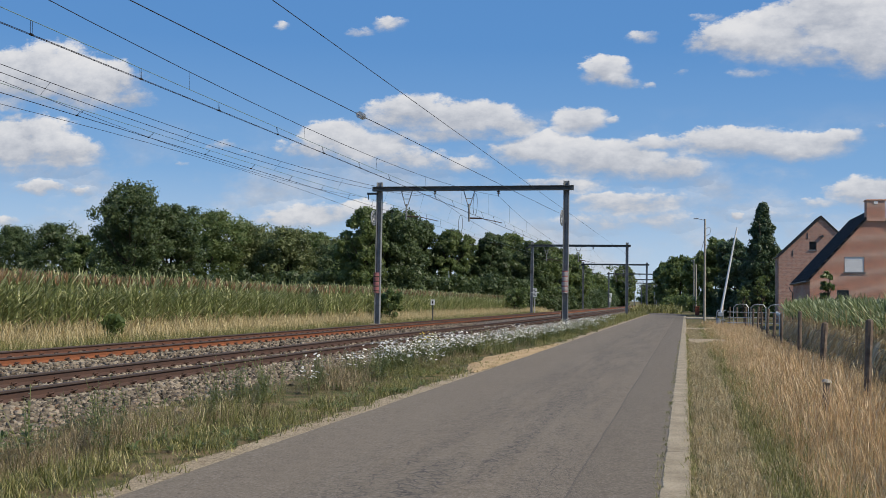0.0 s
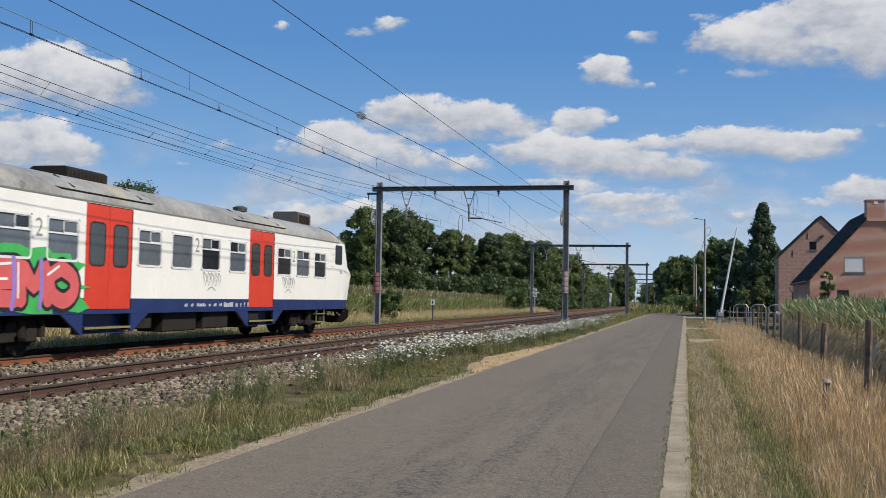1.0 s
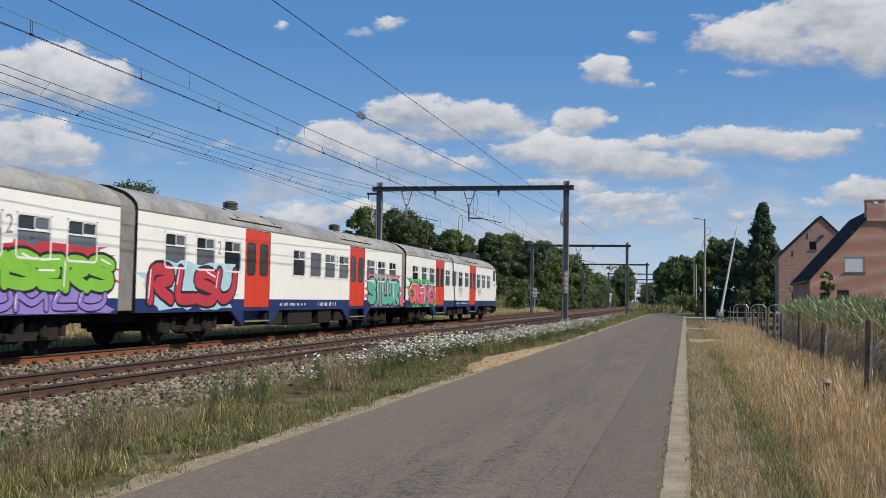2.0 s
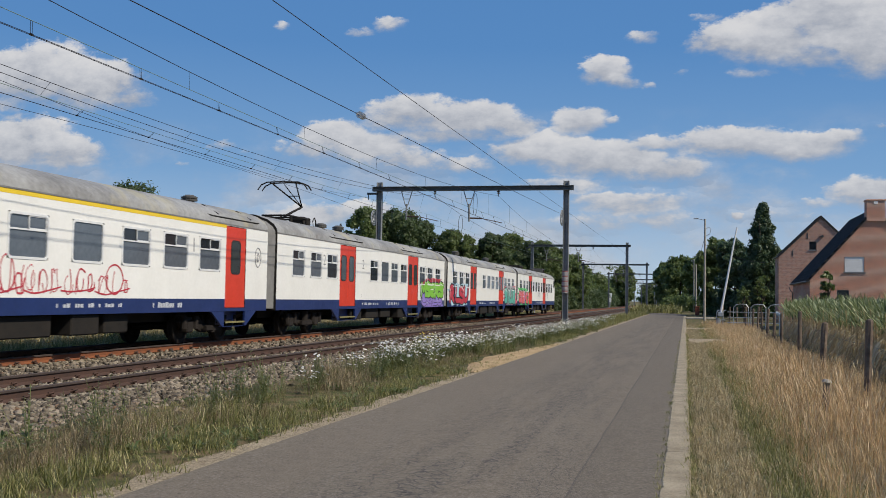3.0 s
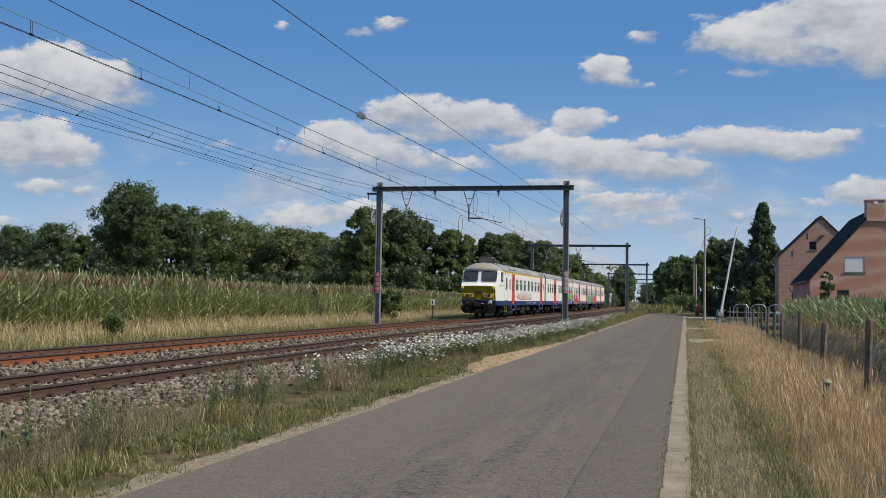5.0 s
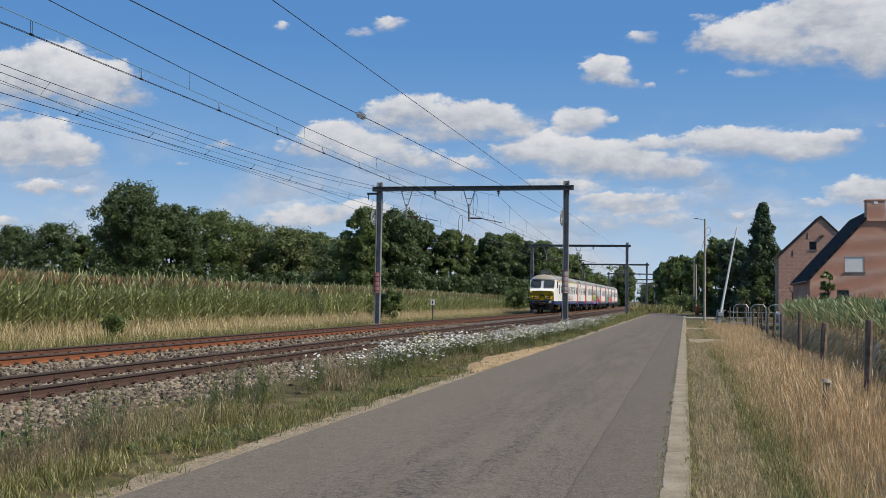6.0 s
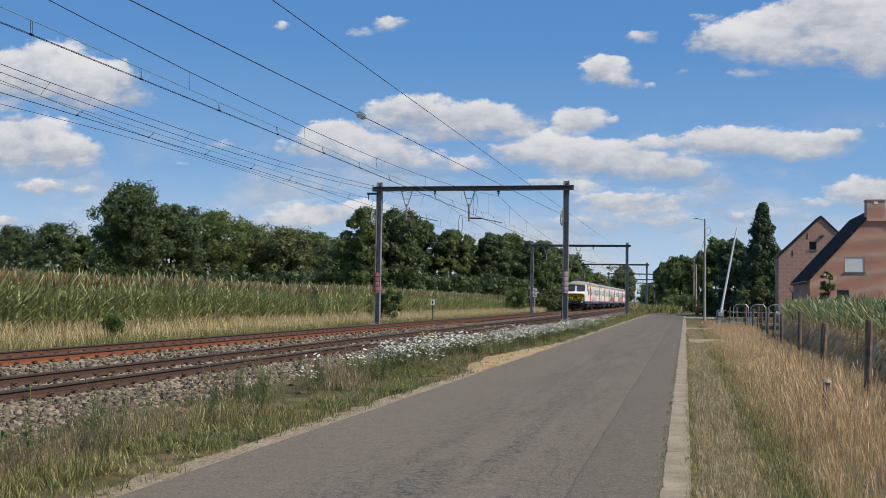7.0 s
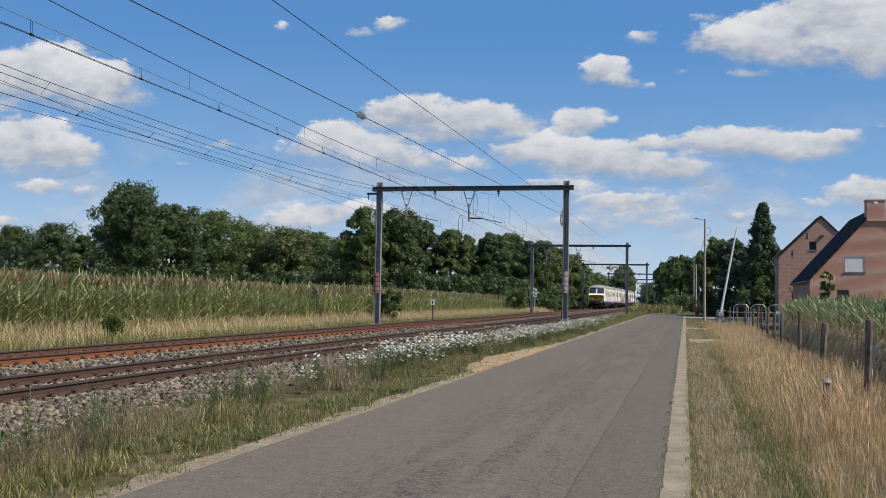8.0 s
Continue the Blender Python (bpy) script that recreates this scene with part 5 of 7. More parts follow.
def build_car(label, windows, doors, cab=0, stripe=False):
    car = tagged(base("railcar"), label, "railcar", "coupled cars of one train")
    y0, y1 = (1.25 if cab < 0 else 0.40), (PITCH - 1.25 if cab > 0 else PITCH - 0.40)
    holes = [(a, b, WIN[0], WIN[1]) for a, b, k in windows] + [(a, b, 1.0, 3.42) for a, b, n in doors]
    bands = [(0.90, 1.26, 1), (1.26, 3.46, 0)]
    bm = bmesh.new()
    for sx in (-1, 1):
        holed_side(bm, sx * HALF, y0, y1, holes, bands)
    for y in (y0, y1):
        bm.faces.new([bm.verts.new((x, y, z)) for x, z in ((-HALF, 0.9), (HALF, 0.9), *ROOF)]).material_index = 2
    bm.faces.new([bm.verts.new((x, y, 0.9)) for x, y in ((-HALF, y0), (HALF, y0), (HALF, y1), (-HALF, y1))]).material_index = 2
    part("body", bm, [P["white"], P["blue"], P["under"]], car)
    # roof
    bm = bmesh.new()
    ra, rb = (1.8 if cab < 0 else y0), (PITCH - 1.8 if cab > 0 else y1)
    rows = [[bm.verts.new((x, y, z)) for x, z in ROOF] for y in (ra, rb)]
    for i in range(len(ROOF) - 1):
        bm.faces.new((rows[0][i], rows[0][i + 1], rows[1][i + 1], rows[1][i]))
    tidy(bm)
    part("roof", bm, P["roof"], car, smooth=True)
    for sx in (-1, 1):
        bm = bmesh.new()
        box(bm, sx * 1.405 - 0.012, sx * 1.405 + 0.018, y0, y1, 3.44, 3.475)
        part("gutter", bm, P["bellows"], car)
        for a, b, n in doors:
            bm = bmesh.new()
            chain(bm, [(sx * 1.32, a - 1.1, 3.66), (sx * 1.37, a - 0.9, 3.64), (sx * 1.37, b + 0.9, 3.64), (sx * 1.32, b + 1.1, 3.66)], 0.022, 5)
            part("rain_strip", bm, P["under"], car)
            for q, w in ((a - 0.4, 0.35), (b + 0.5, 0.5)):
                bm = bmesh.new()
                prism(bm, [(sx * 1.30, 3.72), (sx * 1.33, 3.73), (sx * 0.80, 4.02), (sx * 0.78, 3.99)], "y", q, q + 0.06)
                part("roof_rib", tidy(bm), P["under"], car)
    if stripe:
        for sx in (-1, 1):
            bm = bmesh.new()
            box(bm, sx * HALF, sx * (HALF + 0.003), y0, doors[-1][0], 3.345, 3.44)
            part("first_class_stripe", bm, P["stripe"], car, "yellow stripe under the roof")
    for k, (a, b, kind) in enumerate(windows):
        for sx in (-1, 1):
            add_window(car, a, b, sx, kind, int(a * 37) + k)
    for a, b, n in doors:
        for sx in (-1, 1):
            add_door(car, a, b, sx, n)
    for y in (3.75, PITCH - 3.75):
        add_bogie(car, y)
    # boxes hung under the floor
    r = random.Random(len(label))
    y = 8.6
    while y < PITCH - 9.2:
        w = r.uniform(1.0, 2.4)
        for sx in (-1, 1):
            bm = bmesh.new()
            box(bm, *sorted((sx * 0.45, sx * r.uniform(1.22, 1.36))), y, min(y + w, PITCH - 8.4), r.uniform(0.36, 0.5), 0.9, bevel=0.03)
            part("equipment_box", bm, P["under"], car)
        y += w + r.uniform(0.3, 1.2)
    bm = bmesh.new()
    box(bm, -0.5, 0.5, 1.0, PITCH - 1.0, 0.62, 0.9)
    part("underframe", bm, P["under"], car)
    # bellows to the next car
    if cab <= 0:
        bm = bmesh.new()
        sect = [(-1.34, 0.95), (1.34, 0.95)] + [(x * 0.965, z - 0.07) for x, z in ROOF]
        a, b = PITCH - 0.40, PITCH + 0.40
        rows = []
        for k in range(17):
            yy = a + (b - a) * k / 16
            g = 1.0 if k % 2 else 0.975
            rows.append([bm.verts.new((x * g, yy, 2.4 + (z - 2.4) * g)) for x, z in sect])
        for r0, r1 in zip(rows, rows[1:]):
            for i in range(len(sect)):
                j = (i + 1) % len(sect)
                bm.faces.new((r0[i], r0[j], r1[j], r1[i]))
        tidy(bm)
        part("gangway_bellows", bm, P["bellows"], car, "grey folded gangway bellows")
        bm = bmesh.new()
        tube(bm, (0, PITCH - 0.6, 0.75), (0, PITCH + 0.6, 0.75), 0.12, sides=8)
        part("drawbar", bm, P["gear"], car)
    if cab:
        build_cab(car, cab)
    return car


def add_graffiti(car, name, label, mats, draw):
    bm = bmesh.new()
    draw(bm)
    return part(name, bm, [P[m] for m in mats], car, label)


def build_train():
    S = HALF + 0.006
    mid_win = [(1.75, 2.95, "slide"), (3.50, 4.70, "slide"), (5.25, 6.45, "slide"), (10.65, 11.85, "slide"), (12.30, 13.50, "fixed"), (13.85, 15.05, "slide"), (15.45, 16.65, "slide"),
               (19.00, 20.20, "slide"), (20.60, 21.80, "slide"), (22.35, 23.55, "slide")]
    mid_door = [(6.75, 8.70, 2), (16.80, 18.75, 2)]
    # rear car with the yellow-striped first class
    a = build_car("white railcar with yellow stripe, red doors and red scribbled graffiti",
                  [(7.45, 8.8, "slide"), (9.5, 10.85, "slide"), (11.5, 12.85, "slide"), (13.7, 14.95, "fixed"), (15.75, 17.1, "slide"), (17.75, 19.1, "slide"), (19.75, 21.1, "slide")],
                  [(5.6, 6.95, 1), (21.45, 22.85, 1)], cab=-1, stripe=True)
    # crew door and narrow window behind the cab
    for sx in (-1, 1):
        bm = bmesh.new()
        ring(bm, 2.45, 3.72, 1.30, 3.33, 0.02, 0.028, sx * (HALF - 0.003), sx * (HALF + 0.006))
        d = part("crew_door", tidy(bm), P["rubber"], a)
        bm = bmesh.new()
        rounded_plate(bm, 2.82, 3.46, 2.05, 3.0, 0.12, sx * (HALF - 0.02), sx * (HALF + 0.008))
        part("door_window", tidy(bm), P["glass"], d)
        bm = bmesh.new()
        ring(bm, 4.45, 4.9, 2.1, 2.95, 0.1, 0.05, sx * (HALF - 0.003), sx * (HALF + 0.01), 0)
        rounded_plate(bm, 4.44, 4.91, 2.09, 2.96, 0.1, sx * (HALF - 0.02), sx * (HALF + 0.004), 1)
        part("narrow_window", tidy(bm), [P["alu"], P["glass_sky_sheen"]], a)
    # plain oval emblem
    bm = bmesh.new()
    pts = [(HALF + 0.004, 23.75 + 0.22 * math.cos(q), 2.57 + 0.30 * math.sin(q)) for q in [2 * math.pi * k / 24 for k in range(25)]]
    chain(bm, pts, 0.018, 4)
    chain(bm, [(HALF + 0.004, 23.75 + 0.08 * math.cos(q), 2.57 + 0.13 * math.sin(q)) for q in [2 * math.pi * k / 12 for k in range(13)]], 0.022, 4)
    part("emblem", bm, P["mark"], a, "grey oval emblem")
    text_part(a, "825", 1.1, 2.27, 0.2, "mark")
    text_part(a, "1", 9.15, 2.55, 0.56, "mark")
    text_part(a, "1", 19.43, 2.55, 0.56, "mark")
    small_bars(a, 13.2, 14, 1.05, 0.1, "mark_pale"), small_bars(a, 17.3, 10, 1.03, 0.15, "mark_pale")

    def tag(bm):
        r = random.Random(5)
        y = 8.3
        for w in (1.2, 1.35, 1.2, 1.3, 1.3, 1.5):
            big = r.random() < 0.5
            for k in range(3):
                c = y + w * (0.18 + 0.31 * k) + r.uniform(-0.06, 0.06)
                rr, hz = (r.uniform(0.22, 0.34), r.uniform(0.28, 0.38)) if big and k == 1 else (r.uniform(0.08, 0.2), r.uniform(0.14, 0.27))
                mz = 1.40 + hz * 0.85 + r.uniform(-0.04, 0.06)
                turn, first = r.choice((-1, 1)), r.uniform(0, 6.28)
                pts = [(c + rr * math.cos(first + turn * q * 0.8) + q * r.uniform(0.0, 0.02), mz + hz * math.sin(first + turn * q * 0.8)) for q in range(r.randrange(7, 12))]
                ribbon(bm, pts, r.choice((0.022, 0.03, 0.04)), S + 0.0003 * k, 0)
                if r.random() < 0.6:
                    x0 = c + r.uniform(-0.15, 0.15)
                    ribbon(bm, [(x0, 1.36), (x0 + r.uniform(-0.06, 0.06), 1.62), (x0 + r.uniform(-0.08, 0.12), r.uniform(1.75, 2.02))], 0.03, S + 0.0006, 0)
            ribbon(bm, [(y, 1.42), (y + w * 0.3, 1.36 + r.uniform(-0.03, 0.05)), (y + w * 0.75, 1.44), (y + w, 1.5)], 0.035, S + 0.001, 0)
            y += w
        ribbon(bm, [(7.85, 1.65), (8.2, 1.55), (8.5, 1.5)], 0.04, S, 0)
        ribbon(bm, [(7.9, 1.8), (8.3, 1.62), (8.7, 1.58)], 0.04, S, 0)
    add_graffiti(a, "graffiti", "red scribbled line graffiti", ["crimson"], tag)
    roof_box(a, "cooling_unit", 1.95, 3.0, 0.5, 4.0, 4.52, "hood")
    roof_box(a, "roof_duct", 3.55, 4.5, 0.42, 4.0, 4.38, "hood")
    roof_vent(a, 6.6), roof_vent(a, 21.8)

    b = build_car("white railcar with red double doors, pantograph and green-purple graffiti", mid_win, mid_door)
    for q in (4.97, 9.7, 20.4):
        text_part(b, "2", q, 2.55, 0.56, "mark")
    small_bars(b, 9.6, 14, 1.05, 0.1, "mark_pale"), small_bars(b, 13.2, 10, 1.03, 0.15, "mark_pale")
    mats = ["ink", "lime", "violet", "chalk", "crimson"]

    def wild(bm):
        cloud_shape(bm, 19.2, 24.3, 0.92, 1.7, S, 2, 3, 0.1)
        cloud_shape(bm, 19.4, 24.2, 1.6, 2.45, S + 0.001, 4, 8, 0.2)
        lettering(bm, ["zig", "hook", "comb", "leg", "hook"], 19.4, 24.2, 1.3, 2.3, S + 0.003, (0, 1, 3), 0.27, 4)
        lettering(bm, ["cup", "zig", "foot", "cup"], 19.5, 24.0, 0.93, 1.45, S + 0.006, (0, 2, 3), 0.14, 6)
    add_graffiti(b, "graffiti", "lime and violet spray-painted lettering", mats, wild)
    # pantograph
    panto = base("pantograph")
    panto.parent = b
    panto["label"] = "raised single-arm pantograph"
    bm = bmesh.new()
    for sx in (-0.5, 0.5):
        tube(bm, (sx, 3.6, 4.30), (sx, 5.6, 4.30), 0.035, sides=6)
        for y in (3.8, 5.4):
            tube(bm, (sx, y, 4.02), (sx, y, 4.30), 0.07, 0.05, sides=8)
    for y in (3.6, 4.6, 5.6):
        tube(bm, (-0.55, y, 4.30), (0.55, y, 4.30), 0.035, sides=6)
    box(bm, -0.25, 0.25, 5.6, 6.5, 4.12, 4.42, bevel=0.04)
    part("base_frame", bm, P["under"], panto)
    knee = (0, 6.15, 4.83)
    bm = bmesh.new()
    tube(bm, (0, 4.4, 4.33), knee, 0.05, 0.045, sides=8)
    tube(bm, (-0.12, 4.2, 4.28), (-0.05, 6.1, 4.75), 0.02, sides=5)
    part("lower_arm", bm, P["under"], panto)
    bm = bmesh.new()
    for sx in (-1, 1):
        tube(bm, knee, (sx * 0.45, 4.35, 5.52), 0.028, sides=6)
    tube(bm, (-0.22, 5.27, 5.17), (0.22, 5.27, 5.17), 0.02, sides=5)
    tube(bm, knee, (0, 4.35, 5.50), 0.018, sides=5)
    part("upper_arm", bm, P["under"], panto)
    bm = bmesh.new()
    for y in (4.15, 4.55):
        chain(bm, [(-0.98, y, 5.30), (-0.85, y, 5.48), (-0.62, y, 5.58), (0, y, 5.60), (0.62, y, 5.58), (0.85, y, 5.48), (0.98, y, 5.30)], 0.025, 6)
    for sx in (-0.5, 0.5):
        tube(bm, (sx, 4.15, 5.55), (sx, 4.55, 5.55), 0.02, sides=5)
    part("collector_head", bm, P["under"], panto)
    roof_vent(b, 8.3), roof_vent(b, 9.6, 0.3)
    for y in (7.2, 10.4):
        bm = bmesh.new()
        chain(bm, [(0.1, y, 4.1), (0.1, y - 0.1, 4.35), (0.1, y + 0.1, 4.5), (0.1, y + 0.25, 4.35), (0.1, y + 0.25, 4.1)], 0.025, 5)
        part("cable_loop", bm, P["under"], b)

    c = build_car("white railcar with red double doors and teal bubble graffiti", mid_win, mid_door)
    for q in (4.97, 15.25, 20.4):
        text_part(c, "2", q, 2.55, 0.56, "mark")
    small_bars(c, 9.6, 14, 1.05, 0.1, "mark_pale"), small_bars(c, 13.2, 10, 1.03, 0.15, "mark_pale")
    mats = ["ink", "teal", "grey_spray", "chalk", "pink"]

    def bubble(bm):
        cloud_shape(bm, 18.75, 24.75, 0.93, 2.42, S, 4, 12, 0.16, 52)
        cloud_shape(bm, 19.3, 24.0, 0.95, 2.42, S + 0.0015, 2, 5, 0.05)
        lettering(bm, ["hook", "bar", "foot", "cup", "leg"], 19.35, 24.05, 0.93, 2.28, S + 0.003, (0, 1, 3), 0.36, 2)
    add_graffiti(c, "graffiti", "teal bubble lettering on grey and pink spray paint", mats, bubble)

    def klsc(bm):
        cloud_shape(bm, 0.8, 6.3, 0.95, 2.3, S, 1, 21, 0.14)
        lettering(bm, ["leg", "foot", "hook", "cup"], 1.0, 6.1, 1.0, 2.25, S + 0.002, (0, 2, 3), 0.3, 9)
    add_graffiti(c, "graffiti", "crimson lettering on pale blue spray paint", ["ink", "sky", "crimson", "chalk"], klsc)
    roof_vent(c, 8.6, 0.0, (4.18, 4.26, 4.34)), roof_vent(c, 18.8, 0.0, (4.18, 4.26, 4.34))

    d = build_car("white railcar with driving cab, red double doors and coral graffiti",
                  [(1.53, 2.73, "slide"), (3.33, 4.48, "slide"), (4.98, 6.18, "slide"), (8.68, 9.88, "slide"), (10.38, 11.58, "fixed"), (12.08, 13.28, "slide"), (13.88, 15.08, "slide"),
                   (17.53, 18.78, "slide"), (19.23, 20.53, "slide"), (20.98, 22.23, "slide")],
                  [(6.43, 8.43, 2), (15.33, 17.28, 2)], cab=1)
    for q in (4.72, 11.83, 19.0):
        text_part(d, "2", q, 2.55, 0.56, "mark")
    text_part(d, "825", PITCH - 0.9, 2.27, 0.2, "mark")
    small_bars(d, 11.2, 14, 1.05, 0.1, "mark_pale"), small_bars(d, 13.6, 10, 1.03, 0.15, "mark_pale")
    mats = ["ink", "coral", "violet", "chalk", "green"]

    def coral(bm):
        cloud_shape(bm, 0.7, 6.5, 0.92, 2.35, S, 4, 31, 0.13)
        lettering(bm, ["loop", "leg", "comb", "zig", "loop"], 1.1, 6.1, 0.93, 2.2, S + 0.003, (0, 1, 3), 0.34, 7)
        for y in (2.5, 3.9, 4.8):
            ribbon(bm, [(y, 2.05), (y + 0.05, 1.5), (y, 1.05)], 0.13, S + 0.009, 2)
    add_graffiti(d, "graffiti", "coral and violet lettering on bright green spray paint", mats, coral)

    def scribble(bm):
        r = random.Random(3)
        for y in (12.3, 18.1):
            for k in range(5):
                ribbon(bm, [(y + k * 0.22, 1.75), (y + k * 0.22 + r.uniform(-0.1, 0.1), 2.0), (y + k * 0.22 + 0.15, 1.85), (y + k * 0.22 + 0.05, 1.65)], 0.03, S, 0)
            ribbon(bm, [(y + 0.2, 1.5), (y + 0.45, 1.6), (y + 0.7, 1.5)], 0.03, S, 0)
    add_graffiti(d, "graffiti", "thin grey scribbled tags", ["mark"], scribble)
    roof_box(d, "roof_duct", 7.0, 8.7, 0.5, 4.0, 4.34)
    roof_box(d, "cooling_unit", PITCH - 3.3, PITCH - 2.0, 0.5, 4.0, 4.52, "hood")
    roof_vent(d, 17.6)
    return [a, b, c, d]


train = build_train()


def train_at(t):
    return 47.3 + 33.5 * (t - 3.5)


# ---------------------------------------------------------------- trees
def crown_mesh(name, clumps, leaves, leaf, mat, seed):
    """clumps: (x, y, z, radius). A shell of many small leaves round each clump's middle, over a few large inner sprays that close it."""
    r = np.random.RandomState(seed)

    def sprays(count, size, near, out):
        C = np.repeat(np.asarray(clumps), count, axis=0)
        n = len(C)
        d = r.normal(size=(n, 3))
        d /= np.linalg.norm(d, axis=1)[:, None]
        rad = C[:, 3] * r.uniform(near, out, n) ** 0.6
        mid = C[:, :3] + d * rad[:, None] * np.array([1, 1, 0.85])
        nrm = d + r.normal(size=(n, 3)) * 0.6 + np.array([0, 0, 0.25])
        nrm /= np.linalg.norm(nrm, axis=1)[:, None]
        u = np.cross(nrm, r.normal(size=(n, 3)))
        u /= np.linalg.norm(u, axis=1)[:, None]
        v = np.cross(nrm, u)
        s = (size * r.uniform(0.5, 1.4, n))[:, None]
        tri = np.stack([mid - u * s, mid + u * s * 0.7 - v * s * 0.62, mid + u * s * 0.55 + v * s * 0.7 + nrm * s * 0.25], 1)
        return tri.reshape(-1, 3)
    pts = np.concatenate([sprays(leaves, leaf, 0.45, 1.14), sprays(max(8, leaves // 6), leaf * 2.1, 0.12, 0.6)])
    return raw_mesh(name, pts, np.arange(len(pts)).reshape(-1, 3), [mat])


def build_tree(h, radius, mat, seed, low=0.12, clumps=110, leaves=62, leaf=0.24, label="", category="tree", lean=0.0, pointy=0.0):
    """A tapered trunk with limbs, and a crown of leaf clumps with gaps and an uneven outline."""
    r = random.Random(seed)
    tree = tagged(base("tree"), label, category, "trees round the fields")
    bm = bmesh.new()
    tr = 0.022 * h + 0.05
    top = h * 0.72
    chain(bm, [(0, 0, -0.2), (0.05 * r.uniform(-1, 1), 0, h * 0.2), (lean * h * 0.3 + r.uniform(-0.2, 0.2), r.uniform(-0.2, 0.2), h * 0.45), (lean * h * 0.5, 0, top)], tr, 8, taper=tr * 0.25)
    ends = []
    for k in range(9):
        a = k * 2.4 + r.uniform(-0.3, 0.3)
        z0 = h * r.uniform(0.18, 0.6)
        out = radius * r.uniform(0.45, 0.8)
        e = Vector((math.cos(a) * out, math.sin(a) * out, z0 + h * r.uniform(0.12, 0.28)))
        m = Vector((math.cos(a) * out * 0.5, math.sin(a) * out * 0.5, z0 + h * 0.06))
        chain(bm, [(0, 0, z0), m, e], tr * 0.42, 5, taper=tr * 0.1)
        ends.append(e)
    part("trunk", bm, M["bark"], tree)
    lobes = [(r.uniform(-0.5, 0.5) * radius, r.uniform(-0.5, 0.5) * radius, r.uniform(0.55, 0.86) * h, r.uniform(0.4, 0.62) * radius) for _ in range(7)]
    pts = []
    tries = 0
    while len(pts) < clumps and tries < 6000:
        tries += 1
        t = r.random()
        z = low * h + (1 - low) * h * t * 0.97
        if pointy:
            w = radius * min(1.0, (1 - t) * 1.5) ** 0.8 * (0.9 + 0.18 * math.sin(t * 34))
        else:
            w = radius * min(1.0, (math.sin(min(1, t * 1.25 + 0.22) * math.pi * 0.5) ** 0.8)) * math.sqrt(max(0.02, 1 - max(0, t - 0.35) ** 2 / 0.45))
        a = r.uniform(0, 2 * math.pi)
        w *= 0.82 + 0.42 * noise.noise((math.cos(a) * 1.6 + seed, math.sin(a) * 1.6, t * 3.2))
        rr = w * math.sqrt(r.uniform(0.18, 1.0))
        q = (math.cos(a) * rr + lean * z, math.sin(a) * rr, z, radius * (0.17 if pointy else r.uniform(0.13, 0.25)))
        if noise.noise((q[0] * 0.5 + seed * 3.1, q[1] * 0.5, q[2] * 0.42)) < -0.32:
            continue
        pts.append(q)
    for lx, ly, lz, lr in ([] if pointy else lobes):
        for _ in range(5):
            pts.append((lx + r.uniform(-lr, lr), ly + r.uniform(-lr, lr), min(h * 0.98, lz + r.uniform(-lr, lr) * 0.7), lr * r.uniform(0.3, 0.5)))
    ob = new("crown", crown_mesh("crown", pts, leaves, leaf, mat, seed))
    ob.parent = tree
    return tree


# x, y, height, radius
WOOD_WEST = [(-134.7, 183.4, 14.6, 6.4), (-120.3, 176.6, 14.6, 6.2), (-97.2, 151.4, 11.2, 3.2), (-73.7, 125.8, 16.6, 6.3), (-71.3, 132.5, 14.3, 4.8), (-74.0, 151.6, 14.8, 6.8), (-70.7, 157.6, 13.3, 6.0),
             (-62.4, 154.4, 12.3, 5.4), (-63.7, 169.6, 12.7, 5.2), (-57.7, 165.9, 11.2, 5.0), (-84.0, 140.0, 10.5, 5.0)]
WOOD_NORTH = [(-38.9, 121.9, 12.8, 3.6), (-36.1, 126.7, 12.9, 4.9), (-35.3, 135.2, 12.2, 3.6), (-31.1, 136.2, 11.0, 3.2), (-30.5, 146.8, 8.6, 3.0), (-26.1, 139.5, 10.8, 3.0), (-26.0, 152.4, 11.6, 3.6),
              (-22.6, 150.2, 10.4, 3.6), (-22.0, 162.0, 10.9, 3.6), (-21.6, 174.0, 10.6, 3.7), (-21.4, 186.0, 9.9, 3.8), (-21.4, 199.0, 8.8, 4.0), (-45.5, 140.0, 9.5, 5.0), (-51.0, 150.0, 9.5, 5.2)]
WOOD_FAR = [(-23.7, 271.9, 8.5, 6.0), (-17.4, 300.0, 12.2, 4.4), (-26.5, 333.4, 9.0, 6.5), (-24.0, 225.0, 7.6, 4.2), (-1.0, 206.0, 10.8, 4.2), (-4.1, 221.9, 9.8, 3.2), (2.2, 192.3, 9.8, 3.2),
            (-6.5, 420.0, 9.0, 7.0), (-14.0, 450.0, 9.0, 8.0), (-34.0, 430.0, 10.0, 9.0)]
WOOD_EAST = [(3.9, 141.4, 10.3, 2.7), (5.8, 131.6, 9.5, 2.8), (7.6, 126.9, 8.1, 2.6), (10.5, 136.0, 8.5, 3.2), (13.5, 140.0, 9.0, 3.6)]


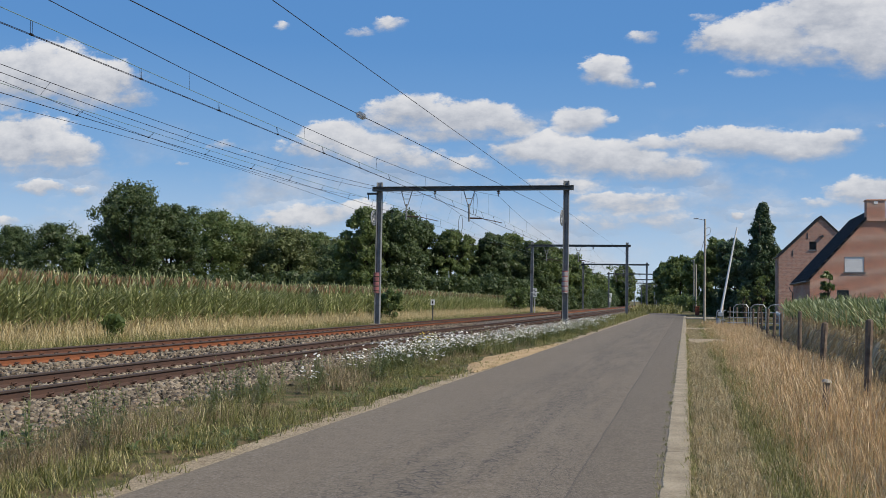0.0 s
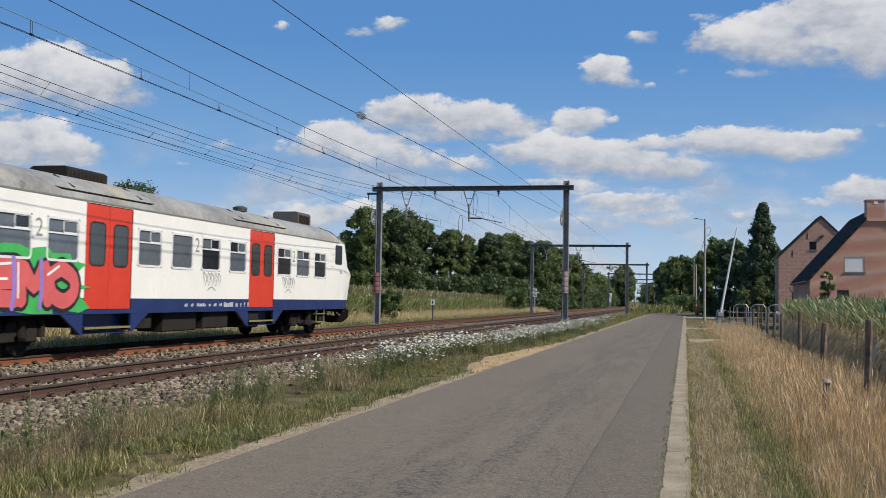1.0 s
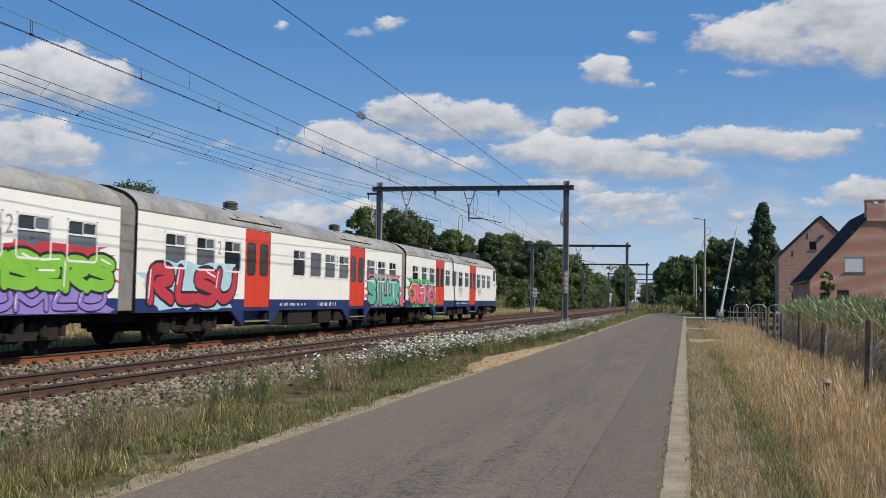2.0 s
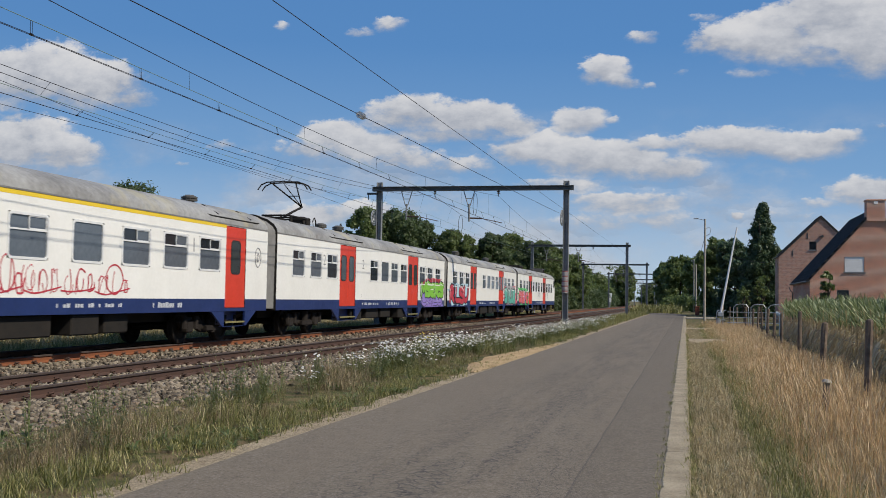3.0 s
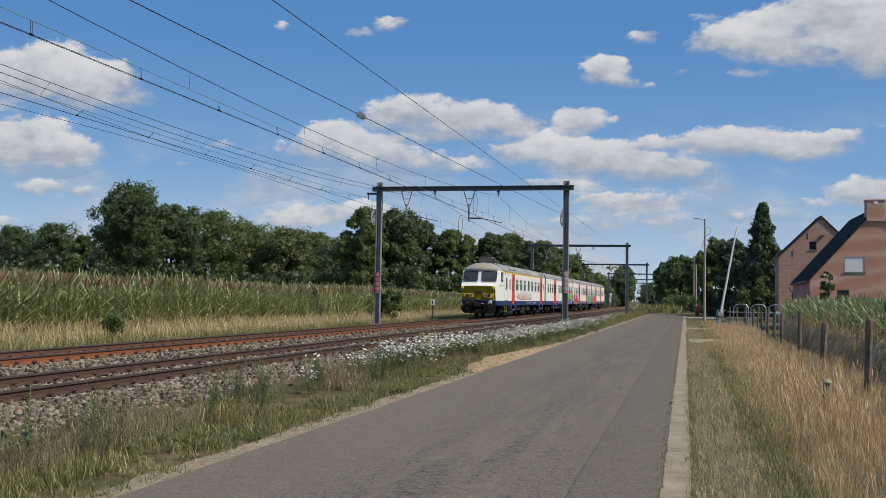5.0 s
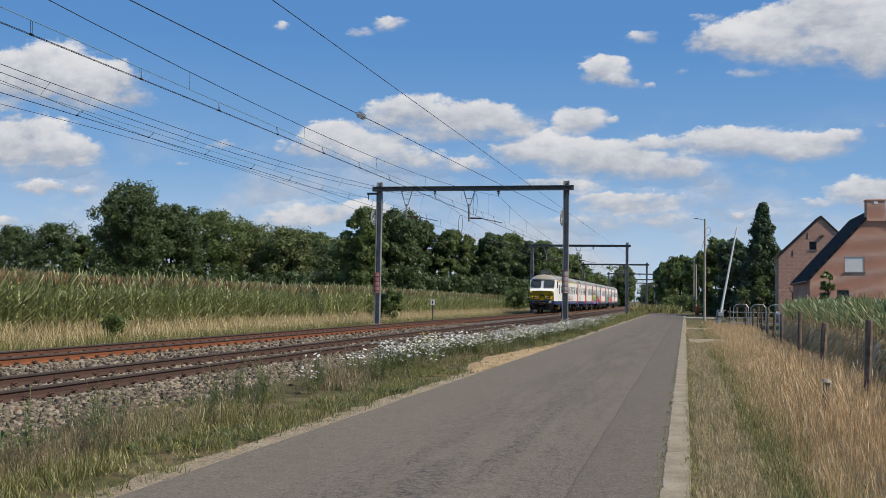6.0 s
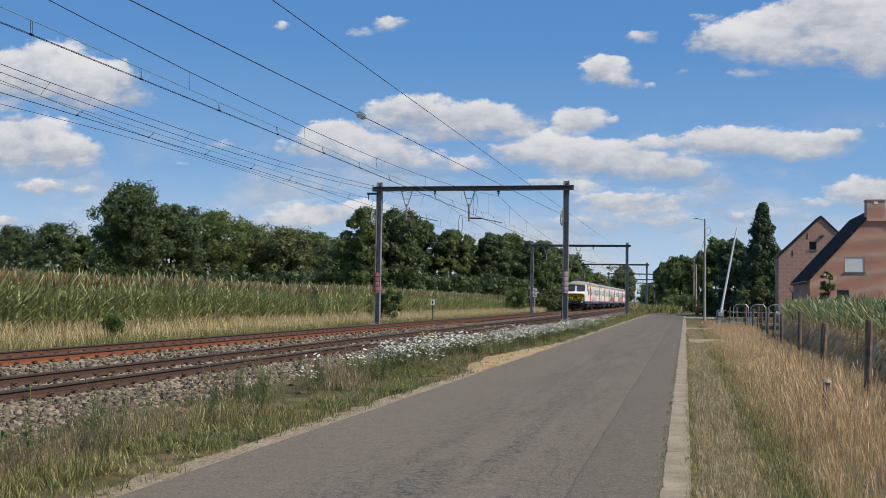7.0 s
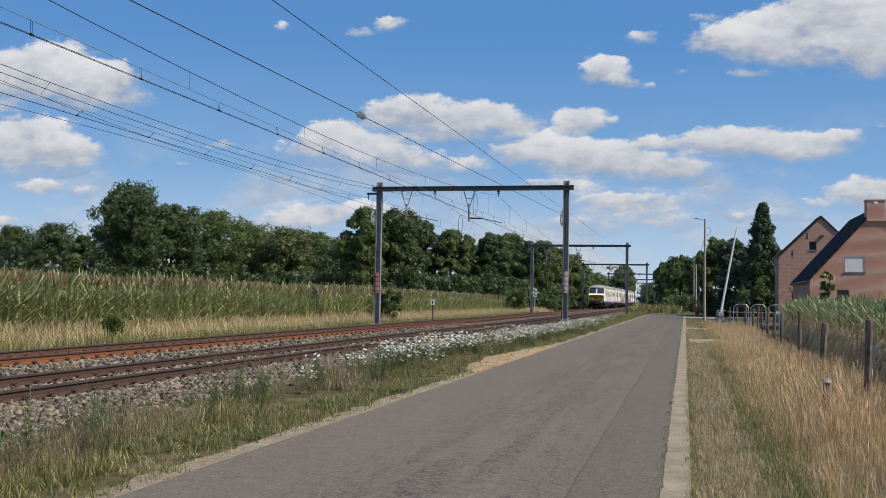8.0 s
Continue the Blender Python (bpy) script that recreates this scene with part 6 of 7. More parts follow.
def build_trees():
    k = 0
    for x, y, h, rad in WOOD_WEST + WOOD_NORTH + WOOD_FAR + WOOD_EAST:
        k += 1
        east, far = (x, y, h, rad) in WOOD_EAST, y > 185
        kind = "leaf_willow" if (x, y) in ((-62.4, 154.4), (-57.7, 165.9), (-70.7, 157.6)) else "leaf_ash" if k % 3 == 0 or far or y in (141.4, 162.0, 174.0, 186.0) else "leaf_oak"
        kind = "leaf_fir" if y in (131.6, 126.9, 140.0) and east else kind
        label = {"leaf_fir": "dark evergreen tree behind the brick houses", "leaf_willow": "pale grey-green willow at the edge of the wood", "leaf_ash": "leafy mid-green tree at the field's edge", "leaf_oak": "dark green broadleaf tree with a dense crown"}[kind]
        big = rad * h > 60
        t = build_tree(h, rad, M[kind], 100 + k, low=0.05 if not (x, y) == (-73.7, 125.8) else 0.12, clumps=170 if big else 120, leaves=122 if not far else 58, leaf=0.165 if not far else 0.26, label=label)
        t.matrix_basis = pose(x, y, 0.0, 0, 0, k * 47)
    # dark conifer by the houses
    t = build_tree(12.0, 2.65, M["leaf_fir"], 77, low=0.04, clumps=420, leaves=105, leaf=0.10, label="tall dark green conifer beside the brick houses", category="conifer", pointy=1.0)
    t.matrix_basis = pose(7.6, 108.3, 0)
    # slender saplings before the gable
    for x, y, h, rad, s in ((7.9, 62.0, 3.75, 0.55, 5), (12.6, 60.0, 3.3, 0.6, 6), (5.7, 84.0, 4.2, 0.9, 8), (5.0, 92.0, 3.4, 1.0, 9)):
        t = build_tree(h, rad * 0.72, M["leaf_ash"], 300 + s, low=0.2, clumps=13, leaves=7, leaf=0.062, label="slender young tree with sparse light green leaves")
        t.matrix_basis = pose(x, y, 0)
    # understorey along the wood's foot
    for k, (xa, ya, xb, yb, hh, n) in enumerate(((-150, 172, -88, 128, 4.2, 16), (-88, 132, -58, 146, 5.2, 13), (-62, 148, -40, 132, 5.4, 12), (-40, 122, -24, 132, 4.8, 13), (-24, 132, -20.5, 165, 4.6, 11), (-20, 165, -20, 320, 4.0, 14), (-3, 188, 3, 176, 2.6, 4), (3.2, 150, 8.5, 118, 3.4, 7))):
        pts = []
        r = random.Random(500 + k)
        for i in range(n * 11):
            t = r.random()
            pts.append((xa + (xb - xa) * t + r.uniform(-1.5, 1.5), ya + (yb - ya) * t + r.uniform(-1.5, 1.5), r.uniform(0.3, hh * 0.9), r.uniform(0.6, 1.3)))
        ob = new("hedge", crown_mesh("hedge", pts, 85, 0.19, M["leaf_ash" if k in (0, 6) else "leaf_oak"], 600 + k))
        tagged(ob, "thick green undergrowth along the foot of the wood", "undergrowth", kind="stuff")
    # a lone bush before the maize, and one at the far mast
    for k, (x, y, h, rad) in enumerate(((-19.9, 68.0, 2.1, 0.95), (-20.5, 125.0, 3.0, 1.8), (-19.6, 32.4, 0.85, 0.30))):
        t = build_tree(h, rad, M["leaf_ash"], 700 + k, low=0.05, clumps=34, leaves=40, leaf=0.10, label="small green bush in the dry grass", category="bush")
        t.matrix_basis = pose(x, y, 0)


build_trees()


# ---------------------------------------------------------------- maize, grasses, flowers, stones
def strip(path, widths, side):
    """Quads along a path; side: a unit vector across the blade."""
    v = []
    for q, w in zip(path, widths):
        q = np.asarray(q)
        v += [q - side * w / 2, q + side * w / 2]
    f = [(2 * i, 2 * i + 1, 2 * i + 3, 2 * i + 2) for i in range(len(path) - 1)]
    return np.array(v), np.array(f)


def join(pieces):
    vs, fs, ms, off = [], [], [], 0
    for (v, f), m in pieces:
        vs.append(v), fs.append(f + off), ms.append(np.full(len(f), m))
        off += len(v)
    return np.concatenate(vs), np.concatenate(fs), np.concatenate(ms)


def maize(seed, dry):
    """One maize plant, 1 unit = 1 m, about 2.3 m high: stalk, arching leaves, tassel."""
    r = random.Random(seed)
    h = 2.05
    out = []
    for s in (np.array([1.0, 0, 0]), np.array([0, 1.0, 0])):
        out.append((strip([(0, 0, 0), (0, 0, h)], (0.03, 0.015), s), 1 if dry else 0))
    for k in range(13):
        a = (k % 2) * math.pi + r.uniform(-0.7, 0.7)
        d = np.array([math.cos(a), math.sin(a), 0])
        side = np.array([-math.sin(a), math.cos(a), 0.25 * r.uniform(-1, 1)])
        z = 0.18 + k * 0.145
        ln = r.uniform(0.55, 0.85) * (0.7 if k > 10 else 1)
        rise = r.uniform(0.30, 0.55) * (1.25 if k > 8 else 1)
        droop = r.uniform(0.35, 0.9)
        if dry and k < 8:
            rise, droop = 0.12, 1.5
        else:
            rise, droop = rise * (1.15 if k < 9 else 0.85), droop * 0.7
        path = [(0, 0, z)]
        for t in (0.25, 0.5, 0.75, 1.0):
            path.append(tuple(d * ln * t * (1 - 0.15 * t)) [:2] + (z + rise * t * 1.6 - droop * ln * t * t,))
        out.append((strip(path, (0.028, 0.054, 0.050, 0.036, 0.004), side), 1 if (k < 2 or dry and k < 8) else 0))
    for k in range(6):
        a = r.uniform(0, 6.28)
        sp = 0.0 if k == 0 else r.uniform(0.05, 0.13)
        d = np.array([math.cos(a) * sp, math.sin(a) * sp, 0])
        out.append((strip([(0, 0, h - 0.05), tuple(d * 0.6 + np.array([0, 0, h + 0.14])), tuple(d * 1.3 + np.array([0, 0, h + 0.30]))], (0.012, 0.030, 0.012), np.array([-math.sin(a), math.cos(a), 0])), 2))
    return join(out)


def tuft(seed, blades, h, spread, wide, arch=0.5, far=False):
    r = random.Random(seed)
    out = []
    for k in range(blades):
        a, l = r.uniform(0, 6.28), h * r.uniform(0.5, 1.1)
        o = np.array([r.uniform(-spread, spread), r.uniform(-spread, spread), 0])
        d = np.array([math.cos(a), math.sin(a), 0])
        b = r.uniform(0.1, arch)
        side = np.array([-math.sin(a), math.cos(a), 0])
        tip = tuple(o + d * l * b + np.array([0, 0, l * (1 - b * 0.35)]))
        if far:
            out.append((strip([tuple(o), tip], (wide, wide * 0.35), side), 0))
        else:
            out.append((strip([tuple(o), tuple(o + d * l * b * 0.35 + np.array([0, 0, l * 0.6])), tip], (wide, wide * 0.8, wide * 0.2), side), 0))
    return join(out)


def seeding(seed, h):
    """A thin culm with a feathery head."""
    r = random.Random(seed)
    out = []
    for k in range(7):
        a = r.uniform(0, 6.28)
        d = np.array([math.cos(a), math.sin(a), 0])
        side = np.array([-math.sin(a), math.cos(a), 0])
        l = h * r.uniform(0.7, 1.15)
        o = d * r.uniform(0, 0.1)
        b = r.uniform(0.05, 0.3)
        p1, p2 = o + d * l * b * 0.4 + np.array([0, 0, l * 0.72]), o + d * l * b + np.array([0, 0, l])
        out.append((strip([tuple(o), tuple(p1)], (0.0035, 0.003), side), 0))
        out.append((strip([tuple(p1), tuple((p1 + p2) / 2), tuple(p2)], (0.004, 0.010, 0.002), side), 0))
    return join(out)


def weed(seed, h):
    r = random.Random(seed)
    out = []
    for s in range(5):
        a0 = r.uniform(0, 6.28)
        lean = np.array([math.cos(a0), math.sin(a0), 0]) * r.uniform(0.05, 0.35)
        hh = h * r.uniform(0.6, 1.1)
        out.append((strip([(0, 0, 0), tuple(lean * hh + np.array([0, 0, hh]))], (0.012, 0.005), np.array([1.0, 0, 0])), 0))
        for k in range(11):
            t = 0.15 + 0.08 * k
            a = r.uniform(0, 6.28)
            d = np.array([math.cos(a), math.sin(a), r.uniform(-0.1, 0.6)])
            o = lean * hh * t + np.array([0, 0, hh * t])
            l = 0.16 * (1.2 - t)
            out.append((strip([tuple(o), tuple(o + d * l * 0.5), tuple(o + d * l)], (0.006, 0.028, 0.004), np.array([-math.sin(a), math.cos(a), 0])), 0))
    return join(out)


def rosette(seed):
    """A low plant of broad leaves."""
    r = random.Random(seed)
    out = []
    for k in range(9):
        a = r.uniform(0, 6.28)
        d = np.array([math.cos(a), math.sin(a), 0])
        l, up = r.uniform(0.10, 0.24), r.uniform(0.2, 1.1)
        path = [(0, 0, 0.01), tuple(d * l * 0.5 + np.array([0, 0, l * up * 0.7])), tuple(d * l + np.array([0, 0, l * up * 0.75]))]
        out.append((strip(path, (0.01, 0.045, 0.006), np.array([-math.sin(a), math.cos(a), 0])), 0))
    return join(out)


def daisy(seed):
    """A cluster of white flower heads on thin stems."""
    r = random.Random(seed)
    out = []
    for k in range(7):
        o = np.array([r.uniform(-0.16, 0.16), r.uniform(-0.16, 0.16), 0])
        h = r.uniform(0.32, 0.6)
        e = o * 1.5 + np.array([0, 0, h])
        out.append((strip([tuple(o * 0.4), tuple(e)], (0.008, 0.006), np.array([0.7, 0.7, 0])), 0))
        R = r.uniform(0.018, 0.031)
        tilt = np.array([r.uniform(-0.2, 0.6), r.uniform(-0.6, 0.1), 0])
        ring_v = []
        for q in range(6):
            a = q * math.pi / 3
            p = np.array([math.cos(a) * R, math.sin(a) * R, 0])
            p[2] = -(p @ tilt)
            ring_v.append(e + p)
        v = np.array(ring_v)
        out.append(((v, np.array([(0, 1, 2, 3), (0, 3, 4, 5)])), 1))
        c = e + np.array([0.0, 0, 0.006])
        q = R * 0.32
        out.append(((np.array([c + [q, 0, -q * tilt[0]], c + [0, q, -q * tilt[1]], c + [-q, 0, q * tilt[0]], c + [0, -q, q * tilt[1]]]), np.array([(0, 1, 2, 3)])), 2))
        a = r.uniform(0, 6.28)
        d = np.array([math.cos(a), math.sin(a), 0.3])
        out.append((strip([tuple(e * 0.45), tuple(e * 0.45 + d * 0.05), tuple(e * 0.45 + d * 0.1)], (0.004, 0.03, 0.003), np.array([-math.sin(a), math.cos(a), 0])), 0))
    return join(out)


def pebble(seed):
    r = random.Random(seed)
    v = np.array([(x, y, z) for z in (-1, 1) for y in (-1, 1) for x in (-1, 1)], float)
    for q in v:
        k = r.uniform(0.55, 1.0)
        q *= np.array([0.5 * k, 0.38 * r.uniform(0.7, 1.0), 0.33 * r.uniform(0.6, 1.0)])
        q += np.array([r.uniform(-0.17, 0.17) for _ in range(3)])
    ax = Euler((r.uniform(0, 3), r.uniform(0, 3), r.uniform(0, 3))).to_matrix()
    v = np.array([tuple(ax @ Vector(q)) for q in v])
    return v, np.array([(0, 2, 3, 1), (4, 5, 7, 6), (0, 1, 5, 4), (2, 6, 7, 3), (0, 4, 6, 2), (1, 3, 7, 5)]), np.zeros(6, int)


def sow(name, protos, places, mats, label, category, seed=0, far=None):
    """Spreads several prototypes over the places, as one joined object."""
    r = random.Random(seed)
    kinds = protos + (far or [])
    lots = [[] for _ in kinds]
    for p in places:
        if far and p[1] > 27:
            lots[len(protos) + r.randrange(len(far))].append(p)
        else:
            lots[r.randrange(len(protos))].append(p)
    v, f, m = merge([scatter("", pr, lot, None) for pr, lot in zip(kinds, lots) if lot])
    ob = new(name, raw_mesh(name, v, f, mats, m))
    return tagged(ob, label, category, kind="stuff")


def rand_place(r, x, y, z, s, lean=0.28, wide=(0.8, 1.35)):
    return (x, y, z, r.uniform(0, 6.28), s, r.uniform(-lean, lean), r.uniform(-lean, lean), r.uniform(*wide))


M["weed_broad"] = foliage("weed_broad", (0.07, 0.095, 0.03), (0.14, 0.18, 0.06), (0.22, 0.24, 0.10), 0.4)


def build_fields():
    r = random.Random(11)
    places = []
    for row in range(5):
        x0 = -21.6 - 0.75 * row
        y = 22.0 + row * 1.2
        while y < 128:
            grow = 0.985 + 0.09 * noise.noise((y * 0.08, row * 0.3, 0)) - 0.0012 * max(0, y - 30) + 0.03 * row / 5
            places.append(rand_place(r, x0 + r.uniform(-0.12, 0.12), y, 0, grow * r.uniform(0.93, 1.06), 0.05))
            y += r.uniform(0.13, 0.24)
    sow("maize_field", [maize(s, False) for s in range(6)], places, [M["corn"], M["corn_dry"], M["tassel"]], "dense field of tall green maize with brown tassels", "maize", 1)
    places = []
    for row in range(7):
        x0 = 4.5 + 0.7 * row
        y = 9.0
        while y < 60 - row * 0.4:
            x = x0 + 0.02 * (y - 16)
            places.append(rand_place(r, x + r.uniform(-0.1, 0.1), y, 0, (0.79 + 0.05 * noise.noise((y * 0.1, row, 5))) * r.uniform(0.92, 1.05), 0.06))
            y += r.uniform(0.14, 0.26)
    sow("maize_field", [maize(40 + s, True) for s in range(6)], places, [M["corn_east"], M["corn_dry"], M["corn_east"]], "maize field behind the fence, green above dry lower leaves", "maize", 2)

    # dry grass between the far track and the maize
    places = []
    for k in range(4300):
        y = 18 + 130 * r.random() ** 1.3
        x = r.uniform(-21.6, -18.5)
        tall = 1.15 if x < -19.3 else 0.75
        places.append(rand_place(r, x, y, 0, tall * r.uniform(0.6, 1.25)))
    sow("dry_grass", [tuft(s, 8, 0.6, 0.16, 0.015, 0.6, True) for s in range(5)], places, [M["grass_straw"]], "straw-coloured tall grass between track and maize", "grass", 3)
    places = [rand_place(r, r.uniform(-20.0, -17.5), 18 + 110 * r.random() ** 1.4, 0, r.uniform(0.35, 0.8)) for _ in range(4200)]
    sow("green_grass", [tuft(20 + s, 8, 0.5, 0.16, 0.016, 0.6, True) for s in range(4)], places, [M["grass_green"]], "green grass along the far track", "grass", 4)

    # near verge, between road and ballast
    def keep(x, y):
        """Bare sand and grit stay open."""
        return not (24.0 < y < 38.5 and x > -5.75 + 0.25 * math.sin(y)) and noise.noise((x * 0.9, y * 0.45, 7)) > -0.34
    green, dry, low = [], [], []
    for k in range(19000):
        y = 6.5 + 62 * r.random() ** 1.7
        x = r.uniform(-8.0, -5.05)
        if not keep(x, y):
            continue
        n1 = noise.noise((x * 0.5, y * 0.25, 2))
        clump = max(0.42, min(1.45, 0.95 + 1.3 * noise.noise((x * 1.1, y * 0.8, 33))))
        edge = (x + 4.9) / -3.4
        s = (0.22 + 0.62 * min(1, edge * 1.4)) * r.uniform(0.45, 1.1) * clump * max(0.25, min(1.0, (x + 8.1) / 1.7))
        if x < -6.9 and r.random() < (-6.9 - x) * 1.25:
            continue
        if edge < 0.3 and r.random() < 0.35:
            low.append(rand_place(r, x, y, 0, r.uniform(0.5, 1.1)))
        elif n1 + r.uniform(-0.3, 0.3) > 0.02:
            green.append(rand_place(r, x, y, 0, s))
        else:
            dry.append(rand_place(r, x, y, 0, s))
    sow("green_grass", [tuft(30 + s, 7, 0.44, 0.13, 0.010, 0.9) for s in range(6)], green, [M["grass_green"]], "rough green grass on the verge by the track", "grass", 5, [tuft(35 + s, 7, 0.48, 0.15, 0.012, 0.7, True) for s in range(4)])
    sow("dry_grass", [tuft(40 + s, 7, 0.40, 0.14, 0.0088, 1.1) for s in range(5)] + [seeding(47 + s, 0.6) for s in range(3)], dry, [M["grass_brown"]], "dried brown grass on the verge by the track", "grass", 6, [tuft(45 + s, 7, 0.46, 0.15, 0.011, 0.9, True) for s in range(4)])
    low += [rand_place(r, r.uniform(-5.2, -4.72), 6.5 + 40 * r.random() ** 1.6, 0, r.uniform(0.3, 1.0)) for _ in range(420)]
    sow("low_grass", [tuft(50 + s, 10, 0.13, 0.12, 0.011, 0.9, True) for s in range(3)], low, [M["grass_green"]], "short green plants creeping onto the road's edge", "grass", 7)
    places = []
    for k in range(2600):
        y = 6.5 + 45 * r.random() ** 1.6
        x = r.uniform(-7.9, -4.85)
        if keep(x, y) and noise.noise((x * 0.8, y * 0.4, 21)) > 0.02:
            places.append(rand_place(r, x, y, 0, r.uniform(0.25, 0.65), 0.2))
    sow("broadleaf_weeds", [rosette(140 + q) for q in range(4)], places, [M["weed_broad"]], "low broad-leaved green weeds among the verge grass", "weeds", 17)
    # weeds in the joint between asphalt and kerb
    places = [rand_place(r, ROAD_R + r.uniform(-0.05, 0.015), 5.8 + 40 * r.random() ** 1.5, 0.01, r.uniform(0.15, 0.55)) for _ in range(420) if r.random() < 0.8]
    places += [rand_place(r, 0.06 + r.uniform(-0.01, 0.05), 5.8 + 50 * r.random() ** 1.5, 0.0, r.uniform(0.3, 0.9)) for _ in range(700)]
    sow("low_grass", [tuft(150 + q, 8, 0.13, 0.05, 0.007, 0.9, True) for q in range(3)], places, [M["grass_green"]], "small weeds growing in the joints of the kerb", "grass", 18)
    places = []
    for cx, cy, n, rad in ((-6.9, 15.6, 13, 0.6), (-7.0, 11.2, 8, 0.4), (-6.7, 18.5, 9, 0.6), (-6.3, 9.3, 8, 0.6), (-6.3, 13.0, 6, 0.8), (-6.1, 20.5, 10, 0.9), (-6.4, 26.0, 10, 1.2), (-6.4, 35.0, 10, 1.5)):
        for _ in range(n):
            places.append(rand_place(r, cx + r.gauss(0, rad * 0.5), cy + r.gauss(0, rad), 0, r.uniform(0.6, 1.15), 0.2))
    sow("tall_weeds", [weed(60 + s, 0.7) for s in range(4)], places, [M["weed"]], "tall grey-green weeds at the foot of the ballast", "weeds", 8)

    # white flowers along the ballast
    places = []
    for cx, cy, n, sx, sy in ((-6.6, 17.0, 4, 0.3, 0.6), (-6.65, 19.6, 9, 0.3, 0.7), (-6.45, 23.2, 55, 0.3, 0.8), (-6.6, 27.0, 60, 0.36, 1.2), (-6.35, 31.0, 60, 0.34, 1.3), (-6.2, 37.0, 55, 0.36, 1.8), (-6.05, 43.5, 65, 0.36, 2.0), (-5.9, 51.0, 60, 0.36, 2.4), (-5.8, 59.0, 50, 0.36, 2.6), (-5.7, 71.0, 30, 0.36, 3.0)):
        for _ in range(max(1, n // 5)):
            mx, my = cx + r.gauss(0, sx), cy + r.gauss(0, sy)
            for _ in range(r.randrange(6, 12)):
                places.append(rand_place(r, mx + r.gauss(0, 0.09), my + r.gauss(0, 0.20), 0, r.uniform(0.75, 1.25), 0.2))
    sow("white_flowers", [daisy(70 + s) for s in range(6)], places, [M["weed"], M["petal"], M["pollen"]], "clumps of white daisy-like flowers by the ballast", "flowers", 9)
    places = [rand_place(r, -7.0 + r.gauss(0, 0.15), 27.5 + r.gauss(0, 0.25), 0.1, r.uniform(0.8, 1.2), 0.15) for _ in range(8)]
    sow("yellow_flowers", [daisy(80 + s) for s in range(2)], places, [M["weed"], M["petal_yellow"], M["petal_yellow"]], "small yellow-flowered weed beside the rails", "flowers", 10)

    # right verge: short mixed grass by the kerb, tall rust-coloured grass by the fence
    green, dry, rust, low = [], [], [], []
    for k in range(25500):
        y = 5.6 + 75 * r.random() ** 2.1
        x = 0.09 + (3.3 + 0.02 * (y - 16)) * r.random()
        n1 = noise.noise((x * 0.6, y * 0.22, 12))
        bare = 44.5 < y < 49.5 and x < 1.9 or 66 < y < 70 and x < 1.6
        if bare:
            continue
        tallness = max(0.0, min(1.0, (x - 0.85 + 0.5 * n1) / 1.5))
        if x > 2.3:
            tallness *= 0.7
        if y < 13:
            tallness *= max(0.25, (y - 4) / 9)
        if tallness > 0.12 and r.random() < 0.25 + 0.6 * tallness:
            rust.append(rand_place(r, x, y, 0, (0.34 + 0.42 * tallness) * r.uniform(0.6, 1.2)))
        elif (x > 0.7 + 0.3 * n1 and n1 + r.uniform(-0.3, 0.3) > 0.10) or (0.8 < x < 1.6 and r.random() < 0.5):
            green.append(rand_place(r, x, y, 0, (0.5 + 0.5 * tallness) * r.uniform(0.6, 1.15)))
        else:
            dry.append(rand_place(r, x, y, 0, (0.45 + 0.5 * tallness) * r.uniform(0.6, 1.15)))
    sow("rust_grass", [tuft(90 + s, 8, 0.62, 0.13, 0.0070, 0.85) for s in range(5)] + [seeding(95 + s, 0.85) for s in range(5)], rust, [M["grass_rust"]], "tall rust-brown dried grass along the fence", "grass", 11, [tuft(97 + s, 7, 0.66, 0.14, 0.010, 0.7, True) for s in range(4)])
    sow("green_grass", [tuft(100 + s, 8, 0.36, 0.13, 0.0085, 0.95) for s in range(6)], green, [M["grass_green"]], "green grass between kerb and fence", "grass", 12, [tuft(105 + s, 7, 0.36, 0.14, 0.010, 0.8, True) for s in range(4)])
    sow("dry_grass", [tuft(110 + s, 8, 0.30, 0.13, 0.008, 1.1) for s in range(6)], dry, [M["grass_dry"]], "bleached short grass beside the kerb", "grass", 13, [tuft(115 + s, 7, 0.34, 0.14, 0.010, 0.9, True) for s in range(4)])
    # grassy mound where the lane bends away
    places = [rand_place(r, r.uniform(-7.5, -1.0), r.uniform(150, 185), 0, r.uniform(1.2, 2.4)) for _ in range(900)]
    sow("green_grass", [tuft(120 + s, 9, 0.6, 0.3, 0.035, 0.6, True) for s in range(3)], places, [M["grass_green"]], "tall grass where the lane bends away", "grass", 14)
    places = [rand_place(r, r.uniform(-7.0, -4.9), 60 + 90 * r.random(), 0, r.uniform(0.5, 1.0)) for _ in range(1500)]
    sow("green_grass", [tuft(130 + s, 8, 0.5, 0.2, 0.022, 0.6, True) for s in range(3)], places, [M["grass_green"]], "grass along the far stretch of the lane", "grass", 15)

    # crushed stone
    places = []

    def bed(x):
        prof = [(-18.2, -0.05), (-17.3, 0.03), (-16.7, 0.09), (-14.5, 0.10), (-12.3, 0.09), (-10.0, 0.10), (-8.7, 0.08), (-7.5, -0.06)]
        return float(np.interp(x, [q[0] for q in prof], [q[1] for q in prof]))
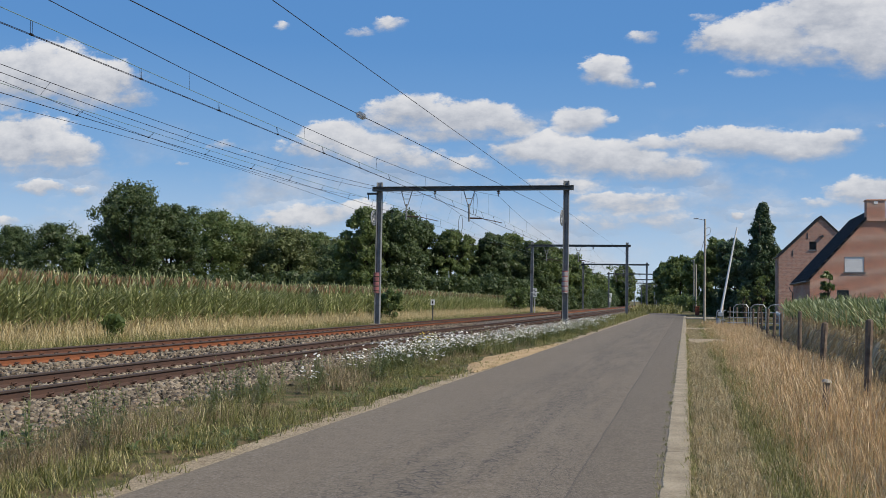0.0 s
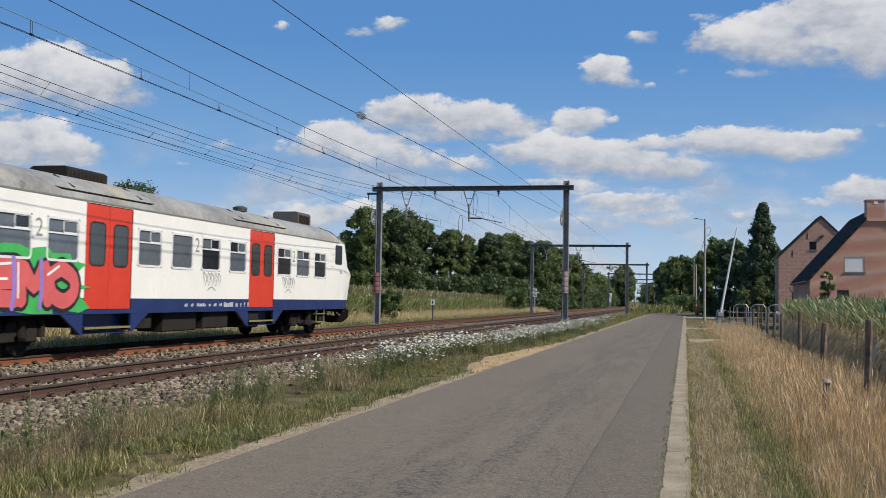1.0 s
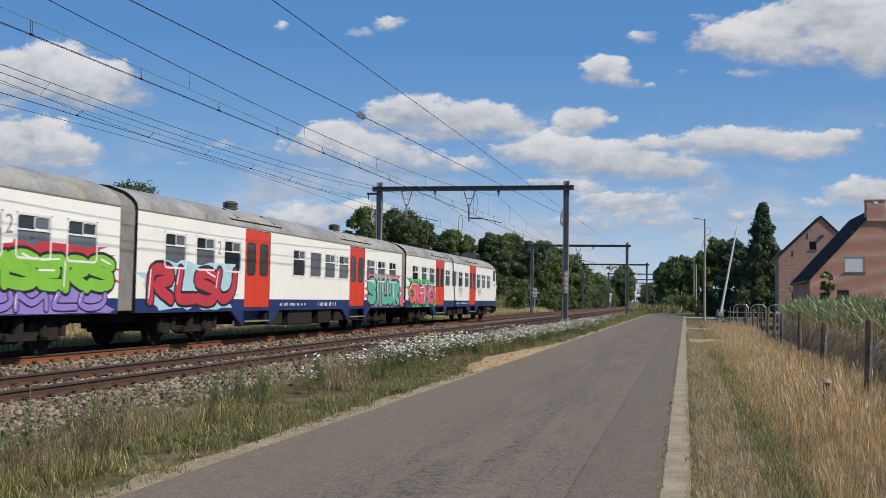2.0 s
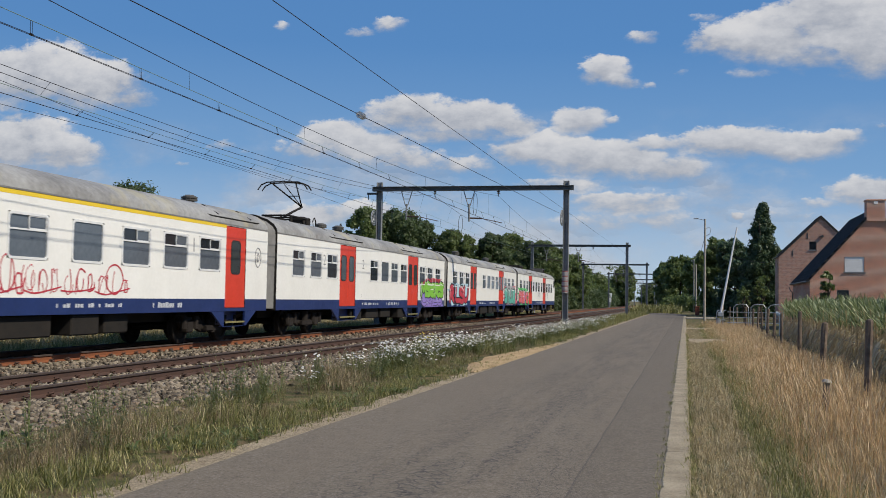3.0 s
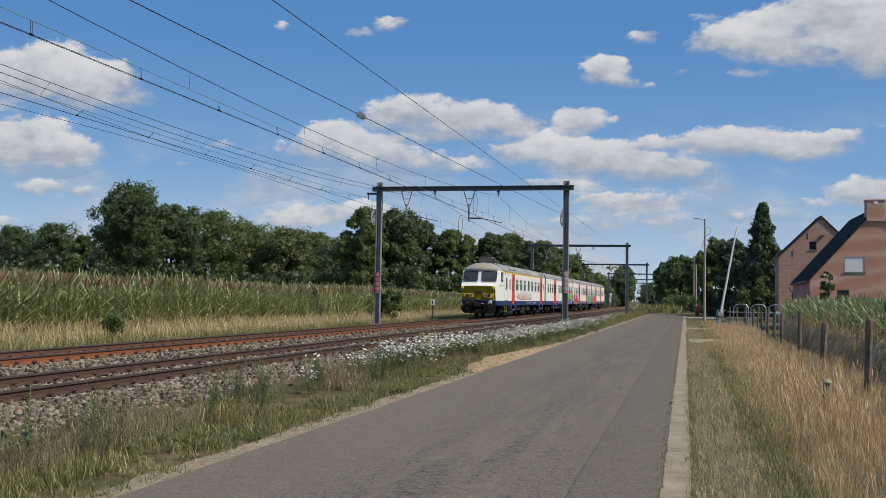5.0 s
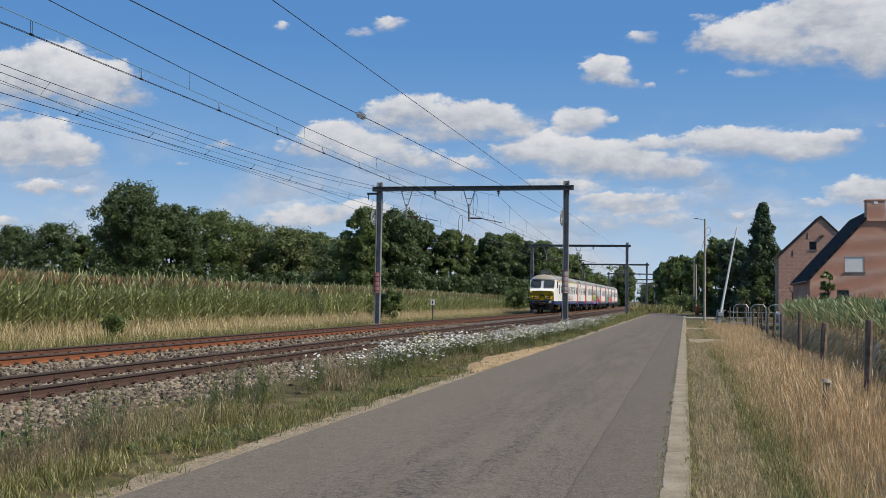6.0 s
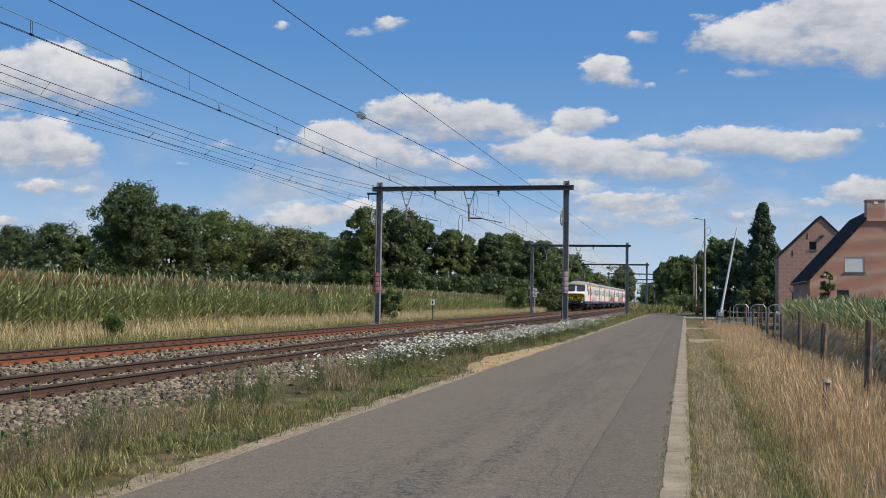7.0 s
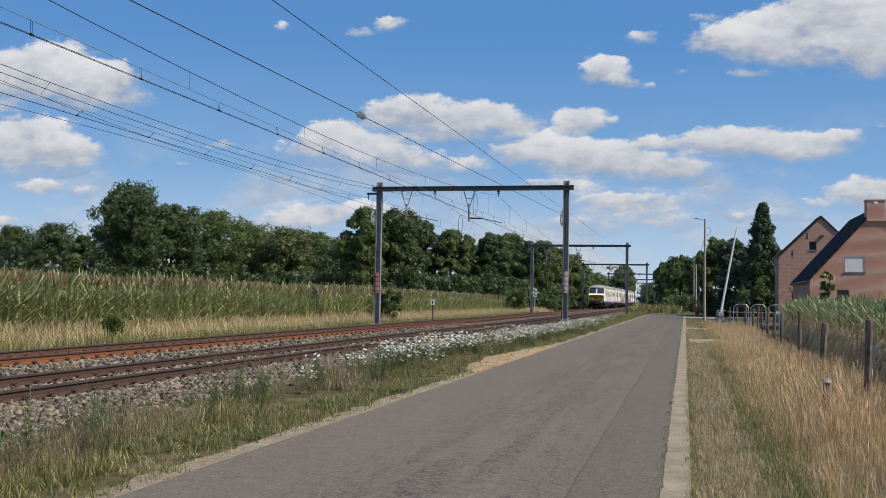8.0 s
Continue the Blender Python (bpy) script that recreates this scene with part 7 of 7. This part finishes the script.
    for lo, hi, n, size in ((-9.15, -7.45, 21000, 0.068), (-10.7, -9.4, 5500, 0.066), (-13.65, -10.9, 7500, 0.068), (-15.2, -13.85, 2000, 0.068), (-17.2, -15.4, 1500, 0.07)):
        for _ in range(n):
            y = 7.5 + 55 * r.random() ** 1.75
            x = r.uniform(lo, hi) + (r.gauss(0, 0.18) if hi == -7.45 else 0)
            places.append(rand_place(r, x, y, bed(x) + r.uniform(-0.03, 0.045), size * r.uniform(0.65, 1.5) * (1 + y / 140), 0))
    sow("ballast_stones", [pebble(s) for s in range(10)], places, [M["stone"]], "angular grey-brown crushed stones of the track bed", "ballast", 16)


build_fields()


# ---------------------------------------------------------------- houses beyond the maize
def brick_build(n, s, one=(0.50, 0.190, 0.108), two=(0.21, 0.070, 0.047), joint=(0.66, 0.55, 0.44)):
    pos = world_pos(n)
    sep = n.tree.nodes.new("ShaderNodeSeparateXYZ")
    n.put(sep.inputs[0], pos)
    flat = n.tree.nodes.new("ShaderNodeCombineXYZ")
    n.put(flat.inputs[0], n.math("ADD", sep.outputs[0], sep.outputs[1])), n.put(flat.inputs[1], sep.outputs[2])
    b = n.tree.nodes.new("ShaderNodeTexBrick")
    n.put(b.inputs["Vector"], flat)
    b.inputs["Color1"].default_value, b.inputs["Color2"].default_value, b.inputs["Mortar"].default_value = rgba(one), rgba(two), rgba(joint)
    b.inputs["Scale"].default_value, b.inputs["Mortar Size"].default_value, b.inputs["Brick Width"].default_value, b.inputs["Row Height"].default_value = 1.0, 0.0105, 0.205, 0.068
    b.inputs["Mortar Smooth"].default_value, b.inputs["Bias"].default_value = 0.2, -0.1
    big = n.noise(pos, 0.6, 4)
    n.put(s["Base Color"], n.mix(n.math("MULTIPLY", n.remap(big, 0.4, 0.7), 0.22), b.outputs["Color"], rgba((0.33, 0.20, 0.15))))
    s["Roughness"].default_value = 0.88
    bump(n, s, n.math("SUBTRACT", 1.0, b.outputs["Fac"]), 0.6, 0.012)


def slate_build(n, s):
    pos = world_pos(n)
    sep = n.tree.nodes.new("ShaderNodeSeparateXYZ")
    n.put(sep.inputs[0], pos)
    flat = n.tree.nodes.new("ShaderNodeCombineXYZ")
    n.put(flat.inputs[0], sep.outputs[1]), n.put(flat.inputs[1], n.math("MULTIPLY", sep.outputs[2], 1.35))
    b = n.tree.nodes.new("ShaderNodeTexBrick")
    n.put(b.inputs["Vector"], flat)
    b.inputs["Color1"].default_value, b.inputs["Color2"].default_value, b.inputs["Mortar"].default_value = (0.034, 0.032, 0.031, 1), (0.050, 0.047, 0.045, 1), (0.012, 0.012, 0.014, 1)
    b.inputs["Scale"].default_value, b.inputs["Mortar Size"].default_value, b.inputs["Brick Width"].default_value, b.inputs["Row Height"].default_value = 1.0, 0.012, 0.26, 0.3
    n.put(s["Base Color"], b.outputs["Color"])
    s["Roughness"].default_value = 0.92
    s["Specular IOR Level"].default_value = 0.05
    bump(n, s, n.math("SUBTRACT", 1.0, b.outputs["Fac"]), 0.6, 0.02)


M["brick"] = material("brick_wall", brick_build)
M["brick_old"] = material("old_brick_wall", lambda n, s: brick_build(n, s, (0.43, 0.205, 0.140), (0.17, 0.082, 0.068), (0.50, 0.42, 0.35)))
M["slate"] = material("slate_roof", slate_build)
M["pane"] = plain("dark_window", (0.02, 0.022, 0.025), 0.06, 0.0, 0.3, 1.0)
M["shutter"] = plain("white_shutter", (0.74, 0.74, 0.73), 0.5, 0.0, 0.1, 4.0)
M["anthracite"] = plain("dark_frame", (0.045, 0.047, 0.05), 0.45, 0.0, 0.2, 4.0)
M["stone_sill"] = plain("bluestone", (0.16, 0.165, 0.17), 0.6, 0.0, 0.3, 4.0)
M["white_paint"] = plain("white_paint", (0.78, 0.78, 0.77), 0.35, 0.0, 0.1, 3.0)
M["old_concrete"] = plain("pole_concrete", (0.42, 0.38, 0.32), 0.85, 0.0, 0.3, 2.0, 0.01, space="world")
M["red_brick_post"] = plain("red_post", (0.30, 0.10, 0.06), 0.8, 0.0, 0.3, 5.0)


def gable_wall(house, x0, x1, y, thick, eave, ridge, holes, brick):
    """A gable end with openings cut through, as one mesh of strips."""
    mid = (x0 + x1) / 2
    xs = sorted({x0, mid, x1, *[h[0] for h in holes], *[h[1] for h in holes]})
    bm = bmesh.new()

    def top(x):
        return eave + (ridge - eave) * (1 - abs(x - mid) / (mid - x0))

    def slab(a, b, lo, hi_a, hi_b):
        f = [(a, lo), (b, lo), (b, hi_b), (a, hi_a)]
        prism(bm, f, "y", y, y + thick)
    for a, b in zip(xs, xs[1:]):
        cut = sorted((h[2], h[3]) for h in holes if h[0] <= a and b <= h[1])
        lo = -0.1
        for c, d in cut:
            slab(a, b, lo, c, c)
            lo = d
        slab(a, b, lo, top(a), top(b))
    bmesh.ops.remove_doubles(bm, verts=bm.verts, dist=1e-4)
    return part("gable_wall", tidy(bm), M[brick], house)


def build_house(label, x0, x1, y0, y1, eave, ridge, windows, over=0.25, brick="brick"):
    h = tagged(base("house"), label, "house", "brick houses beyond the maize")
    mid = (x0 + x1) / 2
    gable_wall(h, x0, x1, y0, 0.3, eave, ridge, [w[:4] for w in windows], brick)
    gable_wall(h, x0, x1, y1 - 0.3, 0.3, eave, ridge, [], brick)
    for xa in (x0, x1 - 0.3):
        bm = bmesh.new()
        box(bm, xa, xa + 0.3, y0 + 0.3, y1 - 0.3, -0.1, eave)
        part("side_wall", bm, M[brick], h)
    k = (ridge - eave) / (mid - x0)
    for sx in (-1, 1):
        bm = bmesh.new()
        xe = mid + sx * (mid - x0 + over)
        ze = eave - over * k
        prism(bm, [(mid, ridge + 0.05), (xe, ze + 0.05), (xe, ze + 0.22), (mid, ridge + 0.24)], "y", y0 - 0.06, y1 + 0.06)
        rf = part("roof_slope", tidy(bm), M["slate"], h, "dark slate roof slope")
        bm = bmesh.new()
        tube(bm, (xe + sx * 0.06, y0 - 0.06, ze + 0.08), (xe + sx * 0.06, y1 + 0.06, ze + 0.08), 0.07, sides=8)
        part("gutter", bm, M["anthracite"], rf)
        bm = bmesh.new()
        prism(bm, [(mid, ridge + 0.02), (xe, ze + 0.02), (xe, ze + 0.07), (mid, ridge + 0.08)], "y", y0 - 0.09, y0 - 0.062)
        part("verge_trim", tidy(bm), M["anthracite"], rf)
    for a, b, c, d, kind in windows:
        w = base("window")
        w.parent = h
        bm = bmesh.new()
        for q in ((a, a + 0.06, c, d), (b - 0.06, b, c, d), (a + 0.06, b - 0.06, c, c + 0.06), (a + 0.06, b - 0.06, d - 0.06, d)):
            box(bm, q[0], q[1], y0 + 0.08, y0 + 0.15, q[2], q[3])
        part("window_frame", bm, M["anthracite"], w)
        bm = bmesh.new()
        box(bm, a + 0.06, b - 0.06, y0 + 0.11, y0 + 0.12, c + 0.06, d - 0.06)
        part("pane", bm, M["pane"], w)
        bm = bmesh.new()
        box(bm, a - 0.08, b + 0.08, y0 - 0.05, y0 + 0.1, c - 0.1, c, bevel=0.01)
        part("window_sill", bm, M["stone_sill"], w)
        if kind == "shutter":
            zz = c + 0.02
            while zz < d - 0.05:
                bm = bmesh.new()
                box(bm, a + 0.03, b - 0.03, y0 + 0.035, y0 + 0.06, zz, zz + 0.052, bevel=0.006)
                part("shutter_slat", bm, M["shutter"], w)
                zz += 0.056
    return h


def build_houses():
    a = build_house("red brick house with a steep slate roof and chimney", 7.83, 15.75, 70.0, 80.5, 3.25, 7.75, [(9.93, 11.15, 3.82, 4.80, "shutter"), (9.48, 10.22, 0.6, 2.68, "plain")], over=0.14)
    bm = bmesh.new()
    box(bm, 11.27, 12.40, 69.88, 70.75, 7.1, 8.40)
    box(bm, 11.22, 12.45, 69.83, 70.8, 8.40, 8.50, bevel=0.02)
    ch = part("chimney", bm, M["brick"], a)
    bm = bmesh.new()
    box(bm, 11.7, 11.95, 69.85, 69.878, 8.2, 8.36)
    part("chimney_vent", bm, M["white_paint"], ch)
    # door and narrow lights in the shaded side, and a downpipe
    for y, wy, z0, z1 in ((71.2, 0.95, 0.0, 2.15), (73.6, 0.35, 0.9, 2.0), (74.6, 0.35, 0.9, 2.0), (75.6, 0.35, 0.9, 2.0)):
        bm = bmesh.new()
        box(bm, 7.79, 7.84, y, y + wy, z0, z1, bevel=0.01)
        d = part("side_door" if wy > 0.5 else "side_light", bm, M["anthracite"], a)
        bm = bmesh.new()
        box(bm, 7.775, 7.795, y + 0.08, y + wy - 0.08, z0 + 0.12, z1 - 0.1)
        part("pane", bm, M["pane"], d)
    bm = bmesh.new()
    chain(bm, [(7.55, 80.3, 2.95), (7.58, 80.3, 2.75), (7.76, 80.3, 2.55), (7.76, 80.3, 0.0)], 0.045, 6)
    part("downpipe", bm, M["anthracite"], a)
    b = build_house("brick house with a steep gable and small attic window", 7.76, 14.64, 92.0, 95.5, 5.67, 9.05, [(10.24, 10.83, 6.34, 7.06, "plain")], over=0.04, brick="brick_old")
    bm = bmesh.new()
    tube(bm, (11.3, 91.86, 7.5), (11.3, 92.0, 7.5), 0.11, sides=12)
    box(bm, 11.08, 11.2, 91.85, 92.0, 7.4, 7.55)
    part("wall_lamp", bm, M["anthracite"], b)
    for x, z in ((8.9, 6.05), (10.1, 7.55)):
        bm = bmesh.new()
        box(bm, x - 0.04, x + 0.04, 91.97, 92.0, z - 0.25, z + 0.25)
        part("wall_anchor", bm, M["anthracite"], b)
    bm = bmesh.new()
    ring_pts = [(9.0, 3.3), (9.0, 4.3), (10.1, 4.3), (10.1, 3.3)]
    prism(bm, ring_pts, "y", 91.98, 92.0)
    part("bricked_window", tidy(bm), M["brick_old"], b)


build_houses()


# ---------------------------------------------------------------- fence, gate, barrier, poles, signs
def build_fence():
    fence = tagged(base("fence"), "weathered wooden posts strung with sagging wire beside the maize", "fence")
    posts = [(2.70, 16.8, 1.50), (3.05, 24.9, 1.30), (3.32, 32.4, 1.50), (3.55, 40.8, 1.36), (3.72, 46.5, 1.30), (3.86, 52.0, 1.45), (4.0, 57.5, 1.25), (4.1, 62.5, 1.5), (4.15, 67.5, 1.35), (2.6, 9.5, 1.4), (3.95, 72.0, 1.45), (3.6, 77.0, 1.4), (3.3, 82.0, 1.4), (3.0, 88.0, 1.4)]
    posts.sort(key=lambda q: q[1])
    for k, (x, y, h) in enumerate(posts):
        r = random.Random(k)
        bm = bmesh.new()
        w = r.uniform(0.055, 0.075)
        lean = Vector((r.uniform(0.0, 0.06), r.uniform(-0.03, 0.03), 0))
        pts = [Vector((x, y, -0.2)), Vector((x, y, h * 0.35)) + lean * 0.35, Vector((x, y, h * 0.7)) + lean * 0.7, Vector((x, y, h - 0.03)) + lean, Vector((x, y, h)) + lean]
        prev = None
        for i, c in enumerate(pts):
            ww = w * (0.78 if i == len(pts) - 1 else 1.0)
            ring_v = [bm.verts.new(c + Vector((math.cos(a) * ww * r.uniform(0.86, 1.1), math.sin(a) * ww * r.uniform(0.86, 1.1), r.uniform(-0.008, 0.008)))) for a in [2 * math.pi * q / 9 for q in range(9)]]
            if prev:
                for q in range(9):
                    j = (q + 1) % 9
                    bm.faces.new((prev[q], prev[j], ring_v[j], ring_v[q]))
            prev = ring_v
        bm.faces.new(prev)
        part("post", tidy(bm), M["wood_post"], fence)
    for z in (0.45, 0.8, 1.12):
        bm = bmesh.new()
        pts = []
        for (xa, ya, ha), (xb, yb, hb) in zip(posts, posts[1:]):
            pts += span((xa + 0.03, ya, z), (xb + 0.03, yb, z), 0.06, 6)[:-1]
        chain(bm, pts, 0.0022, 4)
        part("fence_wire", bm, M["beam"], fence)
    # old stump with a pale cap
    bm = bmesh.new()
    tube(bm, (1.92, 15.4, -0.1), (1.95, 15.4, 0.62), 0.05, 0.045, sides=8)
    stump = link("marker_post", bm, M["wood_post"])
    tagged(stump, "short weathered post with a pale top in dry grass", "post")
    bm = bmesh.new()
    tube(bm, (1.95, 15.4, 0.62), (1.955, 15.4, 0.66), 0.075, 0.05, sides=8)
    part("cap", bm, M["old_concrete"], stump)


def build_barrier():
    b = tagged(base("field_barrier"), "raised white barrier boom on a galvanised stand", "barrier")
    bm = bmesh.new()
    tube(bm, (2.38, 74, 0.9), (3.46, 74, 6.96), 0.085, 0.055, sides=10)
    part("boom", bm, M["white_paint"], b)
    bm = bmesh.new()
    for x in (2.12, 2.55):
        chain(bm, [(x, 74, -0.1), (x, 74, 1.0), (x + 0.08, 74, 1.16), (x + 0.2, 74, 1.18)], 0.045, 6)
    tube(bm, (2.1, 74, 0.5), (2.7, 74, 0.5), 0.035, sides=6)
    box(bm, 2.2, 2.55, 73.9, 74.1, 0.75, 1.05, bevel=0.03)
    part("stand", bm, M["galvanised"], b)
    bm = bmesh.new()
    tube(bm, (2.3, 74, 0.6), (2.22, 74, 0.2), 0.14, sides=10)
    part("counterweight", bm, M["galvanised"], b)
    g = tagged(base("field_gate"), "galvanised tubular gate and hoops behind the fence", "gate")
    for k, x in enumerate((3.1, 4.2, 5.3)):
        bm = bmesh.new()
        chain(bm, [(x, 70.5, 0), (x, 70.5, 1.40), (x + 0.15, 70.5, 1.58), (x + 0.4, 70.5, 1.64), (x + 0.8, 70.5, 1.62), (x + 0.95, 70.5, 1.42), (x + 0.95, 70.5, 0)], 0.03, 6)
        part("hoop", bm, M["galvanised"], g)
    for z in (0.4, 0.75, 1.1):
        bm = bmesh.new()
        tube(bm, (2.7, 70.6, z), (6.4, 70.6, z), 0.028, sides=6)
        part("rail", bm, M["galvanised"], g)
    bm = bmesh.new()
    tube(bm, (4.75, 58.0, 1.22), (5.1, 58.0, 1.02), 0.09, sides=10)
    tube(bm, (4.95, 58.0, -0.1), (4.95, 58.0, 1.1), 0.04, sides=6)
    tagged(link("water_pipe", bm, M["white_paint"]), "short white pipe end on a stake by the fence", "pipe")


def build_poles():
    for k, (x, y, h) in enumerate(((1.76, 100.0, 9.6), (1.45, 150.0, 8.6), (1.35, 178.0, 9.0))):
        p = tagged(base("utility_pole", pose(x, y, 0)), "slim grey concrete utility pole beside the lane", "utility pole", "utility poles along the lane")
        bm = bmesh.new()
        tube(bm, (0, 0, -0.3), (0, 0, h), 0.125, 0.08, sides=8)
        part("pole", bm, M["old_concrete"], p)
        bm = bmesh.new()
        if k == 0:
            tube(bm, (0, 0, h - 0.1), (-0.75, 0, h + 0.05), 0.03, sides=6)
            box(bm, -1.05, -0.6, -0.1, 0.1, h, h + 0.12, bevel=0.02)
            part("lamp_arm", bm, M["galvanised"], p)
            bm = bmesh.new()
            chain(bm, [(0.1, 0, h - 1.6), (0.45, 0, h - 1.4), (0.55, 0, h - 1.0), (0.35, 0, h - 0.75), (0.08, 0, h - 0.9)], 0.03, 5)
        else:
            box(bm, -0.5, 0.5, -0.05, 0.05, h - 0.4, h - 0.3)
        part("bracket", bm, M["galvanised"], p)
    for a, b, sag in (((1.76, 100, 8.0), (1.45, 150, 8.2), 0.7), ((1.76, 100, 7.2), (7.9, 92.2, 5.2), 0.5), ((1.45, 150, 8.2), (1.35, 178, 8.4), 0.5)):
        bm = bmesh.new()
        chain(bm, span(a, b, sag, 10), 0.018, 4)
        tagged(link("service_cable", bm, M["wire"]), "thin dark cable slung from a utility pole", "cable")
    bm = bmesh.new()
    box(bm, 1.25, 1.8, 139.7, 140.1, -0.1, 1.08, bevel=0.03)
    box(bm, 1.2, 1.85, 139.65, 140.15, 1.08, 1.16, bevel=0.02)
    tagged(link("gate_pillar", bm, M["red_brick_post"]), "low red brick pillar beside the lane", "pillar")
    for x0, x1, y0, y1, mat, label in ((0.07, 2.6, 44.6, 49.4, "gravel", "pale gritty field entrance across the verge"), (0.07, 2.4, 66.2, 69.8, "gravel", "pale gritty field entrance across the verge"), (0.1, 3.2, 108.0, 122.0, "concrete", "concrete slab entrance beside the lane")):
        bm = bmesh.new()
        rows = []
        for k in range(13):
            y = y0 + (y1 - y0) * k / 12
            rows.append([bm.verts.new((x0, y + 0.3 * noise.noise((k, 0, 1)), 0.006)), bm.verts.new((x1 + 0.4 * noise.noise((k * 0.7, 3, 1)), y + 0.3 * noise.noise((k, 5, 1)), 0.016))])
        for r0, r1 in zip(rows, rows[1:]):
            bm.faces.new((r0[0], r0[1], r1[1], r1[0]))
        tagged(link("field_entrance", bm, M[mat]), label, "driveway", kind="structure")


def build_signs():
    s = tagged(base("distance_marker", pose(-17.0, 68.8, 0)), "small white distance plate on a dark post", "marker post")
    bm = bmesh.new()
    tube(bm, (0, 0, -0.1), (0, 0, 1.35), 0.045, sides=8)
    part("post", bm, M["beam"], s)
    bm = bmesh.new()
    box(bm, -0.15, 0.15, -0.07, -0.045, 1.2, 1.58, bevel=0.01)
    pl = part("plate", bm, M["white_sign"], s)
    bm = bmesh.new()
    box(bm, -0.04, 0.04, -0.076, -0.071, 1.3, 1.48)
    part("number_bar", bm, M["black"], pl)
    for x, y, z0 in ((-16.85, 117.0, 2.0), (-6.95, 239.2, 4.4)):
        s = tagged(base("signal_board", pose(x, y, 0)), "narrow black and white zigzag board fixed to a mast", "sign")
        bm = bmesh.new()
        box(bm, -0.19, 0.19, -0.03, 0.0, z0, z0 + 1.0, bevel=0.01)
        box(bm, -0.4, 0.45, 0.0, 0.04, z0 + 0.45, z0 + 0.52)
        box(bm, -0.03, 0.03, 0.0, 0.05, 0.0, z0 + 0.5)
        pl = part("plate", bm, M["white_sign"], s)
        for k in range(6):
            bm = bmesh.new()
            z = z0 + 0.06 + k * 0.155
            prism(bm, [(-0.17, z), (0.17, z + 0.09), (0.17, z + 0.15), (-0.17, z + 0.06)], "y", -0.036, -0.031)
            part("bar", tidy(bm), M["black"], pl)
    bm = bmesh.new()
    tube(bm, (-7.05, 60.0, 0), (-7.05, 60.0, 1.05), 0.035, sides=6)
    tagged(link("stake", bm, M["rust_brown"]), "rusty steel stake in the ballast shoulder", "stake")
    bm = bmesh.new()
    tube(bm, (-17.6, 60.5, -0.05), (-17.3, 56.9, 6.0), 0.012, sides=5)
    tagged(link("stay_wire", bm, M["wire"]), "thin stay wire anchoring a portal mast", "wire")
    # cupboard and small signals at the far crossing
    for x, y, h in ((-18.5, 262.0, 3.4), (-17.8, 250.0, 2.2)):
        c = tagged(base("track_signal", pose(x, y, 0)), "grey lineside signal post far down the track", "signal")
        bm = bmesh.new()
        tube(bm, (0, 0, -0.1), (0, 0, h), 0.09, sides=6)
        part("post", bm, M["mast"], c)
        bm = bmesh.new()
        box(bm, -0.35, 0.35, -0.15, 0.15, h - 0.9, h + 0.2, bevel=0.05)
        part("head", bm, M["white_sign"], c)
    # bare sand by the road and darker patches of grit
    bm = bmesh.new()
    rows = []
    for k in range(90):
        t = k / 89
        y = 23.2 + 16.5 * t
        w = max(0.02, 0.95 * math.sin(math.pi * t ** 0.8) ** 0.8 + 0.22 * noise.noise((y * 0.55, 0, 0)) + 0.10 * noise.noise((y * 1.9, 4, 0)))
        rows.append([bm.verts.new((-4.72 - w * q, y, z)) for q, z in ((-0.1, 0.013), (0.3, 0.03), (0.65, 0.035), (1.0, -0.012))])
    for r0, r1 in zip(rows, rows[1:]):
        for i in range(3):
            bm.faces.new((r0[i], r1[i], r1[i + 1], r0[i + 1]))
    tagged(link("sand_patch", bm, M["sand"], smooth=True), "bare yellow sand along the edge of the asphalt", "sand", kind="structure")


build_fence()
build_barrier()
build_poles()
build_signs()


def motions():
    rows = [(0.0, 0.6), (0.5, -0.1), (1.0, 0.7), (1.5, 0.05), (2.0, 0.35), (2.5, 0.35), (3.0, 0.6), (3.5, 0.0), (4.0, 0.65), (4.5, 0.05), (5.0, 0.35), (6.0, 0.35), (7.0, 0.35), (8.0, 0.35)]
    for k, car in enumerate(train):
        walk(car, [(t, pose(T_FAR, train_at(t) + ahead + PITCH * (k - 1), RAIL)) for t, ahead in rows])


motions()
